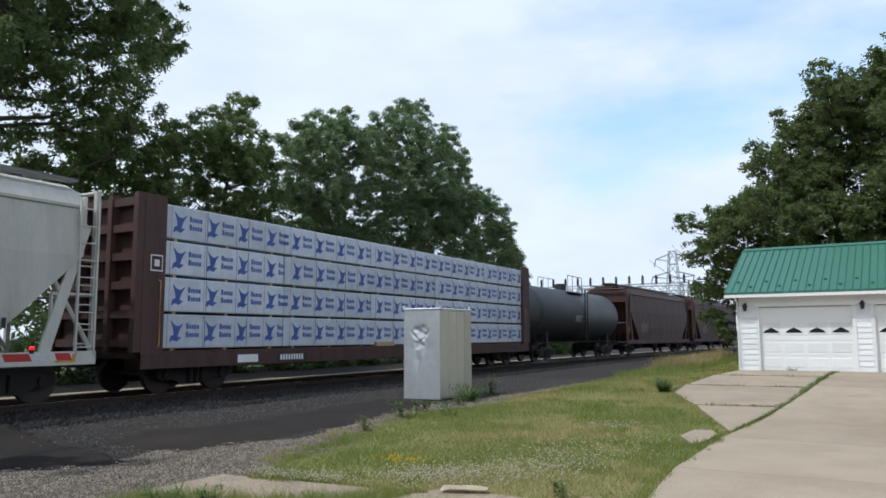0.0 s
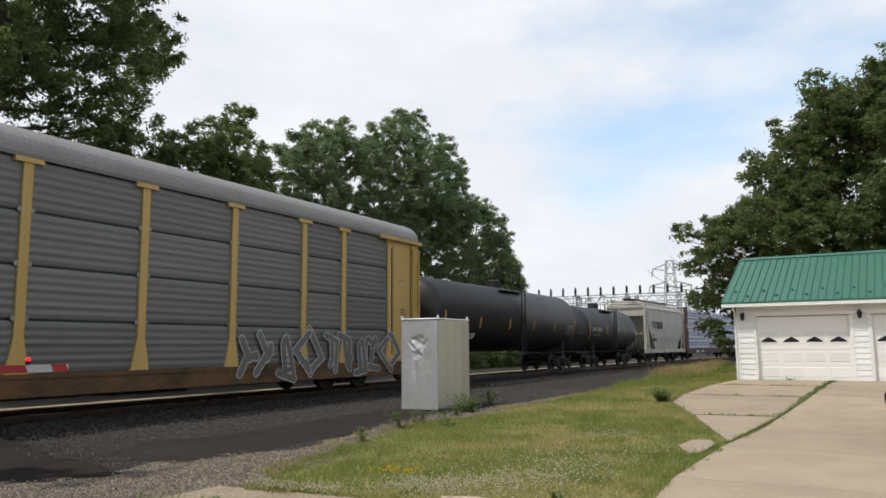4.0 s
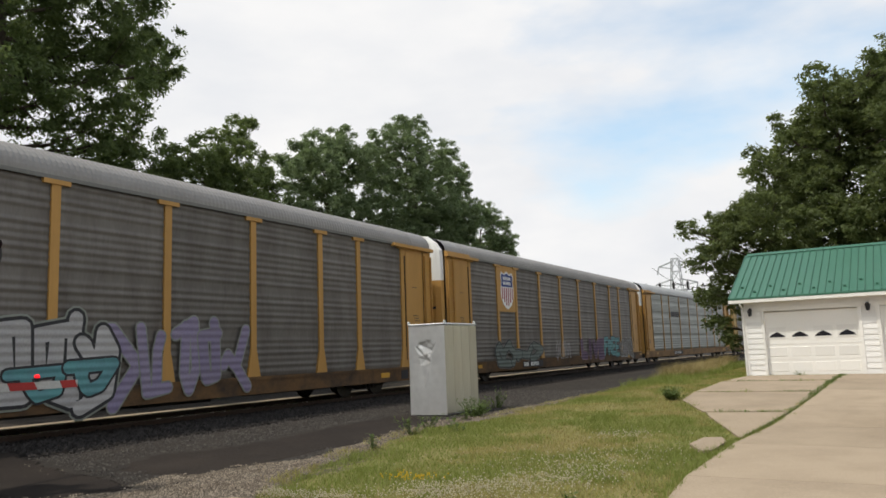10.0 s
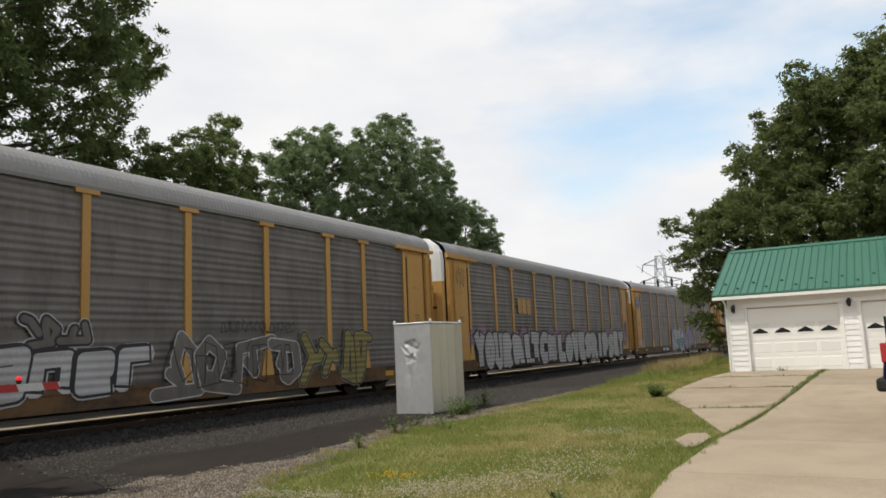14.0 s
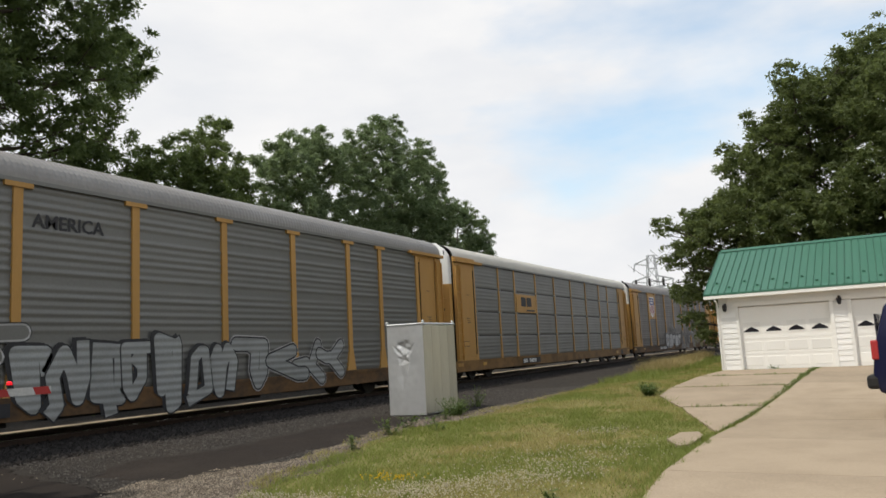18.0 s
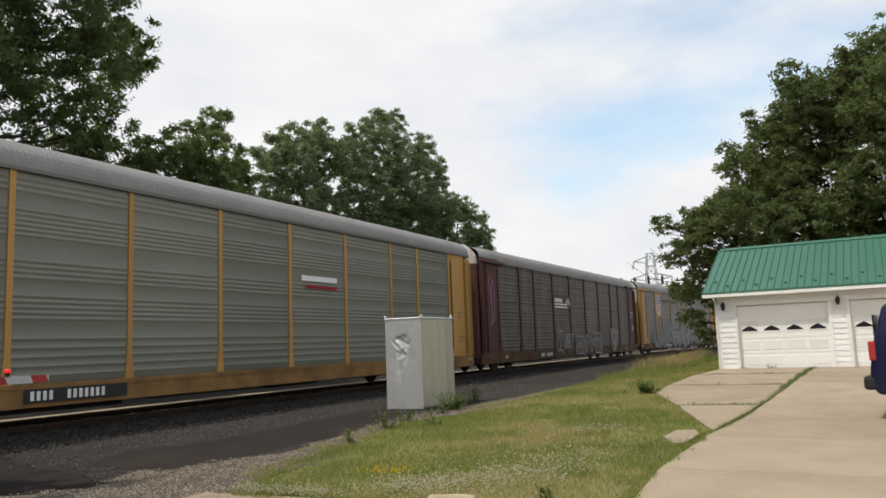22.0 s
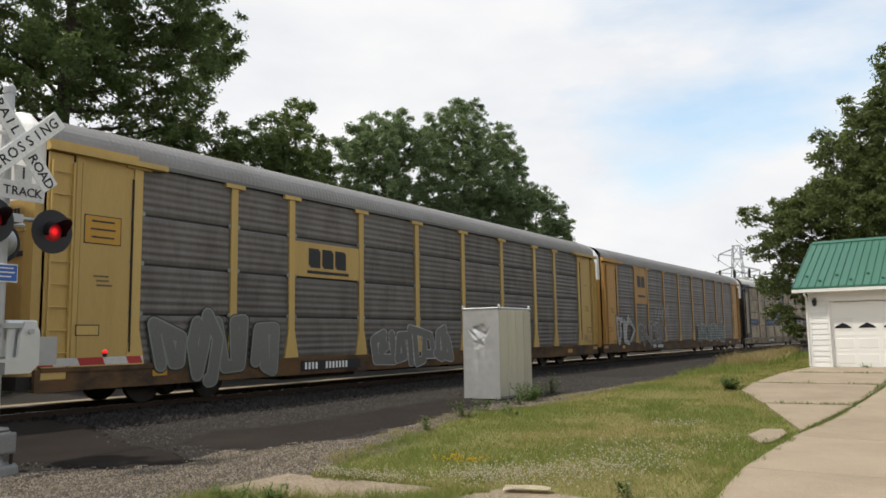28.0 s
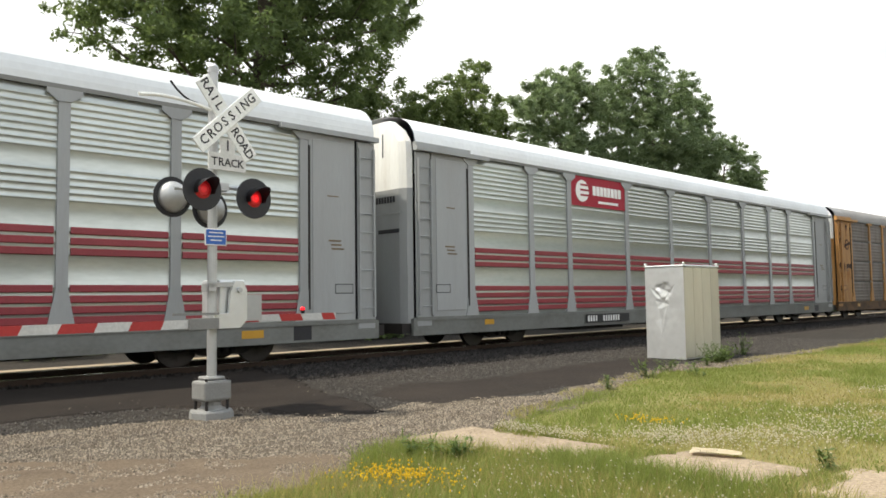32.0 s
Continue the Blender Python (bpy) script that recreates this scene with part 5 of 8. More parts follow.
tree("tall tree behind the garage", (50.0, -13.5, 0.0), ((3.6, 18.0, 1.8), (0, 20.0, 2.6), (-3.0, 17.5, 2.6), (4.6, 15.4, 2.2), (1.0, 15.6, 2.8), (-3.4, 13.4, 2.8), (2.6, 12.0, 2.8), (-1.0, 9.6, 3.0), (3.4, 8.6, 2.6), (-4.0, 9.0, 2.6), (0, 6.0, 2.6)), 6.0, "leaf_c", 22, 56000, 0.15, 0.7, "trees by the garage", "y", trunk_r=0.45)
for i in range(14):
    tree("low dark bush behind the track", (-6 + i * 5.6, 23.2 + 0.6 * (i % 2) + bend(-6 + i * 5.6), -0.4), ((0, 1.6 + 0.2 * (i % 3), 1.0), (-1.6, 1.3, 0.9), (1.6, 1.2, 0.95), (-2.7, 0.8, 0.7), (2.7, 0.8, 0.7), (0.2, 0.7, 1.0)), 1.6, "leaf", 50 + i, 5000, 0.12, 0.5, "bushes", trunk_r=0.06)

# an unseen low tree line, added past the camera to darken the cars' reflections
woods = bmesh.new()
prev = None
for i in range(61):
    a_ = radians(150 + i * 3.4)
    r_ = 58 + 9 * noise.noise((i * 0.31, 2, 4))
    h_ = 7.5 + 3.5 * noise.noise((i * 0.43, 7, 1)) + 1.5 * noise.noise((i * 1.7, 3, 9))
    col_ = [woods.verts.new((math.cos(a_) * (r_ + dr), math.sin(a_) * (r_ + dr), z_)) for dr, z_ in ((0, -1.0), (1.5 * noise.noise((i * 0.9, 1, 1)), h_ * 0.5), (3 + noise.noise((i, 5, 2)), h_ * 0.88), (7, h_), (11, -1.0))]
    if prev:
        for k_ in range(4):
            woods.faces.new((prev[k_], col_[k_], col_[k_ + 1], prev[k_ + 1]))
    prev = col_
tagged(new("backdrop", mesh_of("backdrop", woods, "leaf_far")), "unseen dark green woods added behind the yard to darken reflections", "woods", kind="structure")

# ---- far electric works ----
def lattice(bm, x, y, w, h, steps_up, r):
    legs = [(sx * w / 2, sy * w / 2) for sx, sy in ((-1, -1), (1, -1), (1, 1), (-1, 1))]
    for lx, ly in legs:
        rod(bm, (x + lx, y + ly, -1), (x + lx * 0.35, y + ly * 0.35, h), r, 4)
    for k in range(steps_up):
        z0, z1 = h * k / steps_up, h * (k + 1) / steps_up
        f0, f1 = 1 - 0.65 * z0 / h, 1 - 0.65 * z1 / h
        for i in range(4):
            a, b = legs[i], legs[(i + 1) % 4]
            rod(bm, (x + a[0] * f0, y + a[1] * f0, z0), (x + b[0] * f1, y + b[1] * f1, z1), r * 0.6, 4)
            rod(bm, (x + a[0] * f1, y + a[1] * f1, z1), (x + b[0] * f1, y + b[1] * f1, z1), r * 0.6, 4)


M["farsteel"] = surface("pale_lattice_steel", (0.42, 0.44, 0.46), 0.6, 0.3)
tower = thing("transmission_tower", "grey steel lattice transmission tower far off", "tower", (150, 31.5, 0))
bm = bmesh.new()
lattice(bm, 0, 0, 3.6, 17.5, 7, 0.10)
part("lattice", bm, "farsteel", tower)
for z, w in ((17.0, 3.2), (13.6, 3.9)):
    bm = bmesh.new()
    for s in (-1, 1):
        rod(bm, (0, s * 0.6, z), (0, s * w, z - 0.9), 0.14, 4)
        rod(bm, (0, s * 0.6, z - 1.4), (0, s * w, z - 0.9), 0.1, 4)
        rod(bm, (0, s * w, z - 0.9), (0, s * w + 0.3, z - 2.4), 0.12, 4)
    part("crossarm", bm, "farsteel", tower)
sub = thing("substation", "steel substation gantry with insulators far off", "substation", (120, 40.0, 0))
for y in (-16, -8, 0, 8):
    for x in (0, 6):
        bm = bmesh.new()
        lattice(bm, x, y, 1.2, 9.5, 6, 0.09)
        part("gantry_post", bm, "farsteel", sub)
for x in (0, 6):
    bm = bmesh.new()
    for z in (8.2, 9.4):
        rod(bm, (x, -17, z), (x, 9, z), 0.11, 4)
    for k in range(26):
        rod(bm, (x, -17 + k, 8.2 + 1.2 * (k % 2)), (x, -16 + k, 8.2 + 1.2 * ((k + 1) % 2)), 0.06, 4)
    part("truss_beam", bm, "farsteel", sub)
ins = mesh_of("insulator", lathe(bmesh.new(), [(0, 0.22)] + [(0.1 + 0.15 * i, (0.24, 0.14)[i % 2]) for i in range(8)] + [(1.35, 0.08)], 8, "z"), "steel")
for k in range(12):
    part("insulator", ins, "steel", sub, "dark ribbed insulator", at=(0, -16.4 + k * 2.1, 9.4))
for x, y, h in ((0, -21, 13.5), (2, -19.5, 11.0)):
    pole = thing("utility_pole", "wooden utility pole with crossarms far off", "pole", (sub.location.x + x, sub.location.y + y, 0), group="far poles")
    part("post", rod(bmesh.new(), (0, 0, -1), (0, 0, h), 0.2, 8, 0.12), "tie", pole)
    part("crossarm", B((-0.1, 0.1, -1.5, 1.5, h - 1.2, h - 1.0), (-0.1, 0.1, -1.3, 1.3, h - 2.6, h - 2.4)), "tie", pole)
    for s in (-1.2, 0.2, 1.2):
        part("insulator", lathe(bmesh.new(), [(h - 1.0, 0.1), (h - 0.7, 0.12), (h - 0.65, 0.04)], 6, "z"), "steel", pole, at=(0, s, 0))
lines = thing("power_lines", "thin power lines strung between far poles", "cable")
for dy, z0, z1 in ((-4.4, 16.0, 9.6), (4.4, 16.0, 9.4), (-5.4, 12.3, 9.2), (0.0, 18.6, 12.5)):
    bm = bmesh.new()
    p0, p1 = Vector((150, 31.5 + dy, z0)), Vector((120, 19 + dy * 0.3, z1))
    last = None
    for k in range(9):
        u = k / 8
        q = p0.lerp(p1, u) - Vector((0, 0, 1.2 * 4 * u * (1 - u)))
        ring = [bm.verts.new(q + Vector((0, a, b))) for a, b in ((0.05, 0), (0, 0.05), (-0.05, 0), (0, -0.05))]
        if last:
            for i in range(4):
                bm.faces.new((last[i], last[(i + 1) % 4], ring[(i + 1) % 4], ring[i]))
        last = ring
    part("wire", bm, "steel", lines)


# ---- grass, flowers and stones ----
def patches(seed, size):
    """A smooth field of random patches, -1 to 1, for arrays of places."""
    lattice_ = np.random.default_rng(seed).uniform(-1, 1, (64, 64))

    def at(x, y):
        u, v = np.asarray(x) / size + 640, np.asarray(y) / size + 640
        i, j = np.floor(u).astype(int), np.floor(v).astype(int)
        p, q = u - i, v - j
        p, q = p * p * (3 - 2 * p), q * q * (3 - 2 * q)
        g = lambda a_, b_: lattice_[a_ % 64, b_ % 64]
        return (g(i, j) * (1 - p) + g(i + 1, j) * p) * (1 - q) + (g(i, j + 1) * (1 - p) + g(i + 1, j + 1) * p) * q
    return at


def inset(p, k):
    m = (sum(q[0] for q in p) / len(p), sum(q[1] for q in p) / len(p))
    return [(m[0] + (q[0] - m[0]) * k, m[1] + (q[1] - m[1]) * k) for q in p]


on_walk = [within(inset(p, 0.88)) for p in WALK] + [within(list(p)) for p in strip] + [within(edge + right[::-1]), within(STONE)]
CELL, GX, GY = 0.15, -16.0, -6.0
MASK = np.array([[in_lawn(GX + (i + 0.5) * CELL, GY + (j + 0.5) * CELL) and not any(t(GX + (i + 0.5) * CELL, GY + (j + 0.5) * CELL) for t in on_walk) for j in range(108)] for i in range(420)])
HEIGHTS = np.array([[height(GX + i * CELL, GY + j * CELL) for j in range(109)] for i in range(421)])


def clear(x, y):
    i, j = ((x - GX) / CELL).astype(int), ((y - GY) / CELL).astype(int)
    ok = (i >= 0) & (i < 420) & (j >= 0) & (j < 108)
    return ok & MASK[np.clip(i, 0, 419), np.clip(j, 0, 107)]


def ground_at(x, y):
    return HEIGHTS[np.clip(((x - GX) / CELL + 0.5).astype(int), 0, 420), np.clip(((y - GY) / CELL + 0.5).astype(int), 0, 108)]


def blades(name, n, area, pick, mat, tall, wide, seed, label, category, near=1.7, dz=0.01):
    """Thin bent grass blades, one triangle each; pick says where they grow, near how they crowd towards the yard."""
    rng = np.random.default_rng(seed)
    x0, x1, y0, y1 = area
    x = x0 + (x1 - x0) * rng.random(n * 3) ** near
    y = y0 + (y1 - y0) * rng.random(n * 3)
    keep = pick(x, y)
    x, y = x[keep][:n], y[keep][:n]
    n = len(x)
    z = ground_at(x, y) + dz
    h = tall * (0.75 + 0.45 * patches(seed, 0.7)(x, y)) * rng.uniform(0.55, 1.35, n)
    a = rng.uniform(0, 2 * math.pi, n)
    w = wide * (1 + x * 0.05)
    dx, dy = np.cos(a) * w, np.sin(a) * w
    bend_ = rng.normal(scale=0.45, size=(2, n)) * h
    co = np.stack([np.stack([x - dx, y - dy, z], 1), np.stack([x + dx, y + dy, z], 1), np.stack([x + bend_[0], y + bend_[1], z + h], 1)], 1)
    return tagged(new(name, flat_faces(name, co, mat, 3)), label, category, kind="stuff")


dry, worn = patches(5, 1.25), patches(6, 0.45)
chance = np.random.default_rng(9)


def dryness(x, y):
    return 0.8 * dry(x, y) + 0.5 * worn(x, y) + 0.035 * np.clip(x - 10, -5, 8)


blades("grass", 230000, (-5, 34, -4, 8.2), lambda x, y: clear(x, y) & (dryness(x, y) < chance.normal(0.15, 0.14, len(x))), "grass", 0.062, 0.0036, 41, "short green lawn grass", "grass")
blades("yellow_grass", 120000, (-3, 40, -4, 8.2), lambda x, y: clear(x, y) & (dryness(x, y) > chance.normal(-0.05, 0.15, len(x))), "grass_mid", 0.058, 0.0034, 48, "yellow-green lawn grass", "grass")
blades("dry_grass", 60000, (-3, 40, -4, 8.2), lambda x, y: clear(x, y) & (dryness(x, y) > chance.normal(0.30, 0.12, len(x))), "grass_dry", 0.055, 0.003, 42, "dry yellow grass in the lawn", "grass")
blades("grass_tufts", 26000, (6.5, 30, 1.5, 8.0), lambda x, y: clear(x, y) & (patches(12, 0.35)(x, y) + 0.5 * patches(13, 1.1)(x, y) > 0.55), "grass", 0.12, 0.0036, 50, "taller tufts of grass in the lawn", "grass")
blades("tall_grass", 9000, (29, 47, 5.2, 8.6), lambda x, y: clear(x, y) & (y > 5.4 + (x - 29) * 0.08), "grass_dry", 0.50, 0.006, 43, "tall seeding grass by the track", "grass", 1.0)
blades("tall_green_grass", 8000, (24, 45, 4.4, 8.4), lambda x, y: clear(x, y) & (y > 5.2), "grass", 0.26, 0.006, 44, "tall green grass by the track", "grass", 1.0)
EX, EY = [p[0] for p in edge], [p[1] for p in edge]


def seam(x, y):
    """The joint between the driveway and its side strip, and the joints across the strip."""
    e = np.interp(x, EX, EY)
    tuft = np.clip(patches(3, 0.8)(x, 0 * x), 0, 1)
    long_ = (x > 13) & (x < 28) & (np.abs(y - e - 0.06) < 0.05 + 0.10 * tuft * (x / 20))
    cross = (y > e) & (y < e + 2.6) & ((np.abs(x - 16.45) < 0.08) | (np.abs(x - 20.6) < 0.1) | (np.abs(x - 24.3) < 0.1)) & (patches(4, 0.5)(x, y) > -0.3)
    return long_ | cross


blades("joint_grass", 9000, (12.8, 28, 0.5, 4.0), seam, "weed", 0.07, 0.004, 46, "grass growing in the driveway joints", "grass", 1.0, 0.03)


def verge(x, y):
    off_ = y - np.interp(x, EX, EY)
    return (x > 6.2) & (x < 13.5) & (off_ > -0.02 - 0.10 * np.clip(patches(7, 0.6)(x, 0 * x), 0, 1)) & (off_ < 0.12)


blades("verge_grass", 2200, (6.2, 13.5, 1.4, 2.4), verge, "grass", 0.07, 0.0036, 47, "grass creeping over the driveway edge", "grass", 1.0, 0.03)
blades("edge_grass", 42000, (1.4, 6.6, -2, 6.6), lambda x, y: clear(x, y) & (x > 2.6 + 1.1 * patches(8, 1.2)(y, 0 * y)) & (y > -0.6 + 1.2 * patches(10, 1.4)(x, 0 * x)), "grass", 0.15, 0.0036, 45, "long grass beside the walk slabs", "grass", 1.0)
blades("pale_edge_grass", 16000, (1.4, 6.6, -2, 6.6), lambda x, y: clear(x, y) & (x > 2.6 + 1.1 * patches(8, 1.2)(y, 0 * y)) & (y > -0.6 + 1.2 * patches(10, 1.4)(x, 0 * x)), "grass_mid", 0.16, 0.0034, 53, "paler long grass beside the walk slabs", "grass", 1.0)
blades("fringe_grass", 9000, (7, 26, 5.5, 9.2), lambda x, y: ~clear(x, y) & clear(x, y - 0.45) & (patches(15, 0.5)(x, y) > -0.1), "grass_mid", 0.07, 0.0034, 52, "sparse grass at the lawn's ragged edge", "grass")
blades("seed_stalks", 900, (3.2, 6.8, 1.0, 6.2), lambda x, y: clear(x, y), "grass_dry", 0.32, 0.0022, 49, "thin grass stalks with seed heads", "grass", 1.0)


def blooms(name, n, spots, mat, size, seed, label, up_to):
    rng = np.random.default_rng(seed)
    out = []
    for _ in range(n):
        cx, cy, rx, ry = spots[rng.integers(0, len(spots))]
        x, y = cx + rng.normal() * rx, cy + rng.normal() * ry
        if not in_lawn(x, y):
            continue
        z, s = height(x, y) + rng.uniform(0.06, up_to), size * rng.uniform(0.7, 1.3)
        p = [(x + s, y, z), (x, y + s, z), (x - s, y, z), (x, y - s, z), (x, y, z + s), (x, y, z - s)]
        for i in range(4):
            out += [(p[i], p[(i + 1) % 4], p[4]), (p[(i + 1) % 4], p[i], p[5])]
    return tagged(new(name, flat_faces(name, np.array(out), mat, 3)), label, "flowers", kind="stuff")


blooms("clover_flowers", 2600, [(7.15, 4.25, 0.28, 0.22), (7.35, 3.85, 0.35, 0.2), (7.1, 3.95, 0.25, 0.22), (7.25, 4.35, 0.3, 0.25), (7.7, 3.7, 0.4, 0.25), (7.5, 3.3, 0.35, 0.2), (8.1, 3.2, 0.5, 0.3), (8.6, 3.3, 0.5, 0.3), (8.3, 2.85, 0.5, 0.25),
                                (6.55, 5.35, 0.12, 0.28), (6.6, 4.95, 0.12, 0.25), (6.5, 5.75, 0.1, 0.2), (9.8, 3.3, 0.5, 0.4), (12.6, 3.7, 0.35, 0.25)], "clover", 0.0088, 51, "white clover blossoms in the lawn", 0.12)
blooms("scattered_clover", 700, [(4.6, 3.4, 0.8, 1.0), (5.2, 2.6, 0.6, 0.8), (4.9, 3.9, 0.5, 0.5), (9.4, 4.2, 0.9, 0.6), (10.4, 2.8, 0.8, 0.4)], "clover", 0.0075, 58, "white clover blossoms scattered in the grass", 0.13)
blooms("yellow_flowers", 520, [(4.15, 4.8, 0.20, 0.30), (4.2, 4.7, 0.16, 0.22), (4.0, 5.0, 0.18, 0.18), (4.1, 4.85, 0.15, 0.2), (7.9, 4.85, 0.12, 0.22)], "buttercup", 0.0105, 52, "patch of small yellow flowers", 0.12)


def stones(name, n, area, pick, size, mat, seed, label, bias=1.6):
    rng = np.random.default_rng(seed)
    out = []
    x0, x1, y0, y1 = area
    base = np.array([(1, 0, 0), (0, 1, 0), (-1, 0, 0), (0, -1, 0), (0, 0, 0.8), (0, 0, -0.5)], dtype=float)
    tri = [(0, 1, 4), (1, 2, 4), (2, 3, 4), (3, 0, 4)]
    for _ in range(n):
        x, y = x0 + (x1 - x0) * rng.random() ** bias, y0 + (y1 - y0) * rng.random()
        z = pick(x, y)
        if z is None:
            continue
        s = size * rng.uniform(0.4, 1.4)
        a = rng.uniform(0, 6.28)
        c, q = math.cos(a), math.sin(a)
        p = base * rng.uniform(0.6, 1.2, (6, 3)) * s
        p = np.stack([p[:, 0] * c - p[:, 1] * q, p[:, 0] * q + p[:, 1] * c, p[:, 2]], axis=1) + (x, y, z)
        out += [p[list(t)] for t in tri]
    return tagged(new(name, flat_faces(name, np.array(out), mat, 3)), label, "gravel", kind="stuff")


in_road, in_patch, in_pale = within(ROAD), within(PATCH), within(PALE)


def bare(x, y):
    # stones stray a little way over the edges of asphalt and lawn
    u, v = x + 0.30 * noise.noise((x * 5.1, y * 5.1, 2)), y + 0.30 * noise.noise((x * 5.1, y * 5.1, 6))
    return None if in_lawn(x, y) or in_road(u, v) or in_patch(u, v) else height(x, y) + (0.03 if in_road(x, y) or in_patch(x, y) else 0.014)


def bed(x, y):
    if in_road(x, y):
        return None
    z = np.interp(y, [p[0] for p in prof], [p[1] for p in prof])
    return float(z) + 0.01


stones("gravel_stones", 90000, (0.2, 11.5, 4.2, 10.0), lambda x, y: bare(x, y) if in_pale(x, y) and not (in_dirt(x, y) and noise.noise((x * 3, y * 3, 4)) < 0.02) else None, 0.016, "stone", 61, "loose pale gravel stones on the yard", 1.0)
stones("path_gravel", 9000, (11, 22.5, 6.6, 9.0), lambda x, y: bare(x, y) if in_pale(x + 0.25 * noise.noise((x * 4, y * 4, 1)), y + 0.25 * noise.noise((x * 4, y * 4, 5))) else None, 0.022, "stone", 66, "loose pale stones along the lawn", 1.0)
stones("large_stones", 260, (3, 13, 5.6, 9.2), lambda x, y: bare(x, y) if in_pale(x, y) else None, 0.027, "stone", 67, "larger pale stones in the gravel", 1.0)
stones("coarse_gravel", 26000, (2, 26, 6.5, 12.0), lambda x, y: None if in_pale(x, y) else bare(x, y), 0.022, "greystone", 64, "loose grey gravel stones beside the track", 1.1)
stones("scattered_gravel", 500, (1, 9, 7.2, 11.5), lambda x, y: height(x, y) + 0.03 if in_road(x, y) and noise.noise((x * 0.9, y * 0.9, 2)) > 0.05 else None, 0.013, "stone", 65, "small stones scattered on the asphalt", 1.0)
stones("ballast_stones", 14000, (0, 45, 11.9, 14.75), bed, 0.05, "darkstone", 62, "loose dark ballast stones along the rail", 1.3)
stones("ballast_stones_inner", 2500, (0, 40, 14.95, 16.3), bed, 0.05, "darkstone", 63, "ballast stones between the rails", 1.3)


def weed(at, tall, n, seed, label="leafy green weed in the gravel", broad=0.05):
    rng = np.random.default_rng(seed)
    t = thing("weed", label, "weed", (at[0], at[1], height(*at)), group="weeds")
    out = []
    bm = bmesh.new()
    for _ in range(max(3, n // 14)):
        b, h = rng.normal(scale=tall * 0.22, size=2), tall * rng.uniform(0.5, 1.1)
        tip = np.array((b[0] * 2.2, b[1] * 2.2, h))
        rod(bm, (b[0] * 0.4, b[1] * 0.4, -0.02), tip, 0.006, 4, 0.003)
        for _ in range(14):
            u = rng.uniform(0.1, 1)
            c = np.array((b[0] * 0.4, b[1] * 0.4, 0)) * (1 - u) + tip * u
            d = rng.normal(size=3) * (1, 1, 0.4)
            d *= broad * rng.uniform(0.8, 1.6) / np.linalg.norm(d)
            w = np.cross(d, (0, 0, 1)) * 0.35
            out.append((c, c + d * 0.6 + w, c + d * 1.3, c + d * 0.6 - w))
    tagged(part("stem", bm, "weed", t), kind="stuff")
    tagged(part("foliage", flat_faces("foliage", np.array(out), "weed", 4), "weed", t), kind="stuff")
    return t


for i, (x, y, h, n) in enumerate(((16.0, 8.1, 0.42, 230), (16.3, 8.25, 0.46, 220), (16.7, 8.25, 0.36, 180), (18.3, 8.6, 0.55, 200), (15.2, 7.9, 0.3, 110), (13.5, 7.9, 0.3, 120), (12.4, 7.6, 0.35, 120),
                                   (10.4, 7.1, 0.25, 90), (13.0, 6.9, 0.3, 90), (18.9, 4.3, 0.30, 420), (19.5, 4.45, 0.28, 380), (27.9, 2.2, 0.16, 120), (4.9, 5.5, 0.22, 150), (5.1, 5.1, 0.22, 150), (6.9, 2.5, 0.2, 90), (16.5, 1.5, 0.05, 40), (20.6, 1.24, 0.07, 60), (24.3, 1.05, 0.10, 90), (27.0, 0.9, 0.10, 90), (26.3, 0.93, 0.08, 60))):
    weed((x, y), h, n, 70 + i, broad=min(0.055, 0.02 + 0.12 * h))
litter = thing("paper_scrap", "crumpled pale paper scrap lying in the grass", "litter", (6.75, 3.42, height(6.75, 3.42) + 0.055), 20)
bm = bmesh.new()
gv = [[bm.verts.new((0.06 * i - 0.09, 0.09 * j - 0.2, 0.03 * noise.noise((i * 0.9, j * 0.9, 5)) + 0.01)) for j in range(6)] for i in range(4)]
for i in range(3):
    for j in range(5):
        bm.faces.new((gv[i][j], gv[i + 1][j], gv[i + 1][j + 1], gv[i][j + 1]))
bmesh.ops.solidify(bm, geom=bm.faces[:], thickness=0.008)
part("sheet", bm, "paper", litter)


# ---- the train ----
HALF = 13.65            # half the length of a carrier's side
moving, wheelsets = [], []     # cars with their offset along the train; wheelsets with their car's offset
R_WHEEL = 0.46


def wheelset_mesh():
    bm = bmesh.new()
    rod(bm, (0, -0.85, 0), (0, 0.85, 0), 0.08, 10)
    for s in (-1, 1):
        y = 0.755 * s
        lathe_pts = [(y - 0.06, 0.20), (y - 0.065, 0.42), (y - 0.02 if s > 0 else y - 0.065, 0.46), (y + 0.065, 0.455), (y + 0.06, 0.40), (y + 0.03, 0.36), (y + 0.03, 0.16), (y + 0.07, 0.12)]
        lathe(bm, lathe_pts, 22, "y")
    return mesh_of("wheelset", bm, "wheel")


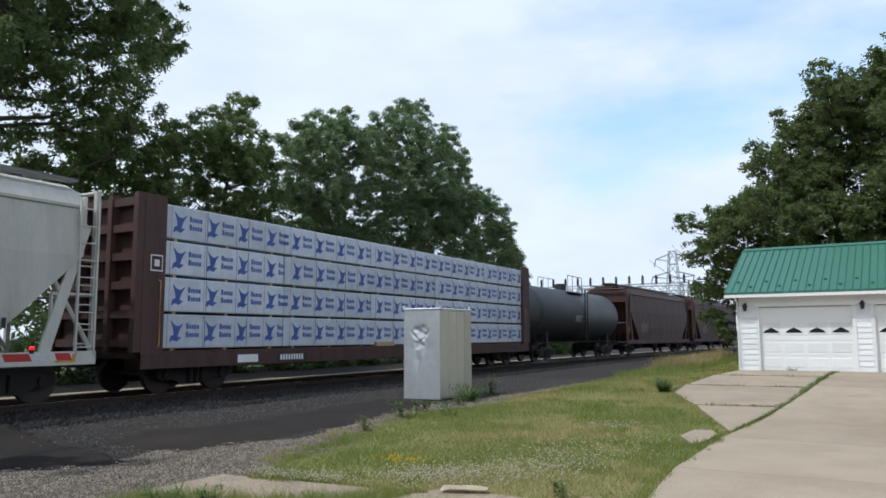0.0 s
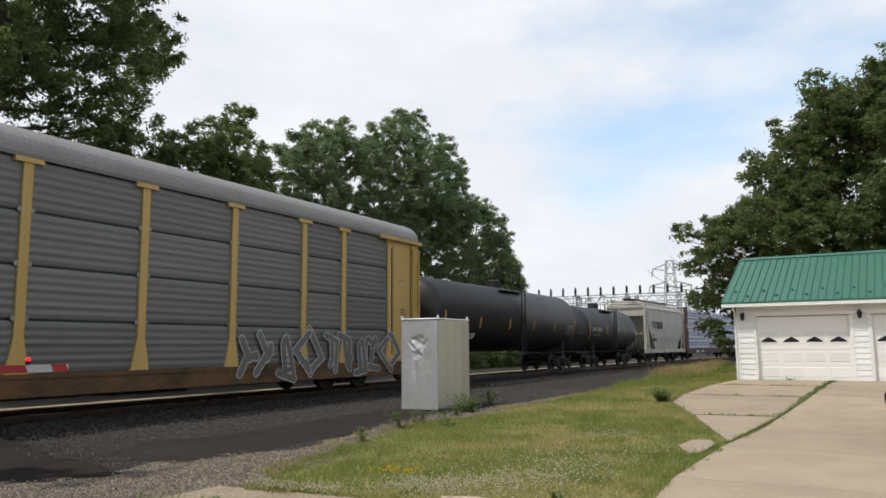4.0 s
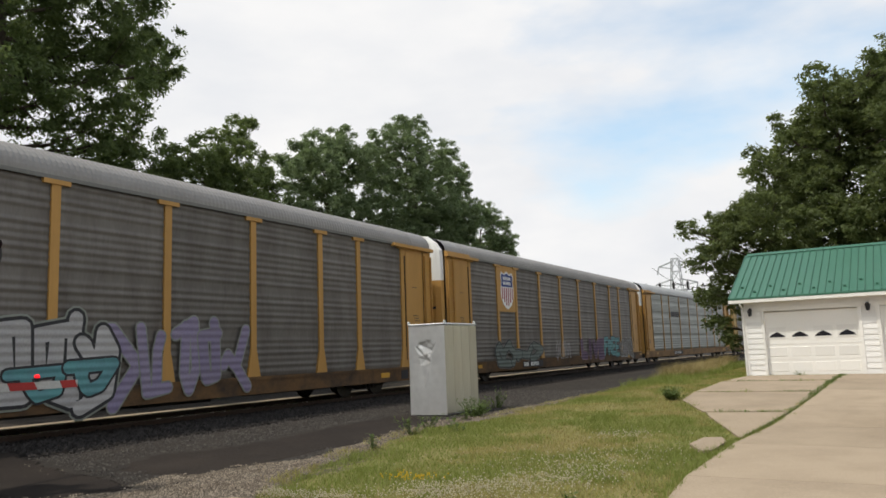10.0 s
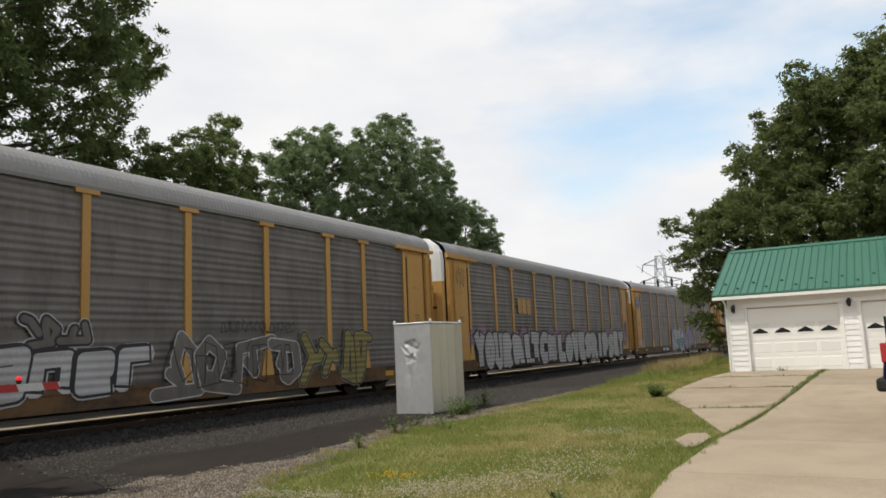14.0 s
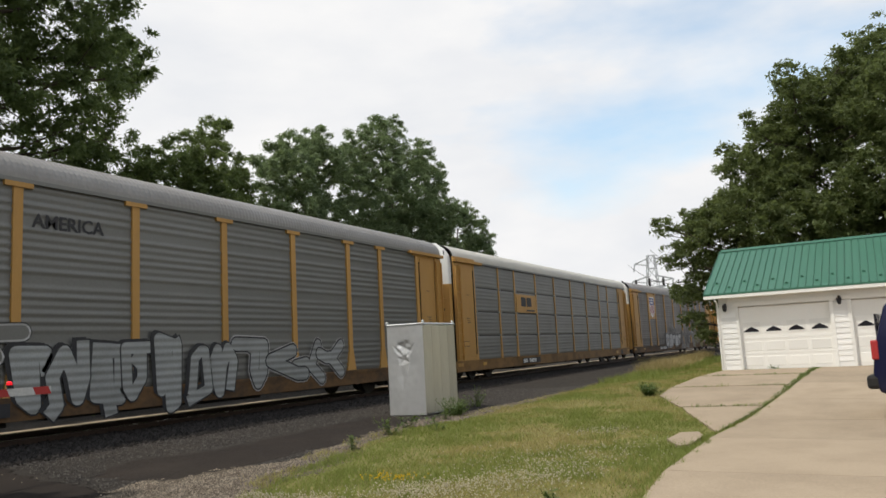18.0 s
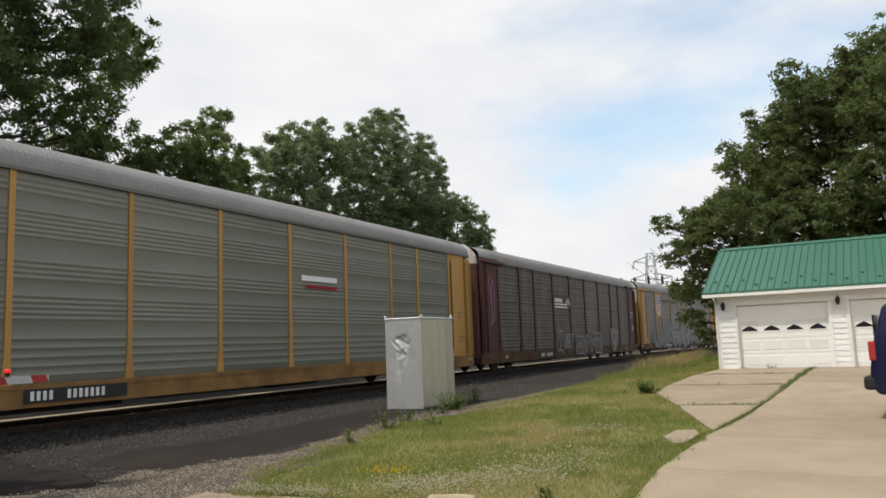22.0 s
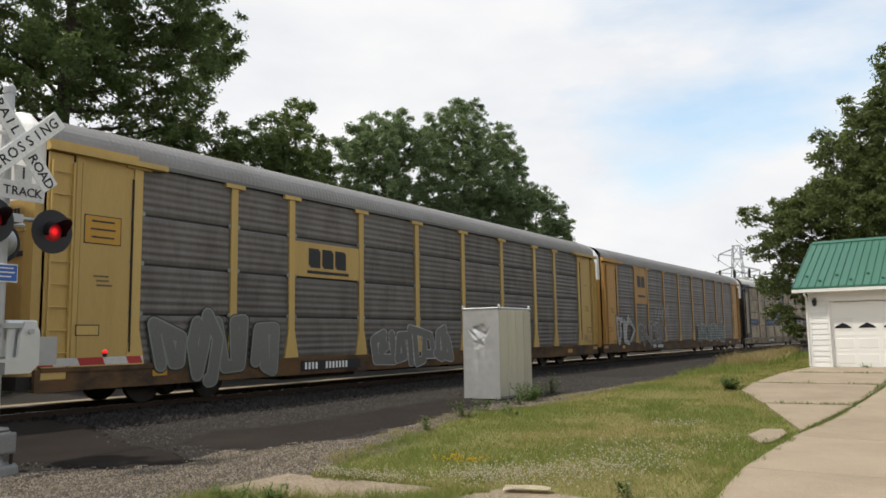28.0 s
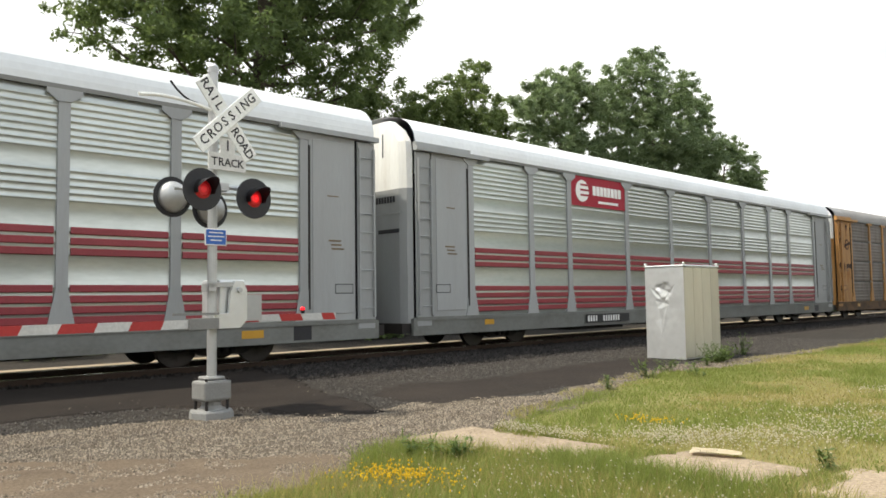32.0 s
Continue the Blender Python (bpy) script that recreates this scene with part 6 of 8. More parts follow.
def frame_mesh():
    bm = bmesh.new()
    for s in (-1, 1):
        y = s * 0.98
        side = [(-1.15, 0.38), (-0.95, 0.30), (-0.7, 0.34), (-0.45, 0.22), (0.45, 0.22), (0.7, 0.34), (0.95, 0.30), (1.15, 0.38), (1.15, 0.62), (0.8, 0.66), (0.45, 0.74), (-0.45, 0.74), (-0.8, 0.66), (-1.15, 0.62)]
        prism(bm, side, y - 0.09, y + 0.09)
        for dx in (-0.885, 0.885):
            rod(bm, (dx, y - 0.14, 0.46), (dx, y + 0.14, 0.46), 0.13, 10)
        for dx in (-0.2, 0.0, 0.2):
            rod(bm, (dx, y - 0.12 * (1 if s < 0 else -1), 0.26), (dx, y - 0.12 * (1 if s < 0 else -1), 0.62), 0.075, 8)
    slab(bm, -0.22, 0.22, -0.95, 0.95, 0.5, 0.72)
    return mesh_of("truck", bm, "steel")


def add_truck(car, x, offset):
    t = part("truck", once("truck", frame_mesh), "steel", car, "dark cast truck frame", at=(x, 0, 0))
    for dx in (-0.885, 0.885):
        w = part("wheelset", once("wheelset", wheelset_mesh), "wheel", t, "worn steel wheelset", at=(dx, 0, R_WHEEL))
        wheelsets.append((w, dx, offset + x + dx))


def add_couplers(car, x0, x1):
    for x, s in ((x0, -1), (x1, 1)):
        part("coupler", once(("coupler", s), lambda: mesh_of("coupler", B((0, 0.55 * s, -0.1, 0.1, 0.72, 0.98), (0.35 * s, 0.62 * s, -0.18, 0.18, 0.68, 1.0)) if s > 0 else
             B((-0.55, 0, -0.1, 0.1, 0.72, 0.98), (-0.62, -0.35, -0.18, 0.18, 0.68, 1.0)), "steel")), "steel", car, at=(x, 0, 0))
        bm = bmesh.new()
        last = None
        for k in range(7):
            q = Vector((s * 0.62 * k / 6, -0.45, 0.75 - 0.28 * math.sin(math.pi * k / 7)))
            ring = [bm.verts.new(q + Vector((0.012 * math.sin(j * 1.0472), 0.025 * math.cos(j * 1.0472), 0.025 * math.sin(j * 1.0472)))) for j in range(6)]
            if last:
                for j in range(6):
                    bm.faces.new((last[j], last[(j + 1) % 6], ring[(j + 1) % 6], ring[j]))
            last = ring
        part("brake_hose", once(("hose", s), lambda: mesh_of("brake_hose", bm, "rubber")), "rubber", car, at=(x, 0, 0))


def start_car(name, label, offset, category="rail car"):
    car = thing(name, label, category, (0, TRACK, 0), group="freight train")
    moving.append((car, offset))
    return car


# bays of a carrier's side, from its rear end
BAYS = [2.64, 1.95, 2.84, 2.84, 2.84, 2.84, 2.84, 1.95, 2.64]
END_W = HALF - sum(BAYS) / 2
POSTS = [-HALF + END_W]
for w_ in BAYS:
    POSTS.append(POSTS[-1] + w_)
Z0, Z1 = 0.85, 5.06


def panel_mesh(w, h, mat, ribs, depth=0.013):
    """A sheet with pressed ribs in groups, its face at y = 0 and its ribs standing out to -y. ribs: how many, or the height of each."""
    bm = bmesh.new()
    rows = [(0.0, 0.012), (0.02, 0.0)]
    if isinstance(ribs, int):
        # soft waves, some stronger than others, with a plain band after each group
        step = (h - 0.05) / ribs
        for i in range(ribs * 6):
            k = i // 6
            size = 0.0 if ribs > 9 and k % 7 == 6 else 0.75 + 0.25 * math.sin(k * 2.4)
            rows.append((0.025 + (i + 0.5) * step / 6, -depth * size * (0.5 - 0.5 * math.cos(2 * math.pi * (i + 0.5) / 6))))
    else:
        for z in ribs:
            e = 0.034 if depth > 0.0135 else 0.05 if depth > 0.0125 else 0.044
            rows += [(z - e, 0.0), (z - e * 0.7, -depth * 0.35), (z - e * 0.3, -depth * 0.93), (z, -depth), (z + e * 0.3, -depth * 0.93), (z + e * 0.7, -depth * 0.35), (z + e, 0.0)]
    rows += [(h - 0.02, 0.0), (h, 0.012)]
    prev = None
    for z, y in rows:
        pair = (bm.verts.new((0, y, z)), bm.verts.new((w, y, z)))
        if prev:
            bm.faces.new((prev[0], prev[1], pair[1], pair[0]))
        prev = pair
    return mesh_of("panel", bm, mat, smooth=True)


def post_mesh(mat, flare, h=Z1 - Z0):
    bm = bmesh.new()
    if not flare:
        # a narrow post flush with the sheets, a little wider at its foot
        prism(bm, [(-0.12, 0.0), (0.12, 0.0), (0.065, 0.55), (0.065, h), (-0.065, h), (-0.065, 0.55)], -0.035, 0.0)
        return mesh_of("post", bm, mat)
    prism(bm, [(-0.10, 0.7), (0.10, 0.7), (0.10, h), (-0.10, h)], -0.055, 0.0)
    prism(bm, [(-flare, 0.0), (flare, 0.0), (flare * 0.9, 0.12), (0.10, 0.7), (-0.10, 0.7), (-flare * 0.9, 0.12)], -0.06, 0.0)
    if mat == "rackgrey":
        prism(bm, [(-0.11, h - 0.25), (0.11, h - 0.25), (0.30, h - 0.11), (0.30, h - 0.03), (-0.30, h - 0.03), (-0.30, h - 0.11)], -0.075, 0.0)
    else:
        prism(bm, [(-0.30, h - 0.13), (0.30, h - 0.13), (0.30, h - 0.03), (-0.30, h - 0.03)], -0.085, 0.0)
    return mesh_of("post", bm, mat)


ROOF = [(-1.53, 5.04), (-1.52, 5.26), (-1.42, 5.48), (-1.14, 5.69), (-0.62, 5.82), (0.0, 5.86)]
ROOF = ROOF + [(-y, z) for y, z in ROOF[-2::-1]]
# corners cut once more, so that the camber runs smoothly
ROOF = [ROOF[0]] + [(p[0] + (q[0] - p[0]) * u, p[1] + (q[1] - p[1]) * u) for p, q in zip(ROOF, ROOF[1:]) for u in (0.25, 0.75)] + [ROOF[-1]]


def roof_mesh(mat, ribbed=True):
    """A cambered roof sheet with cross corrugations, plain at both ends."""
    bm = bmesh.new()
    xs = [-HALF, -HALF + 1.2]
    x = -HALF + 1.25
    while x < HALF - 1.25:
        xs.append(x)
        x += 0.065
    xs += [HALF - 1.2, HALF]
    prev = None
    for i, x in enumerate(xs):
        out = 0.016 if (ribbed and 1 < i < len(xs) - 2 and i % 2) else 0.0
        ring = [bm.verts.new((x, y * (1 + out * 0.3), z + out)) for y, z in ROOF]
        if prev:
            for a in range(len(ROOF) - 1):
                bm.faces.new((prev[a], ring[a], ring[a + 1], prev[a + 1]))
        prev = ring
    return mesh_of("roof", bm, mat)


def end_mesh(mat, z0, z1, s, bulge=0.24):
    """An end door: a shallow rounded shell."""
    bm = bmesh.new()
    prof = [(-1.42, 0.0), (-1.36, bulge * 0.6), (-1.15, bulge * 0.9), (0.0, bulge), (1.15, bulge * 0.9), (1.36, bulge * 0.6), (1.42, 0.0)]
    prev = None
    for z in [z0 + (z1 - z0) * i / 6 for i in range(7)]:
        k = 1.0
        if z > 5.0:
            k = max(0.5, 1 - ((z - 5.0) / 0.86) ** 2.2 * 0.5)
        ring = [bm.verts.new((s * b, y * k, z)) for y, b in prof]
        if prev:
            for a in range(len(prof) - 1):
                bm.faces.new((prev[a], ring[a], ring[a + 1], prev[a + 1]) if s < 0 else (prev[a + 1], ring[a + 1], ring[a], prev[a]))
        prev = ring
    bm.faces.new(prev if s > 0 else prev[::-1])
    return mesh_of("end_door", bm, mat)


def ladder_mesh(mat, h, w=0.42, rungs=9):
    bm = bmesh.new()
    for x in (0, w):
        slab(bm, x - 0.02, x + 0.02, -0.03, 0.03, 0, h)
    for i in range(rungs):
        rod(bm, (0, -0.01, h * (i + 0.5) / rungs), (w, -0.01, h * (i + 0.5) / rungs), 0.014, 5)
    return mesh_of("ladder", bm, mat)


def mark(car, x, z, w, h, mat, name="marking", label="", y=-1.535):
    return part(name, once(("mark", round(w, 3), round(h, 3), mat), lambda: mesh_of("marking", B((-w / 2, w / 2, -0.003, 0.003, -h / 2, h / 2)), mat)), mat, car, label, at=(x, y, z))


def mark_row(car, x, z, size, count, mat="white", y=-1.535, gap=()):
    """A reporting mark as plain bars of its size."""
    for i in range(count):
        if i not in gap:
            mark(car, x + i * size * 0.75, z, size * 0.42, size, mat, "reporting_mark", y=y)


def shield(car, x, z, s, y):
    """A shield emblem: blue chief, red and white pales, white rim."""
    def outline(k, top=True):
        pts = [(-0.40, 0.50), (-0.2, 0.44), (0, 0.52), (0.2, 0.44), (0.40, 0.50), (0.5, 0.38), (0.45, 0.22), (0.5, 0.0), (0.48, -0.25), (0.3, -0.46), (0, -0.58), (-0.3, -0.46), (-0.48, -0.25), (-0.5, 0.0), (-0.45, 0.22), (-0.5, 0.38)]
        return [(a * k * s, b * k * s * 1.15) for a, b in pts]
    rim = part("emblem", prism(bmesh.new(), outline(1.0), -0.004, 0.0), "white", car, "shield emblem in blue, red and white", at=(x, y, z))
    part("emblem_chief", prism(bmesh.new(), [(-0.44 * s, 0.08 * s), (0.44 * s, 0.08 * s), (0.42 * s, 0.26 * s), (0.45 * s, 0.42 * s), (0.37 * s, 0.52 * s), (0.19 * s, 0.46 * s), (0, 0.54 * s), (-0.19 * s, 0.46 * s), (-0.37 * s, 0.52 * s), (-0.45 * s, 0.42 * s), (-0.42 * s, 0.26 * s)], -0.009, -0.005), "logoblue", rim)
    for i in range(6):
        a = (-0.42 + i * 0.155) * s
        low = (-0.58 + abs(i - 2.5) * 0.10) * s
        part("emblem_pale", B((a, a + 0.075 * s, -0.009, -0.005, low, 0.05 * s)), "logored", rim)
    for r, n in ((0.36, 5), (0.20, 6)):
        for i in range(n):
            part("emblem_bar", B(((-0.30 + i * 0.6 / n) * s, (-0.30 + (i + 0.7) * 0.6 / n) * s, -0.012, -0.0095, (r - 0.05) * s, (r + 0.05) * s)), "white", rim)


def initials(car, x, z, w, h, y, mat, n=3):
    """A road's initials, drawn as plain blocks with cut corners, not letters."""
    g = w / n
    k = min(g, h) * 0.16
    for i in range(n):
        p, q = x - w / 2 + i * g, x - w / 2 + (i + 0.86) * g
        pts = [(p + k, z - h / 2), (q, z - h / 2), (q, z + h / 2 - k), (q - k, z + h / 2), (p, z + h / 2), (p, z - h / 2 + k)]
        part("emblem_bar", prism(bmesh.new(), pts, -0.004, 0.0), mat, car, at=(0, y, 0))


def stroke(bm, pts, w, y):
    """A flat ribbon along a line in the plane of a wall."""
    for (x0, z0), (x1, z1) in zip(pts, pts[1:]):
        d = Vector((x1 - x0, z1 - z0))
        if d.length < 1e-4:
            continue
        n = Vector((-d.y, d.x)).normalized() * w / 2
        e = d.normalized() * w * 0.3
        q = [(x0 - e.x + n.x, z0 - e.y + n.y), (x0 - e.x - n.x, z0 - e.y - n.y), (x1 + e.x - n.x, z1 + e.y - n.y), (x1 + e.x + n.x, z1 + e.y + n.y)]
        bm.faces.new([bm.verts.new((a, y, b)) for a, b in q])


RING = [(0.5 + 0.5 * math.cos(k * math.pi / 6), 0.5 + 0.5 * math.sin(k * math.pi / 6)) for k in range(13)]
GLYPH = {
    "L": [[(0, 1), (0, 0), (1, 0)]], "O": [RING], "V": [[(0, 1), (0.5, 0), (1, 1)]], "I": [[(0.5, 0), (0.5, 1)]], "U": [[(0, 1), (0, 0.2), (0.5, 0), (1, 0.2), (1, 1)]],
    "E": [[(1, 1), (0, 1), (0, 0), (1, 0)], [(0, 0.5), (0.8, 0.5)]], "S": [[(1, 0.9), (0.5, 1), (0, 0.76), (0.5, 0.5), (1, 0.25), (0.5, 0), (0, 0.1)]],
    "R": [[(0, 0), (0, 1), (0.7, 1), (1, 0.76), (0.7, 0.5), (0.1, 0.5)], [(0.5, 0.5), (1, 0)]], "P": [[(0, 0), (0, 1), (0.7, 1), (1, 0.75), (0.7, 0.45), (0.1, 0.45)]],
    "T": [[(0, 1), (1, 1)], [(0.5, 1), (0.5, 0)]], "Y": [[(0, 1), (0.5, 0.45), (1, 1)], [(0.5, 0.45), (0.5, 0)]], "B": [[(0, 0), (0, 1), (0.8, 0.95), (0.8, 0.55), (0.1, 0.5), (1, 0.45), (1, 0.05), (0, 0)]],
    "C": [[(0.95, 0.95), (0.45, 1), (0.05, 0.8), (0, 0.35), (0.35, 0), (0.95, 0.04)]], "H": [[(0, 0), (0, 1)], [(1, 0), (1, 1)], [(0, 0.5), (1, 0.5)]], "F": [[(1, 1), (0, 1), (0, 0)], [(0, 0.55), (0.8, 0.55)]],
    "D": [[(0, 0), (0, 1), (0.7, 0.9), (1, 0.5), (0.7, 0.1), (0, 0)]], "a": [[(0.1, 0.85), (0.9, 0.85), (0.9, 0), (0.1, 0), (0.1, 0.42), (0.8, 0.42)]],
    "n": [[(0.05, 0), (0.05, 0.85), (0.95, 0.85), (0.95, 0)]], "e": [[(0.1, 0.45), (0.9, 0.45), (0.9, 0.85), (0.1, 0.85), (0.1, 0), (0.9, 0)]], "r": [[(0.15, 0), (0.15, 0.8), (0.9, 0.8)]],
}


def fat_stroke(bm, lines, w, y, flat=False):
    """Round-ended broad strokes, each piece a hair before the last."""
    for pts in lines:
        for k, (x1, z1) in enumerate(pts):
            y -= 0.0001
            if not (flat and k in (0, len(pts) - 1) and pts[0] != pts[-1]):
                bm.faces.new([bm.verts.new((x1 + w / 2 * math.cos(j * math.pi / 5), y, z1 + w / 2 * math.sin(j * math.pi / 5))) for j in range(10)])
            if k:
                x0, z0 = pts[k - 1]
                d = Vector((x1 - x0, z1 - z0))
                if d.length > 1e-4:
                    n = Vector((-d.y, d.x)).normalized() * w / 2
                    y -= 0.0001
                    if flat:
                        e = d.normalized() * flat
                        x0, z0 = (x0 - e.x, z0 - e.y) if k == 1 else (x0, z0)
                        x1, z1 = (x1 + e.x, z1 + e.y) if k == len(pts) - 1 else (x1, z1)
                    bm.faces.new([bm.verts.new((p, y, q)) for p, q in ((x0 + n.x, z0 + n.y), (x0 - n.x, z0 - n.y), (x1 - n.x, z1 - n.y), (x1 + n.x, z1 + n.y))])


def odd_glyph(rng, sharp):
    """A sprayed shape that spells nothing: strokes turned about, with a flying end."""
    lines = [[(q, p) for p, q in ln] for ln in GLYPH[rng.choice("SRBPaeS" if not sharp else "FYRPV")]]
    fx, fz = rng.choice((-1, 1)), rng.choice((-1, 1))
    out = [[(0.5 + fx * (p - 0.5) + rng.uniform(-0.17, 0.17), 0.5 + fz * (q - 0.5) + rng.uniform(-0.15, 0.15)) for p, q in ln] for ln in lines]
    p, q = out[-1][-1]
    out[-1].append((p + rng.uniform(-0.35, 0.35), min(1.12, max(-0.12, q + rng.uniform(-0.3, 0.3)))))
    return out


def piece(car, words, x0, x1, z0, z1, fill, line, seed=1, fat=0.42, rim=0.075, y=-1.558, sharp=False, halo="", lean=0.0, block=False, crowd=0.32):
    """Sprayed outlined letters side by side; words is a text, or the number of shapes that cannot be read."""
    rng = random.Random(seed)
    glyphs = [GLYPH[ch] for ch in words] if isinstance(words, str) else [odd_glyph(rng, sharp) for _ in range(words)]
    g = (x1 - x0) / len(glyphs)
    for i, lines in enumerate(glyphs):
        w = min(g, z1 - z0) * fat * rng.uniform(0.9, 1.1) * (1 if isinstance(words, str) else 0.75)
        k = crowd
        gx, wx = x0 + i * g + w * k + rim * 0.2, g - w * k * 2 - rim * 0.4
        lo, hi = z0 + w / 2 + rng.uniform(-0.08, 0.08), z1 - w / 2 + rng.uniform(-0.1, 0.1)
        tilt = rng.uniform(-0.10, 0.10) + lean
        put = [[(gx + a * wx + (b - 0.5) * tilt * (hi - lo), lo + b * (hi - lo) + (a - 0.5) * tilt * 0.4) for a, b in ln] for ln in lines]
        yy = y - 0.004 * (i % 2)
        bm = bmesh.new()
        fat_stroke(bm, put, w, yy - 0.003, block and w * 0.3)
        ob = tagged(part("graffiti", bm, fill, car, "sprayed graffiti letter"), kind="stuff")
        bm = bmesh.new()
        fat_stroke(bm, put, w + rim * 2, yy, block and w * 0.3 + rim)
        if block:
            fat_stroke(bm, [[(p - 0.09, q + 0.05) for p, q in ln] for ln in put], w + rim, yy + 0.001, w * 0.3 + rim * 0.5)
        tagged(part("graffiti_outline", bm, line, ob), kind="stuff")
        if halo:
            bm = bmesh.new()
            fat_stroke(bm, put, w + rim * 3.2, y + 0.002)
            tagged(part("graffiti_outline", bm, halo, ob), kind="stuff")


def scribble(car, x0, x1, z0, z1, mat, seed, count, w=0.035, y=-1.558):
    """Thin hand-drawn tag strokes that cannot be read, one part a sign."""
    rng = random.Random(seed)
    g = (x1 - x0) / count
    for i in range(count):
        bm = bmesh.new()
        fat_stroke(bm, [[(x0 + (i + 0.05 + p * 0.85) * g, z0 + q * (z1 - z0)) for p, q in ln] for ln in odd_glyph(rng, False)], w, y)
        tagged(part("graffiti", bm, mat, car, "thin sprayed tag"), kind="stuff")


def rust_patch(car, x, z, w, h, seed, mat="rust", y=-1.547):
    """A dark rust blotch with runs below it."""
    rng = random.Random(seed)
    top = [(x - w / 2 + w * k / 9, z + h / 2 * rng.uniform(0.3, 1.0)) for k in range(10)]
    low = [(x + w / 2 - w * k / 9, z - h / 2 * rng.choice((0.3, 0.5, 0.8, 1.5))) for k in range(10)]
    part("rust_patch", prism(bmesh.new(), top + low, y - 0.002, y), mat, car, "dark rust blotch")


def post_places(bays):
    """Where the posts stand along a carrier with these bays."""
    return [-HALF + END_W + sum(bays[:k]) for k in range(len(bays) + 1)]


def carrier(index, label, paint="yellow", sheet_mat="galv_dark", roof="roof_grey", seams=4, ribs=None, cap="endwhite", posts=None, end_paint=None, sill=None, cap_z=4.05, tall=1.0, depth=0.022, door=None, slack=0.0, slim=False, plain_roof=False, bays=BAYS):
    """A covered auto carrier: sill, posts, ribbed side panels, cambered roof and end doors."""
    off = -(index - 3) * PITCH + PITCH / 2 + slack
    car = start_car("auto_carrier", label, off)
    at_x = post_places(bays)
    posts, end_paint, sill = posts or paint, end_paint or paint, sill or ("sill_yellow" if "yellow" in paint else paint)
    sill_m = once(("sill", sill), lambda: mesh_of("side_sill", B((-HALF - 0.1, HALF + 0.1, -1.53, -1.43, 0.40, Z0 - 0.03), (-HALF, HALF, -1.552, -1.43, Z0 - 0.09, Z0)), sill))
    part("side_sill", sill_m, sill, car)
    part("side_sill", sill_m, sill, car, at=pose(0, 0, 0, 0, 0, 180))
    part("underframe", once("underframe", lambda: mesh_of("underframe", B((-HALF, HALF, -1.42, 1.42, 0.72, 0.82), (-HALF, HALF, -0.35, 0.35, 0.42, 0.72), (-7.0, -4.2, -1.2, 0.9, 0.28, 0.72), (1.0, 3.2, -1.1, 0.9, 0.30, 0.72), (-3.4, 0.2, -1.3, -1.0, 0.34, 0.72), (4.2, 7.2, -1.3, -1.0, 0.36, 0.72)), "steel")), "steel", car)
    part("roof", once(("roof", roof, plain_roof), lambda: roof_mesh(roof, not plain_roof)), roof, car, "corrugated metal roof", at=Matrix.Translation((0, 0, 5.04 * (1 - tall))) @ Matrix.Diagonal((1, 1, tall, 1)))
    part("top_rail", once(("rail", roof), lambda: mesh_of("top_rail", B((-HALF, HALF, -1.56, -1.48, Z1 - 0.03, Z1 + 0.05)), "galv_mid")), "galv_mid", car)
    # black sheets inside the sides stand in for shade in the panel gaps
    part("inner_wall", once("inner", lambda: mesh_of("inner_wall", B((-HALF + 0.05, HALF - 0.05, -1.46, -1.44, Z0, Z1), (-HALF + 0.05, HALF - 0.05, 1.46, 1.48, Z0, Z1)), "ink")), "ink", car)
    nrib = ribs or (6 if seams > 1 else 25)
    h = (Z1 - Z0) / seams
    for b, w in enumerate(bays):
        for r in range(seams):
            me = once(("panel", w, seams, sheet_mat, str(nrib), depth), lambda: panel_mesh(w - 0.04, h - (0.045 if seams > 1 else 0.0), sheet_mat, nrib, depth))
            part("panel", me, sheet_mat, car, at=(at_x[b] + 0.02, -1.485, Z0 + r * h))
    if seams > 1:
        clip = once("clip", lambda: mesh_of("clip", lathe(bmesh.new(), [(-0.03, 0.055), (0.0, 0.055)], 8, "y"), "galv_light"))
        for x in at_x:
            for r in range(1, seams):
                for dx in (-0.13, 0.13):
                    part("clip", clip, "galv_light", car, at=(x + dx, -1.50, Z0 + r * h))
    for x in at_x:
        part("post", once(("post", posts, slim), lambda: post_mesh(posts, 0.0 if slim else 0.24)), posts, car, at=(x, -1.485, Z0))
    for s in (-1, 1):
        xa, xb = (-HALF, POSTS[0] - 0.1) if s < 0 else (POSTS[-1] + 0.1, HALF)
        inner, outer = (xb, xa + 0.56) if s < 0 else (xa, xb - 0.56)
        lo, hi = min(inner, outer), max(inner, outer)
        part("end_panel", once(("endp", end_paint, s), lambda: mesh_of("end_panel", bevelled(lo, hi, -1.525, -1.46, Z0 - 0.02, Z1 - 0.02, 0.02, 1), end_paint)), end_paint, car)
        part("end_leaf", once(("leaf", end_paint, s), lambda: mesh_of("end_leaf", bevelled(lo + 0.12, hi - 0.1, -1.54, -1.525, 1.0, 4.86, 0.006, 1), end_paint)), end_paint, car)
        lo2, hi2 = (-HALF, -HALF + 0.5) if s < 0 else (HALF - 0.5, HALF)
        part("ladder_plate", once(("lplate", end_paint, s), lambda: mesh_of("ladder_plate", bevelled(lo2, hi2, -1.54, -1.49, 0.62, Z1 - 0.1, 0.015, 1), end_paint)), end_paint, car)
        part("far_end_panel", once(("endf", end_paint, s), lambda: mesh_of("far_end_panel", B((xa, xb, 1.46, 1.52, Z0 - 0.3, Z1 - 0.02)), end_paint)), end_paint, car)
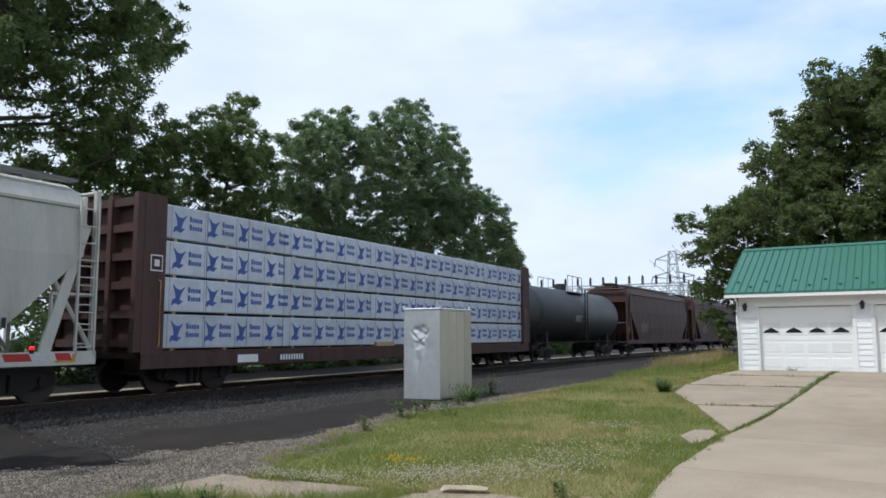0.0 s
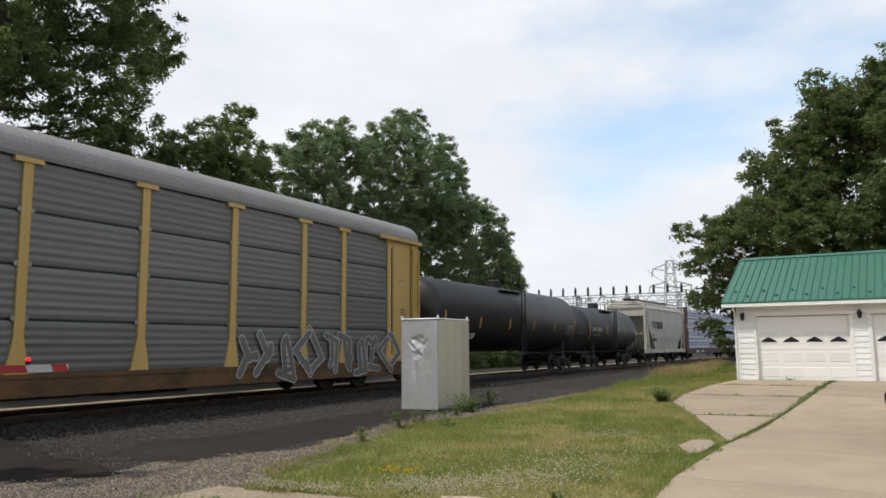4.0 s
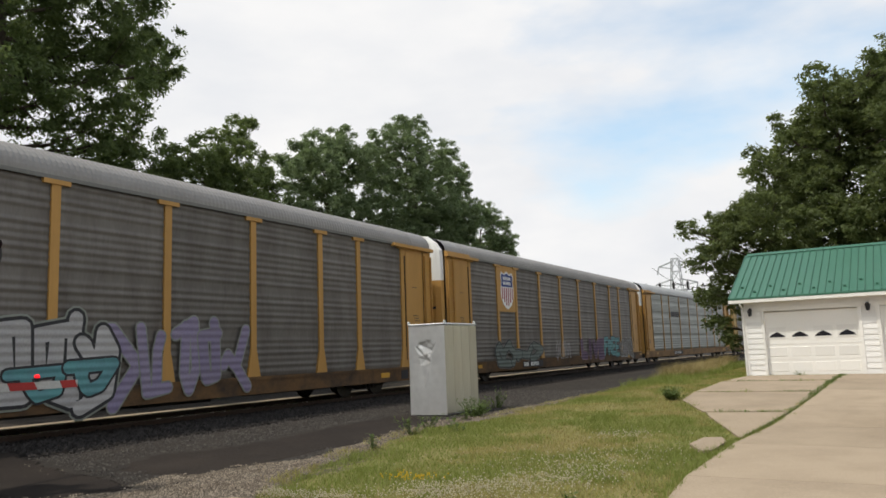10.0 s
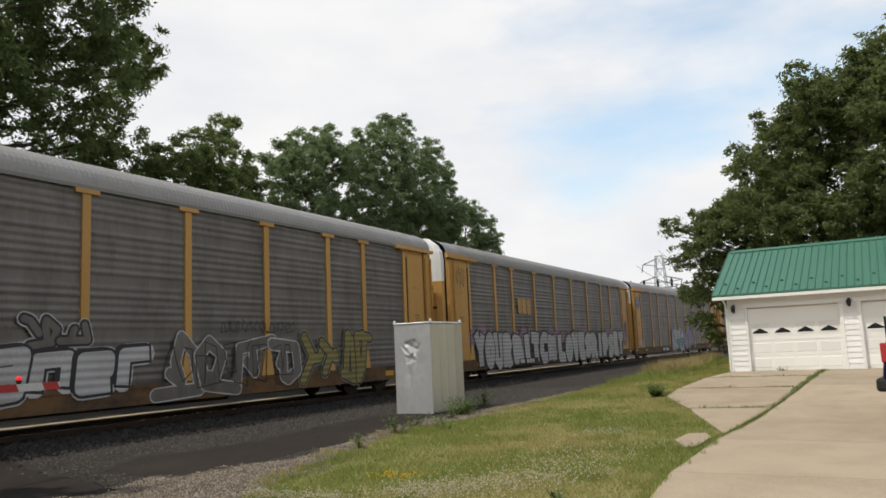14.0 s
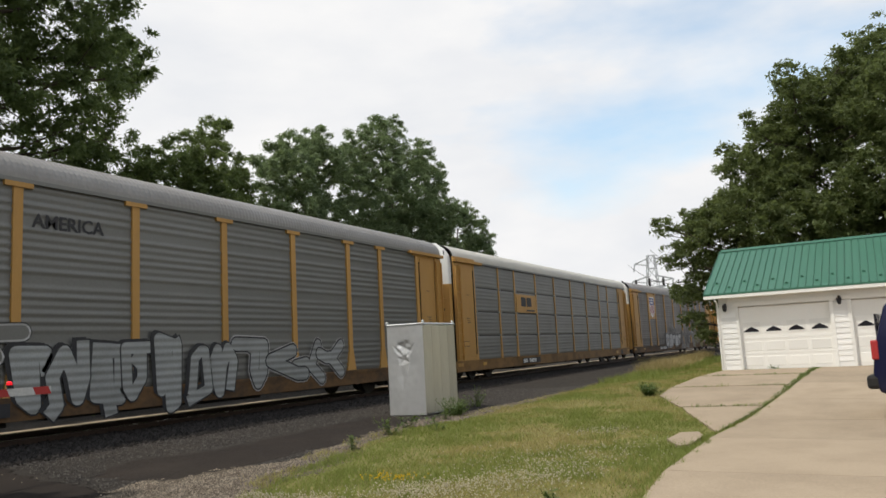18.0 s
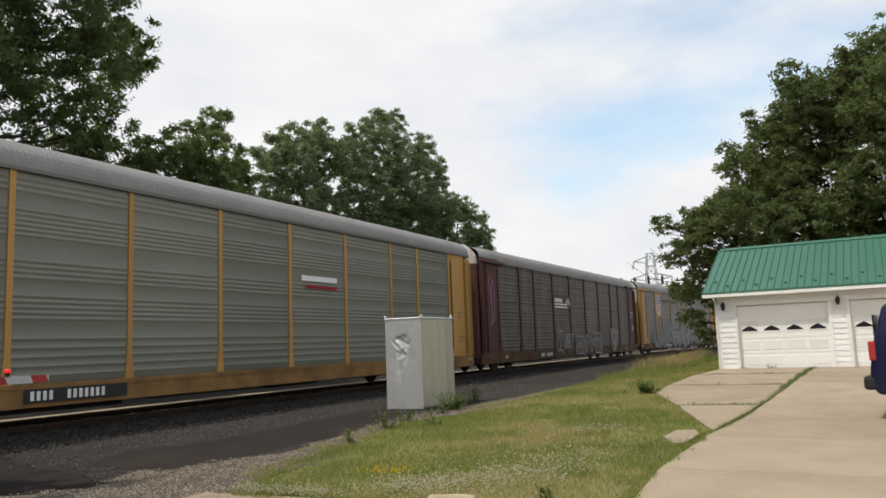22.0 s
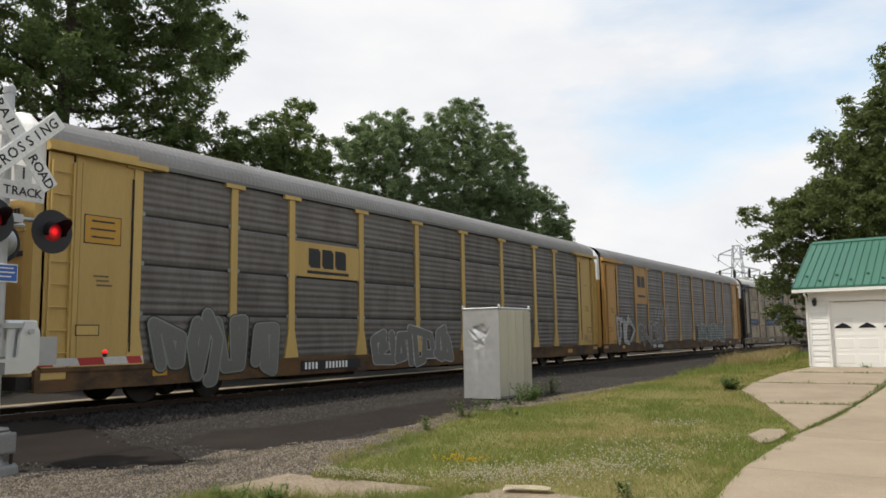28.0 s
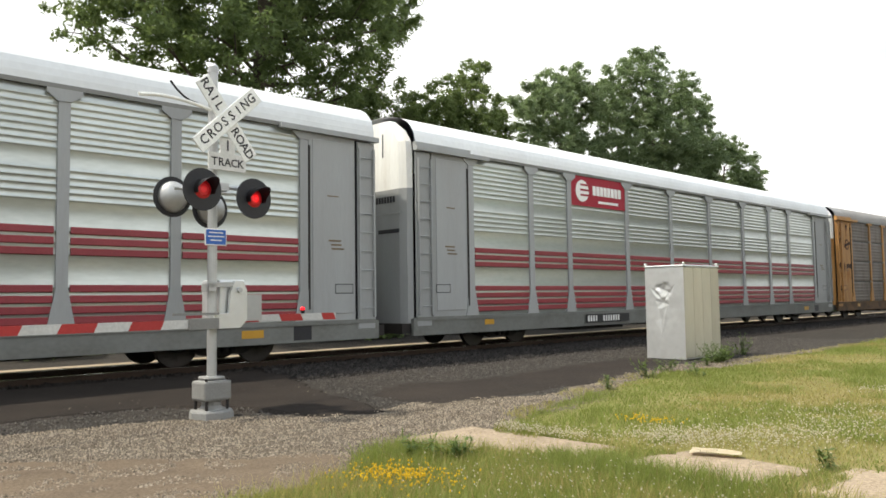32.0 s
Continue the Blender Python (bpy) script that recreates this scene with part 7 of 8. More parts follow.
        if not slim or s < 0:
            part("header", once(("ledge", end_paint, s), lambda: mesh_of("header", B((-HALF - 0.05, -HALF + 2.6, -1.66, -1.5, Z1 - 0.08, Z1 + 0.03), (-HALF - 0.05, -HALF + 1.9, -1.6, -1.5, Z1 + 0.03, Z1 + 0.13)) if s < 0 else B((HALF - 2.6, HALF + 0.05, -1.66, -1.5, Z1 - 0.08, Z1 + 0.03)), end_paint)), end_paint, car)
        part("ladder", once(("ladder", end_paint), lambda: ladder_mesh(end_paint, 3.9)), end_paint, car, at=((-HALF + 0.06) if s < 0 else HALF - 0.48, -1.58, 0.9))
        leaf = door or end_paint
        part("end_door", once(("end", leaf, s, cap_z), lambda: end_mesh(leaf, 0.6, cap_z, s)), leaf, car, at=(s * HALF, 0, 0))
        part("end_cap", once(("cap", cap, s, cap_z), lambda: end_mesh(cap, cap_z, 5.82, s)), cap, car, "painted upper end door", at=(s * HALF, 0, 0))
        part("end_sill", once(("esill", s), lambda: mesh_of("end_sill", B((-0.35, 0.35, -1.4, 1.4, 0.45, 0.70)), "steel")), "steel", car, at=(s * (HALF + 0.02), 0, 0))
        mark(car, s * (HALF - 0.9), 1.55, 0.5, 0.22, "ink", "door_placard", y=-1.539)
        mark(car, s * (HALF - 0.9), 1.55, 0.46, 0.18, end_paint, "door_placard", y=-1.543)
        for k_ in range(3):
            mark(car, s * (HALF - 1.15) + 0.04 * k_, 2.62 - 0.09 * k_, 0.34 - 0.06 * (k_ % 2), 0.035, "stencil", "print_bar", y=-1.5425)
        mark(car, s * (HALF - 1.2), 3.62, 0.30, 0.025, "stencil", "print_bar", y=-1.5425)
        part("lock_bar", once("lockbar", lambda: mesh_of("lock_bar", B((-0.018, 0.018, -0.03, 0.0, 1.1, 4.7)), "steel")), "steel", car, "dark vertical lock bar", at=((xb - 0.03) if s < 0 else xa + 0.03, -1.526, 0))
        add_truck(car, s * (HALF - 3.6), off)
    add_couplers(car, -HALF - 0.1, HALF + 0.1)
    mark(car, POSTS[3] - 1.3, 0.62, 2.4, 0.26, "ink", "number_panel", y=-1.571)
    mark_row(car, POSTS[3] - 2.35, 0.62, 0.18, 13, "white", -1.576, gap=(4, 5))
    mark(car, -HALF + 2.6, 0.66, 0.36, 0.14, "orange", "decal", y=-1.534)
    mark(car, HALF - 3.2, 0.62, 0.5, 0.16, "orange", "decal", y=-1.534)
    mark(car, HALF - 2.0, 0.6, 0.45, 0.3, "ink", "consolidated_stencil", y=-1.534)
    bx = -HALF - 0.235
    part("door_seam", once("seam", lambda: mesh_of("door_seam", B((-0.006, 0.01, -0.022, 0.022, 0.7, 5.6)), "ink")), "ink", car, at=(bx - 0.004, 0.0, 0))
    for z in (1.3, 2.7, 4.0):
        part("latch", once("latch", lambda: mesh_of("latch", bevelled(-0.03, 0.02, -0.05, 0.05, -0.17, 0.17, 0.012, 1), "rust")), "rust", car, at=(bx - 0.004, 0.0, z))
    part("hand_slot", once("slot", lambda: mesh_of("hand_slot", B((-0.012, 0.03, -0.4, 0.4, -0.05, 0.05)), "ink")), "ink", car, at=(bx + 0.012, -0.75, 3.0))
    part("door_rib", once(("drib", end_paint), lambda: mesh_of("door_rib", B((-0.02, 0.06, -1.2, 1.2, -0.02, 0.02)), end_paint)), end_paint, car, at=(bx + 0.018, 0, 2.95 + 0.5))
    part("cap_slot", once("cslot", lambda: mesh_of("cap_slot", B((-0.012, 0.03, -0.02, 0.02, -0.3, 0.3)), "ink")), "ink", car, at=(bx + 0.012, -0.55, 5.2))
    for i in range(8):
        part("reporting_mark", once("endmark", lambda: mesh_of("reporting_mark", B((-0.003, 0.003, -0.04, 0.04, -0.08, 0.08)), "ink")), "ink", car, at=(bx - 0.004, -0.2 - i * 0.11, cap_z - 0.25))
    return car


def logo_panel(car, bay, z0, z1, mat, bays=BAYS):
    x0, w = post_places(bays)[bay], bays[bay] - 0.22
    part("sign_panel", B((x0 + 0.11, x0 + 0.11 + w, -1.53, -1.50, z0, z1)), mat, car, "painted emblem panel")
    return x0 + bays[bay] / 2


def words_on(car, words, x, z, size, mat, y=-1.535, wide=1.0):
    """Readable words, one part a word."""
    for k, word in enumerate(words):
        me = lettering(word, size, size * 0.02, 0.001, wide)
        me.materials.append(M[mat])
        part("word", me, mat, car, "painted letters", at=(x[k], y, z[k]))


def round_emblem(car, x, z):
    em = part("emblem", lathe(bmesh.new(), [(-1.548, 0.44), (-1.541, 0.44)], 28, "y"), "logoblue", car, "round blue emblem with a pale cross", at=(x, 0, z))
    part("emblem_ring", lathe(bmesh.new(), [(-1.552, 0.31), (-1.5485, 0.31)], 28, "y"), "rackgrey", em)
    part("emblem_field", lathe(bmesh.new(), [(-1.556, 0.27), (-1.5525, 0.27)], 28, "y"), "logoblue", em)
    part("emblem_cross", B((-0.27, 0.27, -1.5595, -1.5565, -0.06, 0.06), (-0.06, 0.06, -1.56, -1.5566, -0.27, 0.27)), "rackgrey", em)
    for k in range(14):
        a = k * 2 * math.pi / 14
        part("emblem_bar", once("embar", lambda: mesh_of("emblem_bar", B((-0.025, 0.025, -0.004, 0.0, -0.03, 0.03)), "rackgrey")), "rackgrey", em, at=pose(0.375 * math.sin(a), -1.549, 0.375 * math.cos(a), 0, math.degrees(a), 0))


# pressed ribs in groups between plain bands
GROUPED = [0.16, 0.34, 0.52, 0.70, 0.88] + [1.28 + 0.11 * i for i in range(5)] + [2.08 + 0.11 * i for i in range(4)] + [2.92 + 0.10 * i for i in range(6)] + [3.80 + 0.12 * i for i in range(3)]
# 1
c = carrier(1, "pale yellow auto carrier with grey panels and sprayed zigzags", "yellow_pale", "galv_mid", depth=0.015)
x = logo_panel(c, 2, 2.35, 3.35, "yellow_pale")
initials(c, x, 2.95, 1.6, 0.5, -1.535, "ink")
mark(c, x, 2.5, 1.6, 0.06, "ink")
piece(c, 11, 4.4, 12.4, 0.55, 1.7, "galv_mid", "g_silver", 3, 0.3, 0.04, sharp=True)
piece(c, 6, -7.5, -3.0, 0.6, 1.6, "g_green", "g_silver", 4, 0.36, 0.04)
# 2
c = carrier(2, "yellow auto carrier with silver-green galvanized panels", "yellow", "galv_light", "roof_light", seams=1, ribs=GROUPED, depth=0.012, slim=True, sill="sill_clean")
x = POSTS[2] + BAYS[2] / 2
initials(c, x, 3.6, 2.3, 0.42, -1.54, "ink", 8)
# 3
c = carrier(3, "yellow auto carrier with dark panels, shield emblem and graffiti", "yellow", "galv_dark", seams=1)
x = logo_panel(c, 1, 2.98, Z1 - 0.04, "yellow")
shield(c, x, 3.98, 1.35, -1.532)
piece(c, 4, -9.4, -4.2, 0.58, 1.68, "g_green", "ink", 7, 0.38, 0.05, halo="galv_mid", sharp=True)
piece(c, "FREE", 5.4, 8.4, 0.7, 1.8, "g_teal", "ink", 5, 0.34, 0.05)
piece(c, "LIVE", 1.3, 5.3, 0.6, 1.75, "g_plum", "g_haze", 6, 0.36, 0.05)
piece(c, 4, 8.5, 11.4, 0.6, 1.75, "galv_dark", "g_silver", 8, 0.34, 0.04)
scribble(c, -2.6, -0.4, 0.8, 1.6, "g_silver", 9, 5, 0.04)
# 4
c = carrier(4, "yellow auto carrier with dark panels and a round blue emblem", "yellow", "galv_dark", seams=1)
round_emblem(c, -HALF + 1.19, 4.15)
piece(c, 4, -3.7, 0.0, 0.48, 2.15, "g_white", "ink", 91, 0.45, 0.07, halo="galv_light")
piece(c, 2, -2.4, -0.1, 0.55, 1.3, "g_teal", "ink", 92, 0.4, 0.05, y=-1.572)
piece(c, 5, -0.1, 4.0, 0.5, 2.1, "g_lilac", "galv_light", 10, 0.44, 0.035, sharp=True)
rust_patch(c, -12.35, 1.2, 0.6, 0.5, 5, "g_pale")
# 5
c = carrier(5, "yellow auto carrier covered low down with large white sprayed letters", "yellow", "galv_dark", seams=1, slack=0.15)
initials(c, POSTS[2] + BAYS[2] / 2, 3.25, 1.7, 0.75, -1.54, "yellow")
haze = bmesh.new()
for i in range(26):
    hx, hz, hr = -11.6 + i * 0.93, 1.78 + 0.12 * math.sin(i * 2.1), 0.34 + 0.12 * math.sin(i * 1.3)
    haze.faces.new([haze.verts.new((hx + hr * (1 + 0.12 * math.sin(k * 2.3 + i)) * math.cos(k * 0.5236), -1.547 - 0.0003 * i, hz + hr * 1.1 * math.sin(k * 0.5236))) for k in range(12)])
tagged(part("graffiti_haze", haze, "g_haze", c, "faint pink sprayed haze"), kind="stuff")
for words, a, b, k in (("YOUR", -11.4, -7.6, 1), ("BITCH", -7.4, -1.7, 2), ("LOVES", -1.3, 4.4, 3), ("RIPSET", 4.4, 11.5, 4)):
    piece(c, words, a, b, 0.40, 1.98, "g_white", "ink", k, 0.50, 0.065, lean=-0.05, block=True, crowd=0.40)
haze = bmesh.new()
for i in range(5):
    haze.faces.new([haze.verts.new((12.3 + 0.12 * math.sin(i * 2) + 0.32 * (1 + 0.2 * math.sin(k * 2.7 + i)) * math.cos(k * 0.5236), -1.546 - 0.0003 * i, 1.3 + i * 0.31 + 0.26 * math.sin(k * 0.5236))) for k in range(12)])
tagged(part("graffiti_haze", haze, "g_haze", c, "pale lilac sprayed haze"), kind="stuff")
for k in range(3):
    scribble(c, 12.0, 12.75, 1.75 + k * 0.3, 2.02 + k * 0.3, "ink", 40 + k, 5, 0.022, -1.552)
mark(c, 12.37, 3.27, 0.62, 0.34, "ink", "placard", "outlined placard", y=-1.541)
mark(c, 12.37, 3.27, 0.58, 0.30, "yellow", "placard", y=-1.545)
scribble(c, -HALF + 0.8, -HALF + 1.6, 3.9, 4.6, "ink", 14, 2, y=-1.546)
# 6
c = carrier(6, "yellow auto carrier with shield emblem and outlined graffiti", "yellow", "galv_dark", seams=1)
x = logo_panel(c, 1, 2.98, Z1 - 0.04, "yellow")
shield(c, x, 3.98, 1.35, -1.532)
piece(c, "Daner", -4.6, 0.3, 0.75, 1.75, "g_white", "ink", 15, 0.30, 0.06, halo="g_white", lean=0.15, block=True)
piece(c, 2, -2.7, -1.4, 1.75, 2.25, "galv_dark", "ink", 16, 0.4, 0.05, halo="g_white", sharp=True)
piece(c, 4, 0.4, 5.6, 0.55, 1.85, "galv_dark", "g_silver", 27, 0.30, 0.035, sharp=True)
scribble(c, 0.6, 5.4, 0.7, 1.7, "ink", 127, 5, 0.03, -1.566)
piece(c, 4, 5.7, 9.3, 0.55, 1.95, "g_olive", "ink", 18, 0.40, 0.05, halo="galv_light", sharp=True)
scribble(c, -11.5, -5.4, 0.6, 1.5, "ink", 19, 8)
scribble(c, 2.4, 5.4, 2.0, 2.3, "ink", 20, 7, 0.025)
# 7
c = carrier(7, "yellow-framed auto carrier with clean silver panels and white roof", "yellow", "galv_mid", "roof_cream", slack=-0.15, slim=True, plain_roof=True, depth=0.011, sill="sill_clean")
for s_ in (-1, 1):
    for y_ in (-1.2, -0.95, -0.7, -0.45, -0.2, 0.2, 0.6, 1.0):
        part("door_fold", B((-0.012, 0.012, -0.022, 0.022, 0.75, 5.45)), "ink", c, "dark fold between end door leaves", at=(s_ * (HALF + 0.225 - 0.06 * (abs(y_) > 1.1)), y_, 0))
x = logo_panel(c, 2, 2.98, 3.88, "yellow")
initials(c, x, 3.52, 1.5, 0.46, -1.535, "ink", 2)
mark(c, x + 0.5, 3.10, 1.1, 0.08, "ink", y=-1.535)
# 8
c = carrier(8, "bright yellow auto carrier with silver panels and shield emblem", "yellow", "galv_mid", seams=1, slack=-0.1)
x = logo_panel(c, 1, 2.98, Z1 - 0.04, "yellow")
shield(c, x, 3.98, 1.35, -1.532)
words_on(c, ("BUILDING", "AMERICA"), (-5.75, -3.1), (4.32, 4.30), 0.40, "ink", -1.505, 1.0)
piece(c, 6, -10.6, -4.2, 0.5, 1.95, "galv_mid", "g_silver", 17, 0.34, 0.04, halo="ink", sharp=True)
piece(c, 7, -4.4, 1.7, 0.45, 1.95, "g_grey", "ink", 37, 0.44, 0.035, block=True, crowd=0.42)
piece(c, 4, 1.8, 6.7, 0.55, 1.85, "g_grey", "ink", 38, 0.36, 0.045, halo="g_white", sharp=True)
# 9
c = carrier(9, "dark oxide brown auto carrier with grey panels and white emblem", "brown", "galv_rust", seams=1, cap="endrust", cap_z=4.9, sill="sill_yellow")
part("sign_panel", B((-4.12, -1.48, -1.53, -1.50, 3.08, 3.86)), "brown", c, "brown emblem panel")
initials(c, -3.42, 3.58, 1.28, 0.22, -1.535, "white", 7)
mark(c, -3.05, 3.36, 2.1, 0.085, "white", y=-1.535)
mark(c, -3.0, 3.20, 2.2, 0.085, "white", y=-1.535)
for r in (0.30, 0.16):
    bm = bmesh.new()
    fat_stroke(bm, [[(-1.86 + r * math.cos(math.radians(d)), 3.40 + r * math.sin(math.radians(d))) for d in range(-10, 200, 15)]], 0.075, -1.537)
    part("emblem", bm, "white", c, "white arc of a wheel emblem")
piece(c, 2, -4.05, -2.95, 0.75, 1.9, "ink", "g_silver", 20, 0.5, 0.05)
for k in range(4):
    scribble(c, -2.7, -1.3, 0.85 + k * 0.22, 1.03 + k * 0.22, "g_silver", 60 + k, 7, 0.02)
piece(c, 3, -0.8, 4.3, 0.55, 1.75, "galv_rust", "g_silver", 19, 0.36, 0.05, halo="ink")
piece(c, 2, 6.6, 8.3, 0.6, 1.9, "galv_mid", "g_silver", 22, 0.3, 0.04)
scribble(c, -12.8, -12.2, 2.2, 4.4, "g_pink", 21, 1, y=-1.546)
mark(c, HALF - 1.15, 3.05, 0.55, 0.34, "white", "placard", "white outlined placard", y=-1.541)
mark(c, HALF - 1.15, 3.05, 0.49, 0.28, "brown", "placard", y=-1.545)
for k_, w_ in enumerate((0.32, 0.26, 0.34, 0.22)):
    mark(c, HALF - 1.05, 2.25 - 0.11 * k_, w_, 0.05, "white", "print_bar", y=-1.541)
# 10
c = carrier(10, "yellow auto carrier with green-grey panels and rust-stained white end", "yellow", "galv_olive", seams=1, cap="yellow", door="endrust", ribs=GROUPED, depth=0.011, slim=True, sill="sill_clean")
mark(c, POSTS[5] + 1.4, 3.45, 1.8, 0.16, "white")
mark(c, POSTS[5] + 1.5, 3.2, 1.6, 0.10, "logored")
scribble(c, -11.0, -8.2, 0.8, 2.0, "ink", 22, 5)
scribble(c, 8.5, 11.5, 0.8, 1.8, "ink", 23, 5)
# 11
c = carrier(11, "worn cream auto carrier with black posts and blue stripes", "blackpaint", "cream", "roof_cream", end_paint="blackpaint", sill="cream_dirty", slim=True, plain_roof=True, depth=0.015)
part("skirt", B((-HALF + 0.5, HALF - 0.5, -1.542, -1.531, 0.70, Z0 + 0.06)), "cream_dirty", c, "stained cream skirt board")
for xa, xb, za, zb, m, dy in ((-6.87, -2.65, 1.90, 2.42, "ink", 0), (-6.87, -3.7, 2.05, 2.30, "g_blue", 1), (-5.36, -1.40, 2.50, 2.93, "ink", 0), (-5.30, -1.42, 2.60, 2.84, "g_blue", 1),
                              (-1.12, -0.39, 2.95, 4.56, "ink", 0), (3.65, 4.42, 3.89, 4.51, "ink", 0), (4.24, 5.91, 2.22, 2.78, "ink", 0), (4.26, 5.1, 2.30, 2.70, "g_blue", 1),
                              (7.42, 11.13, 1.93, 2.30, "ink", 0), (7.44, 9.8, 2.0, 2.22, "g_blue", 1), (8.5, 11.75, 2.52, 2.90, "ink", 0), (8.55, 11.75, 2.60, 2.83, "g_blue", 1), (-11.6, -9.4, 1.90, 2.42, "ink", 0), (-11.6, -9.9, 2.05, 2.30, "g_blue", 1)):
    rng = random.Random(int(xa * 100))
    n = 9
    pts = [(xa + (xb - xa) * k / n, zb - rng.uniform(0, 0.05)) for k in range(n + 1)] + [(xb - (xb - xa) * k / n, za + rng.uniform(0, 0.05)) for k in range(n + 1)]
    part("stripe", prism(bmesh.new(), pts, -0.003, 0.0), m, c, "faded blue stripe" if m == "g_blue" else "patchy black paint", at=(0, -1.508 - 0.005 * dy, 0))
for k, x in enumerate(POSTS[1:9]):
    mark(c, x + 0.1, 1.42, 0.09, 0.5, "orange", "reflector", y=-1.532)
for k in (1, 3, 4, 6, 8):
    part("pale_post", B((POSTS[k] - 0.062, POSTS[k] + 0.062, -1.529, -1.5215, 1.0, 4.55)), "cream", c, "worn cream paint on a post")
for s in (-1, 1):
    mark(c, s * (HALF - 0.85), 2.9, 1.05, 3.3, "cream", "door_leaf", "cream door leaf", y=-1.544)
scribble(c, 12.45, 13.1, 1.3, 2.2, "ink", 25, 2, 0.035, -1.55)
scribble(c, -2.4, -0.9, 0.45, 0.75, "ink", 24, 3, 0.03)
scribble(c, 0.2, 1.8, 0.5, 0.8, "ink", 44, 4, 0.03)
# 12
c = carrier(12, "yellow auto carrier with dark panels, plain emblem panel and graffiti", "yellow", "galv_dark", seams=1, slack=-0.1)
x = logo_panel(c, 1, 2.98, Z1 - 0.04, "yellow")
initials(c, x, 4.2, 1.25, 0.62, -1.535, "ink", 2)
mark(c, x, 3.4, 1.1, 0.12, "ink", y=-1.535)
piece(c, 3, -12.0, -9.4, 0.8, 2.1, "g_white", "ink", 25, 0.36, 0.05, sharp=True)
piece(c, 5, -9.0, -4.2, 0.7, 1.9, "galv_dark", "g_silver", 26, 0.3, 0.035)
scribble(c, -6.0, -3.6, 2.1, 2.9, "g_silver", 27, 4)
piece(c, 6, 2.2, 8.8, 0.8, 2.0, "g_green", "g_silver", 28, 0.4, 0.04)
# 13
c = carrier(13, "pale yellow auto carrier with seamed grey panels and emblem panel", "yellow_pale", "galv_dark")
x = logo_panel(c, 2, 2.96, 3.88, "yellow_pale")
initials(c, x, 3.47, 1.6, 0.52, -1.535, "ink")
mark(c, x, 3.09, 1.7, 0.08, "ink", y=-1.535)
mark(c, -HALF + 1.16, 3.55, 0.82, 0.58, "ink", "placard", "yellow notice placard", y=-1.541)
mark(c, -HALF + 1.16, 3.55, 0.78, 0.54, "orange", "placard", "yellow notice placard", y=-1.545)
for k, w in enumerate((0.5, 0.55, 0.5)):
    mark(c, -HALF + 1.16, 3.72 - 0.16 * k, w, 0.035, "ink", "print_bar", y=-1.549)
piece(c, 4, -11.3, -7.7, 0.5, 1.85, "galv_mid", "galv_light", 29, 0.40, 0.04, halo="ink")
piece(c, 4, -3.7, 0.5, 0.5, 1.55, "galv_mid", "g_silver", 30, 0.34, 0.035)
scribble(c, 12.1, 12.8, 1.0, 1.3, "ink", 46, 3, 0.02, -1.546)
# 14
c = carrier(14, "rust-streaked yellow auto carrier with weathered grey panels", "yellow_rust", "galv_rust", cap="endwhite", depth=0.016)
for k, (x, z, w, h) in enumerate(((-12.35, 4.68, 0.22, 0.3), (-12.20, 2.66, 0.62, 0.34), (-13.2, 2.70, 0.42, 0.32), (-13.12, 2.15, 0.18, 0.5), (-13.19, 4.30, 0.12, 0.24), (-13.2, 4.0, 0.16, 0.22), (-12.75, 2.6, 0.14, 0.7), (-13.2, 1.52, 0.4, 0.4))):
    rust_patch(c, x, z, w, h, 80 + k, "rust", -1.548)
for k, (x, z, w, h) in enumerate(((-12.3, 2.2, 0.5, 0.6), (-12.35, 4.4, 0.15, 0.4))):
    rust_patch(c, x, z, w, h, 90 + k, "ruststain", -1.5445)
em = part("emblem", lathe(bmesh.new(), [(-1.552, 0.27), (-1.547, 0.27)], 24, "y"), "rust", c, "faded round emblem with a slanted bar", at=(-12.33, 0, 3.78))
part("emblem_field", lathe(bmesh.new(), [(-1.556, 0.2), (-1.5525, 0.2)], 24, "y"), "yellow_rust", em)
part("emblem_bar", prism(bmesh.new(), [(-0.36, -0.16), (0.36, 0.02), (0.36, 0.16), (-0.36, -0.02)], -1.561, -1.557), "rust", em)
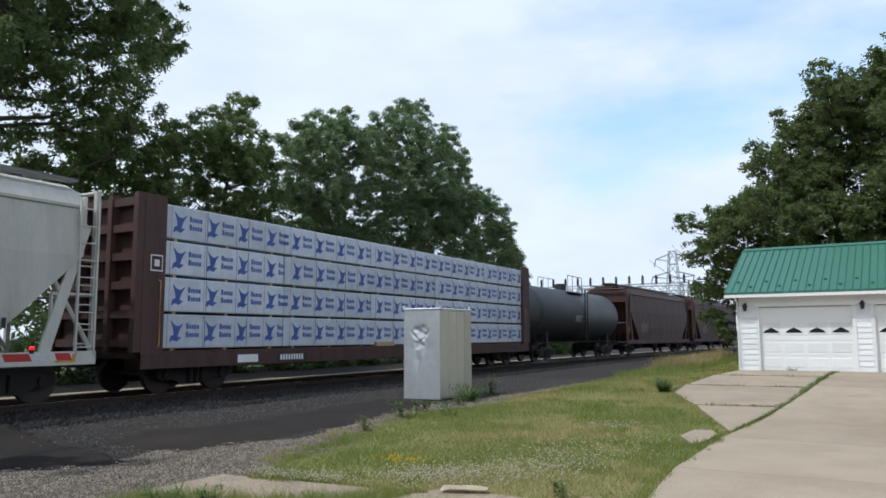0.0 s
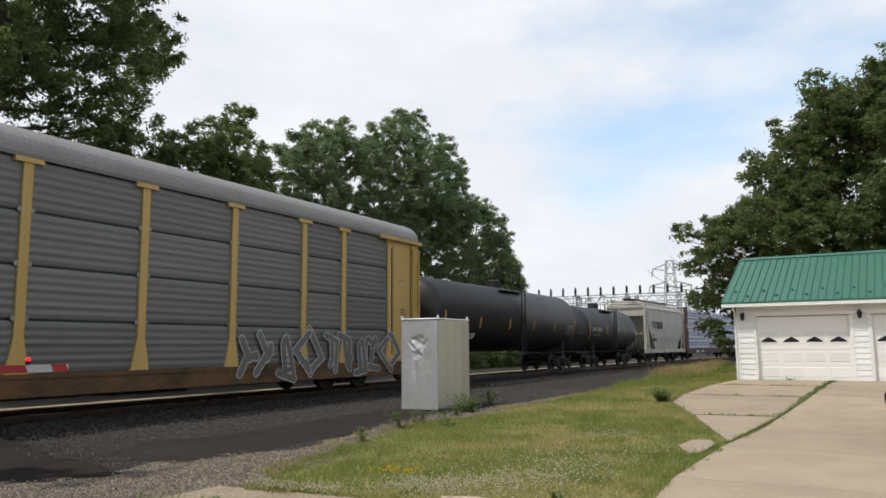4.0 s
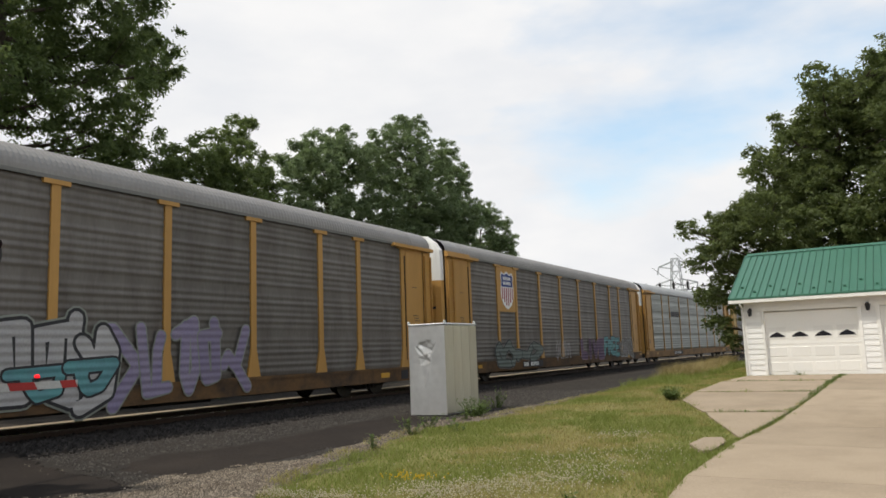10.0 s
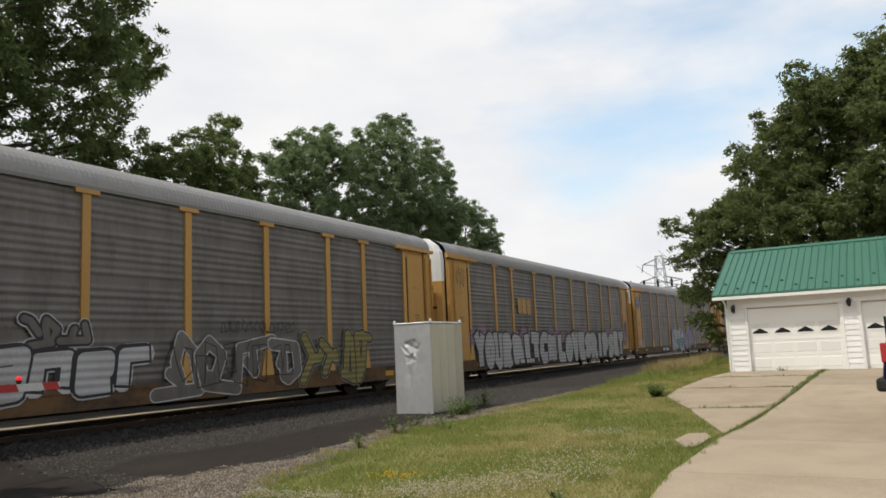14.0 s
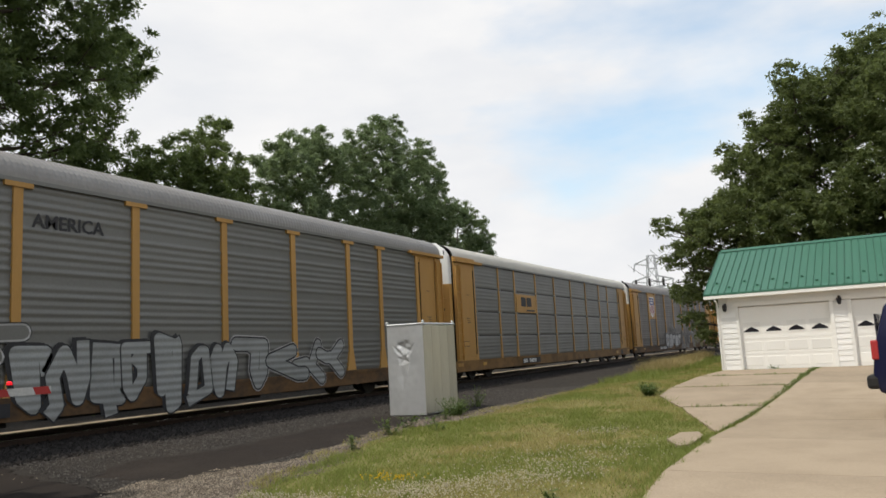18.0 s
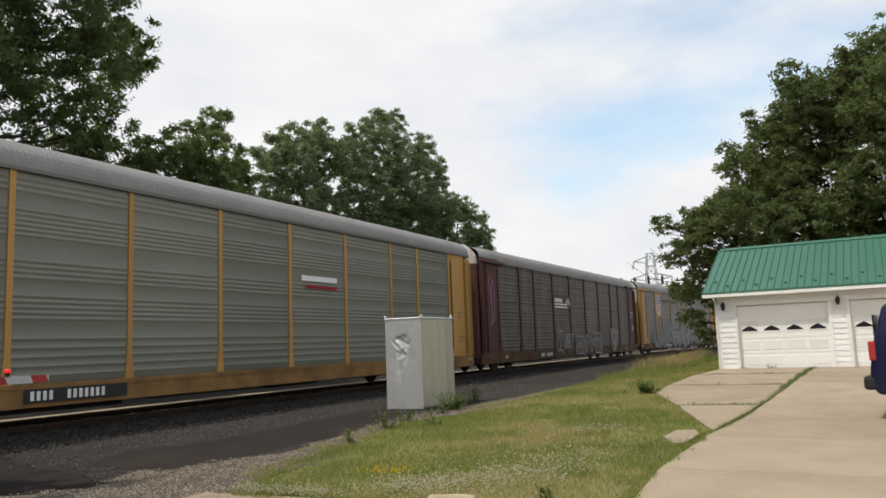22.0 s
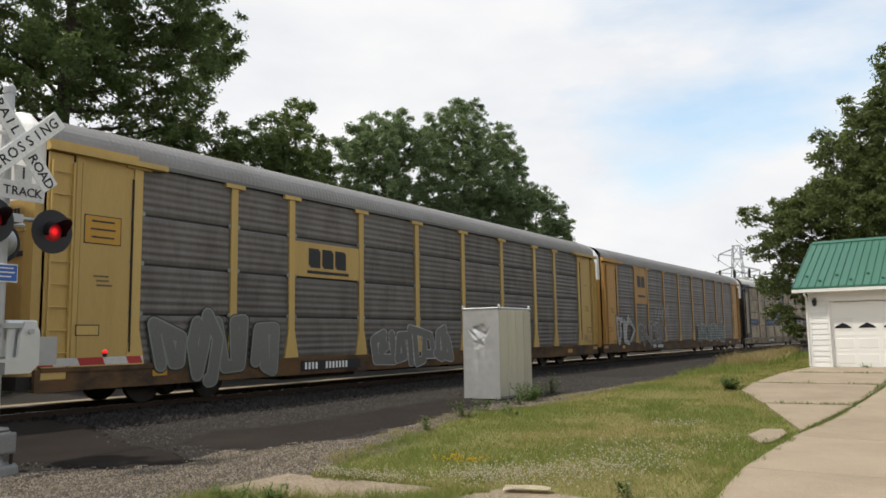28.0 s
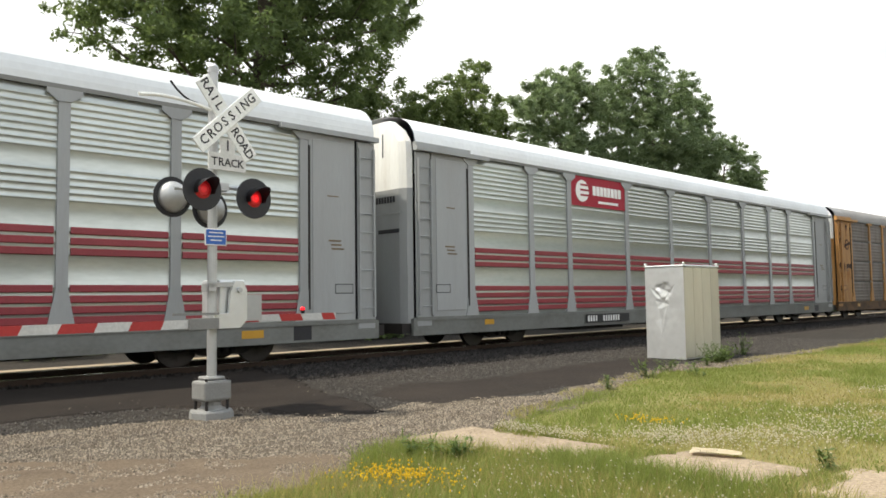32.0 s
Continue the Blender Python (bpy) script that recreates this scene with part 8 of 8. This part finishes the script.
# 15, 16
STRIPED = [0.11, 0.29, 0.51, 0.73, 1.31, 1.51, 1.71] + [2.25 + 0.13 * i for i in range(5)] + [3.15 + 0.125 * i for i in range(8)]
SILVER_BAYS = [2.49, 1.80, 3.14, 2.84, 2.84, 2.84, 2.51, 2.03, 2.89]
for i in (15, 16):
    c = carrier(i, "silver auto carrier with dark red stripes and grey ends", "rackgrey", "galv_silver", "roof_white", seams=1, ribs=STRIPED, tall=1.22, depth=0.014, slack=0.15, sill="sill_grey", plain_roof=True, bays=SILVER_BAYS)
    for b, w in enumerate(SILVER_BAYS):
        for k, z in enumerate((2.57, 2.385, 2.20, 1.56, 1.375, 1.19, 1.01)):
            part("stripe", once(("stripe", w), lambda: mesh_of("stripe", prism(bmesh.new(), [(-0.012, -0.052), (0.004, -0.066), (0.004, 0.066), (-0.012, 0.052)], 0.14, w - 0.14, "x"), "redstripe")), "redstripe", c, "dark red stripe", at=(post_places(SILVER_BAYS)[b], -1.513, z))
    x = logo_panel(c, 2, 4.10, 5.03, "logored", SILVER_BAYS)
    em = part("emblem", lathe(bmesh.new(), [(-1.542, 0.34), (-1.534, 0.34)], 22, "y"), "white", c, "white round emblem", at=(x - 0.9, 0, 4.57))
    for k in range(3):
        part("emblem_bar", B((-0.1, 0.36, -1.548, -1.543, -0.16 + k * 0.16, -0.10 + k * 0.16)), "logored", em)
    initials(c, x + 0.45, 4.62, 1.6, 0.30, -1.536, "white", 8)
    mark(c, x + 0.5, 4.27, 1.1, 0.08, "white", y=-1.536)


# ---- the mixed cars at the head ----
def tank_car(label, x0, x1, offset, mat, r, zc, bands, dome=True):
    """A tank car: shell with dished heads on two saddles, platform, rails and ladders."""
    car = start_car("tank_car", label, offset)
    L = (x1 - x0) / 2
    a = L - 0.3
    head = [(-a, 0.02)] + [(-a + 0.55 * (1 - math.cos(t)), r * math.sin(t)) for t in [math.pi / 2 * k / 6 for k in range(1, 7)]]
    prof = head + [(-0.8, r), (-0.72, r + 0.02), (0.72, r + 0.02), (0.8, r)] + [(-x, q) for x, q in head[::-1]]
    part("shell", lathe(bmesh.new(), prof, 40, "x"), mat, car, at=(0, 0, zc), smooth=True)
    for s in (-1, 1):
        xs = s * (L - 2.1)
        part("saddle", B((xs - 0.45, xs + 0.45, -0.75, 0.75, 0.75, zc - r * 0.75), (xs - 0.12, xs + 0.12, -1.15, 1.15, 0.8, zc - r * 0.45)), "steel", car)
        part("end_platform", B((s * L - 0.7 if s > 0 else -L, L if s > 0 else -L + 0.7, -1.4, 1.4, 0.9, 1.0)), "steel", car)
        xe = s * (L - 0.05)
        for y in (-1.35, 1.35):
            part("hand_rail", tube(bmesh.new(), [(xe, y, 0.95), (xe, y, 2.05), (xe - s * 0.05, y, 2.1), (xe - s * 0.85, y, 2.1), (xe - s * 0.9, y, 2.05), (xe - s * 0.9, y, 0.95)], 0.022), "steel", car)
        part("end_rail", rod(bmesh.new(), (xe, -1.35, 2.0), (xe, 1.35, 2.0), 0.02, 6), "steel", car)
        add_truck(car, xs, offset)
        part("stub_sill", B((xs - 1.2, xs + 1.2, -0.3, 0.3, 0.62, 0.92)), "steel", car)
    bm = bmesh.new()
    rod(bm, (-L + 0.8, -1.38, 1.0), (L - 0.8, -1.38, 1.0), 0.022, 6)
    part("side_rail", bm, "steel", car)
    if dome:
        part("manway", lathe(bmesh.new(), [(0, 0.35), (0.35, 0.35), (0.4, 0.25)], 14, "z"), mat, car, at=(0, 0, zc + r - 0.03))
        for y in (-0.9, 0.9):
            part("top_platform", B((-1.2, 1.2, y - 0.14, y + 0.14, zc + r * 0.84, zc + r * 0.87)), "steel", car)
            part("guard_rail", tube(bmesh.new(), [(-1.2, y, zc + r * 0.8), (-1.2, y, zc + r + 0.72), (-1.17, y, zc + r + 0.75), (1.17, y, zc + r + 0.75), (1.2, y, zc + r + 0.72), (1.2, y, zc + r * 0.8)], 0.02), "steel", car)
            for x in (-0.4, 0.4):
                part("guard_post", rod(bmesh.new(), (x, y, zc + r * 0.8), (x, y, zc + r + 0.75), 0.018, 5), "steel", car)
        part("ladder", ladder_mesh("steel", zc + r * 0.9 - 1.0, 0.4, 8), "steel", car, at=(-0.2, -r - 0.06, 1.0))
    for u, w, low, high in bands:
        t0, t1 = math.asin((low - zc) / r), math.asin((high - zc) / r)
        bm = bmesh.new()
        prev = None
        for k in range(6):
            t = t0 + (t1 - t0) * k / 5
            pair = [bm.verts.new((x, -(r + 0.006) * math.cos(t), zc + (r + 0.006) * math.sin(t))) for x in (u - w / 2, u + w / 2)]
            if prev:
                bm.faces.new((prev[0], prev[1], pair[1], pair[0]))
            prev = pair
        part("reflector", bm, "orange", car, "yellow reflective strip")
    add_couplers(car, -L, L)
    return car


def curved_row(car, x, z, size, n, r, zc, mat="white", gap=()):
    t = math.asin((z - zc) / r)
    for i in range(n):
        if i not in gap:
            part("reporting_mark", once(("cmark", size, mat), lambda: mesh_of("reporting_mark", B((-size * 0.21, size * 0.21, -0.004, 0.0, -size / 2, size / 2)), mat)), mat, car,
                 at=pose(x + i * size * 0.78, -(r + 0.008) * math.cos(t), zc + (r + 0.008) * math.sin(t), math.degrees(-t), 0, 0))


HEAD = -117.8      # place of the train's zero at the start
def mid(a, b):
    return (a + b) / 2 - HEAD


c = tank_car("long black tank car with yellow reflective strips", -31.5, -14.25, mid(-31.5, -14.25), "tank_black", 1.52, 2.62, [(-7.65, 0.12, 1.70, 2.72), (-4.5, 0.12, 2.1, 2.55), (-1.4, 0.12, 2.1, 2.55), (1.5, 0.12, 2.1, 2.55), (4.45, 0.12, 2.1, 2.55), (7.5, 0.12, 1.70, 2.72)])
curved_row(c, -7.0, 1.76, 0.28, 11, 1.52, 2.62, gap=(4,))
curved_row(c, -6.9, 1.52, 0.07, 30, 1.52, 2.62)
for k in range(5):
    curved_row(c, 6.32, 2.42 - k * 0.11, 0.07, 18, 1.52, 2.62, "g_silver", gap=(4, 9 + k % 3))
c = tank_car("dark grey tank car with yellow reflective strips", -13.3, -2.05, mid(-13.3, -2.05), "tank_grey", 1.42, 2.32, [(-4.8, 0.12, 1.72, 2.70), (-3.3, 0.12, 2.05, 2.52), (-1.48, 0.12, 2.05, 2.52), (0.87, 0.12, 2.05, 2.52), (2.4, 0.12, 2.05, 2.52), (4.75, 0.12, 1.72, 2.70)])
curved_row(c, -4.25, 2.31, 0.23, 10, 1.42, 2.32, "g_silver", gap=(4, 5))
curved_row(c, -4.0, 1.95, 0.06, 26, 1.42, 2.32, "g_silver")
c = tank_car("dark grey tank car further ahead", 35.6, 50.0, mid(35.6, 50.0), "tank_grey", 1.5, 2.5, [])
curved_row(c, -1.5, 2.3, 0.34, 9, 1.5, 2.5, "g_silver", gap=(4,))


def hopper(label, x0, x1, offset, mat, top, round_side=True, open_ends=True):
    """A covered hopper: curved-sided body with sloped ends, end frames, ladders and roof walk."""
    car = start_car("covered_hopper", label, offset)
    L = (x1 - x0) / 2
    a = L - 0.5
    prof = [(-0.9, 1.02), (-1.50, 1.02), (-1.55, 1.9), (-1.53, 3.0), (-1.42, top - 0.65), (-1.22, top - 0.28), (-0.75, top - 0.05), (0, top)]
    prof = prof + [(-y, z) for y, z in prof[::-1][1:]]
    bm = bmesh.new()
    rings = []
    for x in (-a, a):
        ring = []
        for y, z in prof:
            k = max(0.0, (top - 1.55 - z) / (top - 2.5))
            ring.append(bm.verts.new((x - math.copysign(2.3 * k, x), y, z)))
        rings.append(ring)
    n = len(prof)
    for i in range(n):
        bm.faces.new((rings[0][i], rings[1][i], rings[1][(i + 1) % n], rings[0][(i + 1) % n]))
    bm.faces.new(rings[0][::-1])
    bm.faces.new(rings[1])
    bmesh.ops.recalc_face_normals(bm, faces=bm.faces[:])
    part("body", bm, mat, car, "curved steel hopper body")
    part("side_sill", B((-L + 0.2, L - 0.2, -1.55, -1.42, 0.78, 1.05), (-L + 0.2, L - 0.2, 1.42, 1.55, 0.78, 1.05)), mat, car)
    for i in range(int(2 * a / 1.2)):
        part("walk_board", once("walkboard", lambda: mesh_of("walk_board", B((0.0, 1.05, -0.35, 0.35, 0.16, 0.19), (0.4, 0.46, -0.3, 0.3, 0.0, 0.17)), "galv_mid")), "galv_mid", car, at=(-a + 0.1 + i * 1.2, 0, top))
    for y in (-1.0, 1.0):
        part("running_board", B((-a, a, y - 0.12, y + 0.12, top - 0.02, top + 0.05)), "galv_mid", car)
    part("roof_edge", B((-a + 0.05, a - 0.05, -1.45, -1.40, top - 0.62, top - 0.56)), mat, car)
    for s in (-1, 1):
        bm = bmesh.new()
        xe = s * (L - 0.25)
        for y in (-1.45, 1.45):
            slab(bm, xe - 0.05, xe + 0.05, y - 0.05, y + 0.05, 0.8, top - 0.2)
            rod(bm, (xe, y, 1.05), (xe - s * 1.0, y, 2.6), 0.05, 6)
            rod(bm, (xe - s * 0.95, y, 0.95), (xe - s * 0.95, y, 2.2), 0.04, 6)
            rod(bm, (xe, y, 2.2), (xe - s * 0.95, y, 2.2), 0.04, 6)
            for k in range(5):
                rod(bm, (xe, y, 1.2 + k * 0.4), (xe - s * 0.42, y, 1.2 + k * 0.4), 0.016, 5)
        rod(bm, (xe, -1.45, 2.2), (xe, 1.45, 2.2), 0.03, 6)
        rod(bm, (xe, -1.45, top - 0.25), (xe, 1.45, top - 0.25), 0.05, 6)
        part("end_frame", bm, mat, car)
        part("end_sheet", bevelled(s * a - 0.04, s * a + 0.04, -1.40, 1.40, top - 1.15, top - 0.35, 0.02, 1), mat, car, "upright end sheet", at=(s * 0.03, 0, 0))
        part("end_brace", prism(bmesh.new(), [(s * (a - 0.95), 1.02), (s * (a - 0.70), 1.02), (s * (a + 0.10), top - 1.0), (s * (a - 0.12), top - 1.0)], -1.50, -1.44), mat, car)
        part("ladder", once(("hopper ladder", mat, top), lambda: ladder_mesh(mat, top - 1.4, 0.42, 9)), mat, car, at=((xe - 0.42) if s > 0 else xe, -1.52, 0.95))
        part("end_platform", B((xe - 0.7 if s > 0 else xe, xe if s > 0 else xe + 0.7, -1.4, 1.4, 0.85, 0.95)), "steel", car)
        add_truck(car, s * (L - 1.9), offset)
    for i in range(3):
        x = (i - 1) * (L - 3.4) * 0.75
        part("discharge_gate", prism(bmesh.new(), [(x - 1.2, 1.02), (x + 1.2, 1.02), (x + 0.5, 0.42), (x - 0.5, 0.42)], -0.9, 0.9), "steel", car)
    part("centre_sill", B((-L + 0.2, L - 0.2, -0.3, 0.3, 0.62, 0.95)), "steel", car)
    add_couplers(car, -L + 0.1, L - 0.1)
    return car


c = hopper("dirty light grey covered hopper with black emblem", -0.9, 10.9, mid(-0.9, 10.9), "hopper_grey", 4.62)
for i in range(5):
    mark(c, -3.35 + 0.06 * i, 3.08 - i * 0.115, 1.5 - i * 0.06, 0.06, "ink", y=-1.545)
initials(c, -1.85, 2.83, 1.5, 0.56, -1.55, "ink", 2)
mark_row(c, -3.9, 2.05, 0.2, 2, "ink", -1.558)
mark_row(c, -3.9, 1.75, 0.22, 6, "ink", -1.558)
mark_row(c, 3.4, 1.6, 0.2, 3, "ink", -1.556)
scribble(c, -1.2, 3.0, 1.6, 2.2, "galv_mid", 33, 7, 0.018, y=-1.562)
for x in (-4.6, -1.0, 2.2, 5.0):
    mark(c, x, 0.92, 0.45, 0.16, "orange", "reflector", y=-1.555)
for x0, x1 in ((51.2, 68.5), (69.7, 87.0)):
    c = hopper("weathered brown covered hopper", x0, x1, mid(x0, x1), "hopper_brown", 4.75)
    scribble(c, -5.5, -3.8, 1.6, 2.2, "galv_light", 34, 3, y=-1.562)

# lumber car
off = mid(11.9, 34.5)
lum = start_car("lumber_car", "brown centre-beam flat car loaded with white wrapped lumber", off)
LL = 11.3
part("deck", B((-LL, LL, -1.4, 1.4, 0.85, 1.02), (-LL, LL, -1.48, -1.40, 0.62, 0.95), (-LL, LL, 1.40, 1.48, 0.62, 0.95), (-LL + 1, LL - 1, -0.3, 0.3, 0.55, 0.85)), "hopper_brown", lum)
part("centre_beam", B((-LL + 0.4, LL - 0.4, -0.06, 0.06, 1.02, 4.6), (-LL + 0.4, LL - 0.4, -0.22, 0.22, 4.5, 4.62)), "hopper_brown", lum)
for s in (-1, 1):
    bk = part("bulkhead", B((s * LL - 0.22 if s > 0 else -LL, LL if s > 0 else -LL + 0.22, -1.4, 1.4, 1.0, 4.55)), "hopper_brown", lum, "brown steel bulkhead with ribs")
    for z in (1.2, 1.85, 2.5, 3.15, 3.8, 4.4):
        part("rib", B((s * LL - 0.05 if s > 0 else -LL - 0.16, LL + 0.16 if s > 0 else -LL + 0.05, -1.3, 1.3, z - 0.09, z + 0.09)), "hopper_brown", bk)
    for y in (-1.38, -0.5, 0.5, 1.38):
        part("stanchion", B((s * LL - 0.05 if s > 0 else -LL - 0.2, LL + 0.2 if s > 0 else -LL + 0.05, y - 0.07, y + 0.07, 1.0, 4.6)), "hopper_brown", bk)
    part("corner_post", B((s * LL - 0.62 if s > 0 else -LL, LL if s > 0 else -LL + 0.62, -1.46, -1.36, 0.7, 4.6)), "hopper_brown", bk)
    add_truck(lum, s * (LL - 2.0), off)
    part("grab_iron", tube(bmesh.new(), [(0, 0, 0), (0, -0.06, 0.03), (0, -0.06, 1.5), (0, 0, 1.53)], 0.018), "yellow", lum, "yellow grab iron", at=(s * (LL - 0.45), -1.46, 1.1))
for w_, m_, y_ in ((0.34, "white", -1.463), (0.29, "hopper_brown", -1.466), (0.14, "white", -1.469)):
    mark(lum, -LL + 0.36, 3.02, w_, w_ * 1.1, m_, "notice", "small outlined notice", y=y_)
add_couplers(lum, -LL - 0.1, LL + 0.1)
mark(lum, -LL + 3.4, 0.78, 0.75, 0.2, "white", "number_panel", y=-1.485)
mark(lum, -LL + 5.2, 0.78, 1.3, 0.2, "ink", "number_panel", y=-1.485)
mark_row(lum, -LL + 4.7, 0.78, 0.15, 9, "white", -1.489)
part("timber_end", B((-LL + 9.5, -LL + 10.6, -1.45, -1.1, 1.02, 1.16)), "wood", lum)
LEN = 4.35
for k in range(5):
    for r in range(4):
        jit = random.uniform(-0.025, 0.025)
        x0 = -LL + 0.55 + k * LEN
        z0 = 1.06 + r * 0.865 + random.uniform(-0.006, 0.006)
        me = once(("pack", (k + r) % 3), lambda: mesh_of("lumber_pack", bevelled(0.01, LEN - 0.01, -0.62, 0.62, 0.0, 0.80, 0.03), "wrap"))
        pk = part("lumber_pack", me, "wrap", lum, "white wrapped lumber pack with blue print", at=(x0, -0.74 + jit, z0))
        for gx in (0.4, 2.1, 3.8):
            part("dunnage", once("dunnage", lambda: mesh_of("dunnage", B((0.0, 0.1, -0.6, 0.6, -0.06, 0.0)), "wood")), "wood", pk, at=(gx, 0, 0))
        for g in range(4):
            gx = 0.35 + g * 1.09
            em = part("print", once("glyph", lambda: mesh_of("print", prism(bmesh.new(), [(0, 0.04), (0.10, 0.10), (0.22, 0.06), (0.36, 0.16), (0.24, 0.18), (0.30, 0.34), (0.42, 0.50), (0.26, 0.42), (0.16, 0.44), (0.02, 0.56), (0.10, 0.36), (0.12, 0.22), (0.02, 0.18)], -0.004, 0.0), "wrapblue")), "wrapblue", pk, "blue printed emblem", at=(gx, -0.621, 0.10))
            part("print_bar", once("pbar", lambda: mesh_of("print_bar", B((0.0, 0.07, -0.003, 0.0, 0.0, 0.14), (0.09, 0.15, -0.003, 0.0, 0.0, 0.10), (0.17, 0.23, -0.003, 0.0, 0.0, 0.10), (0.25, 0.31, -0.003, 0.0, 0.0, 0.10), (0.33, 0.40, -0.003, 0.0, 0.0, 0.10),
                 (0.0, 0.07, -0.003, 0.0, -0.2, -0.06), (0.09, 0.15, -0.003, 0.0, -0.2, -0.1), (0.17, 0.23, -0.003, 0.0, -0.2, -0.1), (0.25, 0.31, -0.003, 0.0, -0.2, -0.1), (0.33, 0.40, -0.003, 0.0, -0.2, -0.1)), "wrapblue")), "wrapblue", pk, at=(gx + 0.50, -0.621, 0.46))
        part("lumber_pack", me, "wrap", lum, "white wrapped lumber pack with blue print", at=(x0, 0.74 + jit, z0))
        for gx in (0.28, 1.37, 2.46, 3.55):
            part("crease", once("crease", lambda: mesh_of("crease", prism(bmesh.new(), [(0.0, 0.01), (0.014, 0.01), (0.006, 0.4), (0.018, 0.79), (0.004, 0.79), (-0.004, 0.4)], -0.6225, -0.6205), "wrapseam")), "wrapseam", pk, at=(gx + random.uniform(-0.02, 0.02), 0, 0))
        for gx in (1.43, 2.9):
            part("strap", once("strap", lambda: mesh_of("strap", B((0.0, 0.015, -0.626, -0.62, 0.02, 0.78)), "galv_mid")), "galv_mid", pk, at=(gx, 0, 0))


# ---- what moves ----
WAY = [(0, -117.8), (3, -75.3), (7, -18.1), (9, 10.8), (11, 39.8), (13, 69.0), (16.5, 120.2), (19, 157.3), (23, 217.3), (26.5, 270.4), (30.5, 331.6), (32, 355.0)]
BASE = 9.0          # half the distance between a car's trucks


def place(t):
    """Place of the train's zero along the track, gliding from row to row."""
    for (t0, p0), (t1, p1) in zip(WAY, WAY[1:]):
        if t <= t1:
            return p0 + (p1 - p0) * (t - t0) / (t1 - t0)
    return WAY[-1][1]


def on_track(x):
    """A car's pose with both its trucks on the track."""
    y0, y1 = bend(x - BASE), bend(x + BASE)
    return pose(x, TRACK + (y0 + y1) / 2, 0, 0, 0, math.degrees(math.atan2(y1 - y0, 2 * BASE)))


def motions():
    for car, off in moving:
        times = [f / 2 for f in range(65)]
        walk(car, [(t, on_track(place(t) + off)) for t in times])
    # the wheels roll while their car is near the camera
    for w, dx, off in wheelsets:
        rows, turn = [(0, pose(dx, 0, R_WHEEL))], 0.0
        first = [f for f in range(1, 960) if -12 < place(f / FPS) + off < 60]
        if first:
            for f in range(first[0], first[-1] + 1):
                turn += math.degrees((place(f / FPS) - place((f - 1) / FPS)) / R_WHEEL)
                rows.append((f / FPS, pose(dx, 0, R_WHEEL, 0, turn, 0)))
        rows.append((32, pose(dx, 0, R_WHEEL, 0, turn, 0)))
        walk(w, rows)


motions()
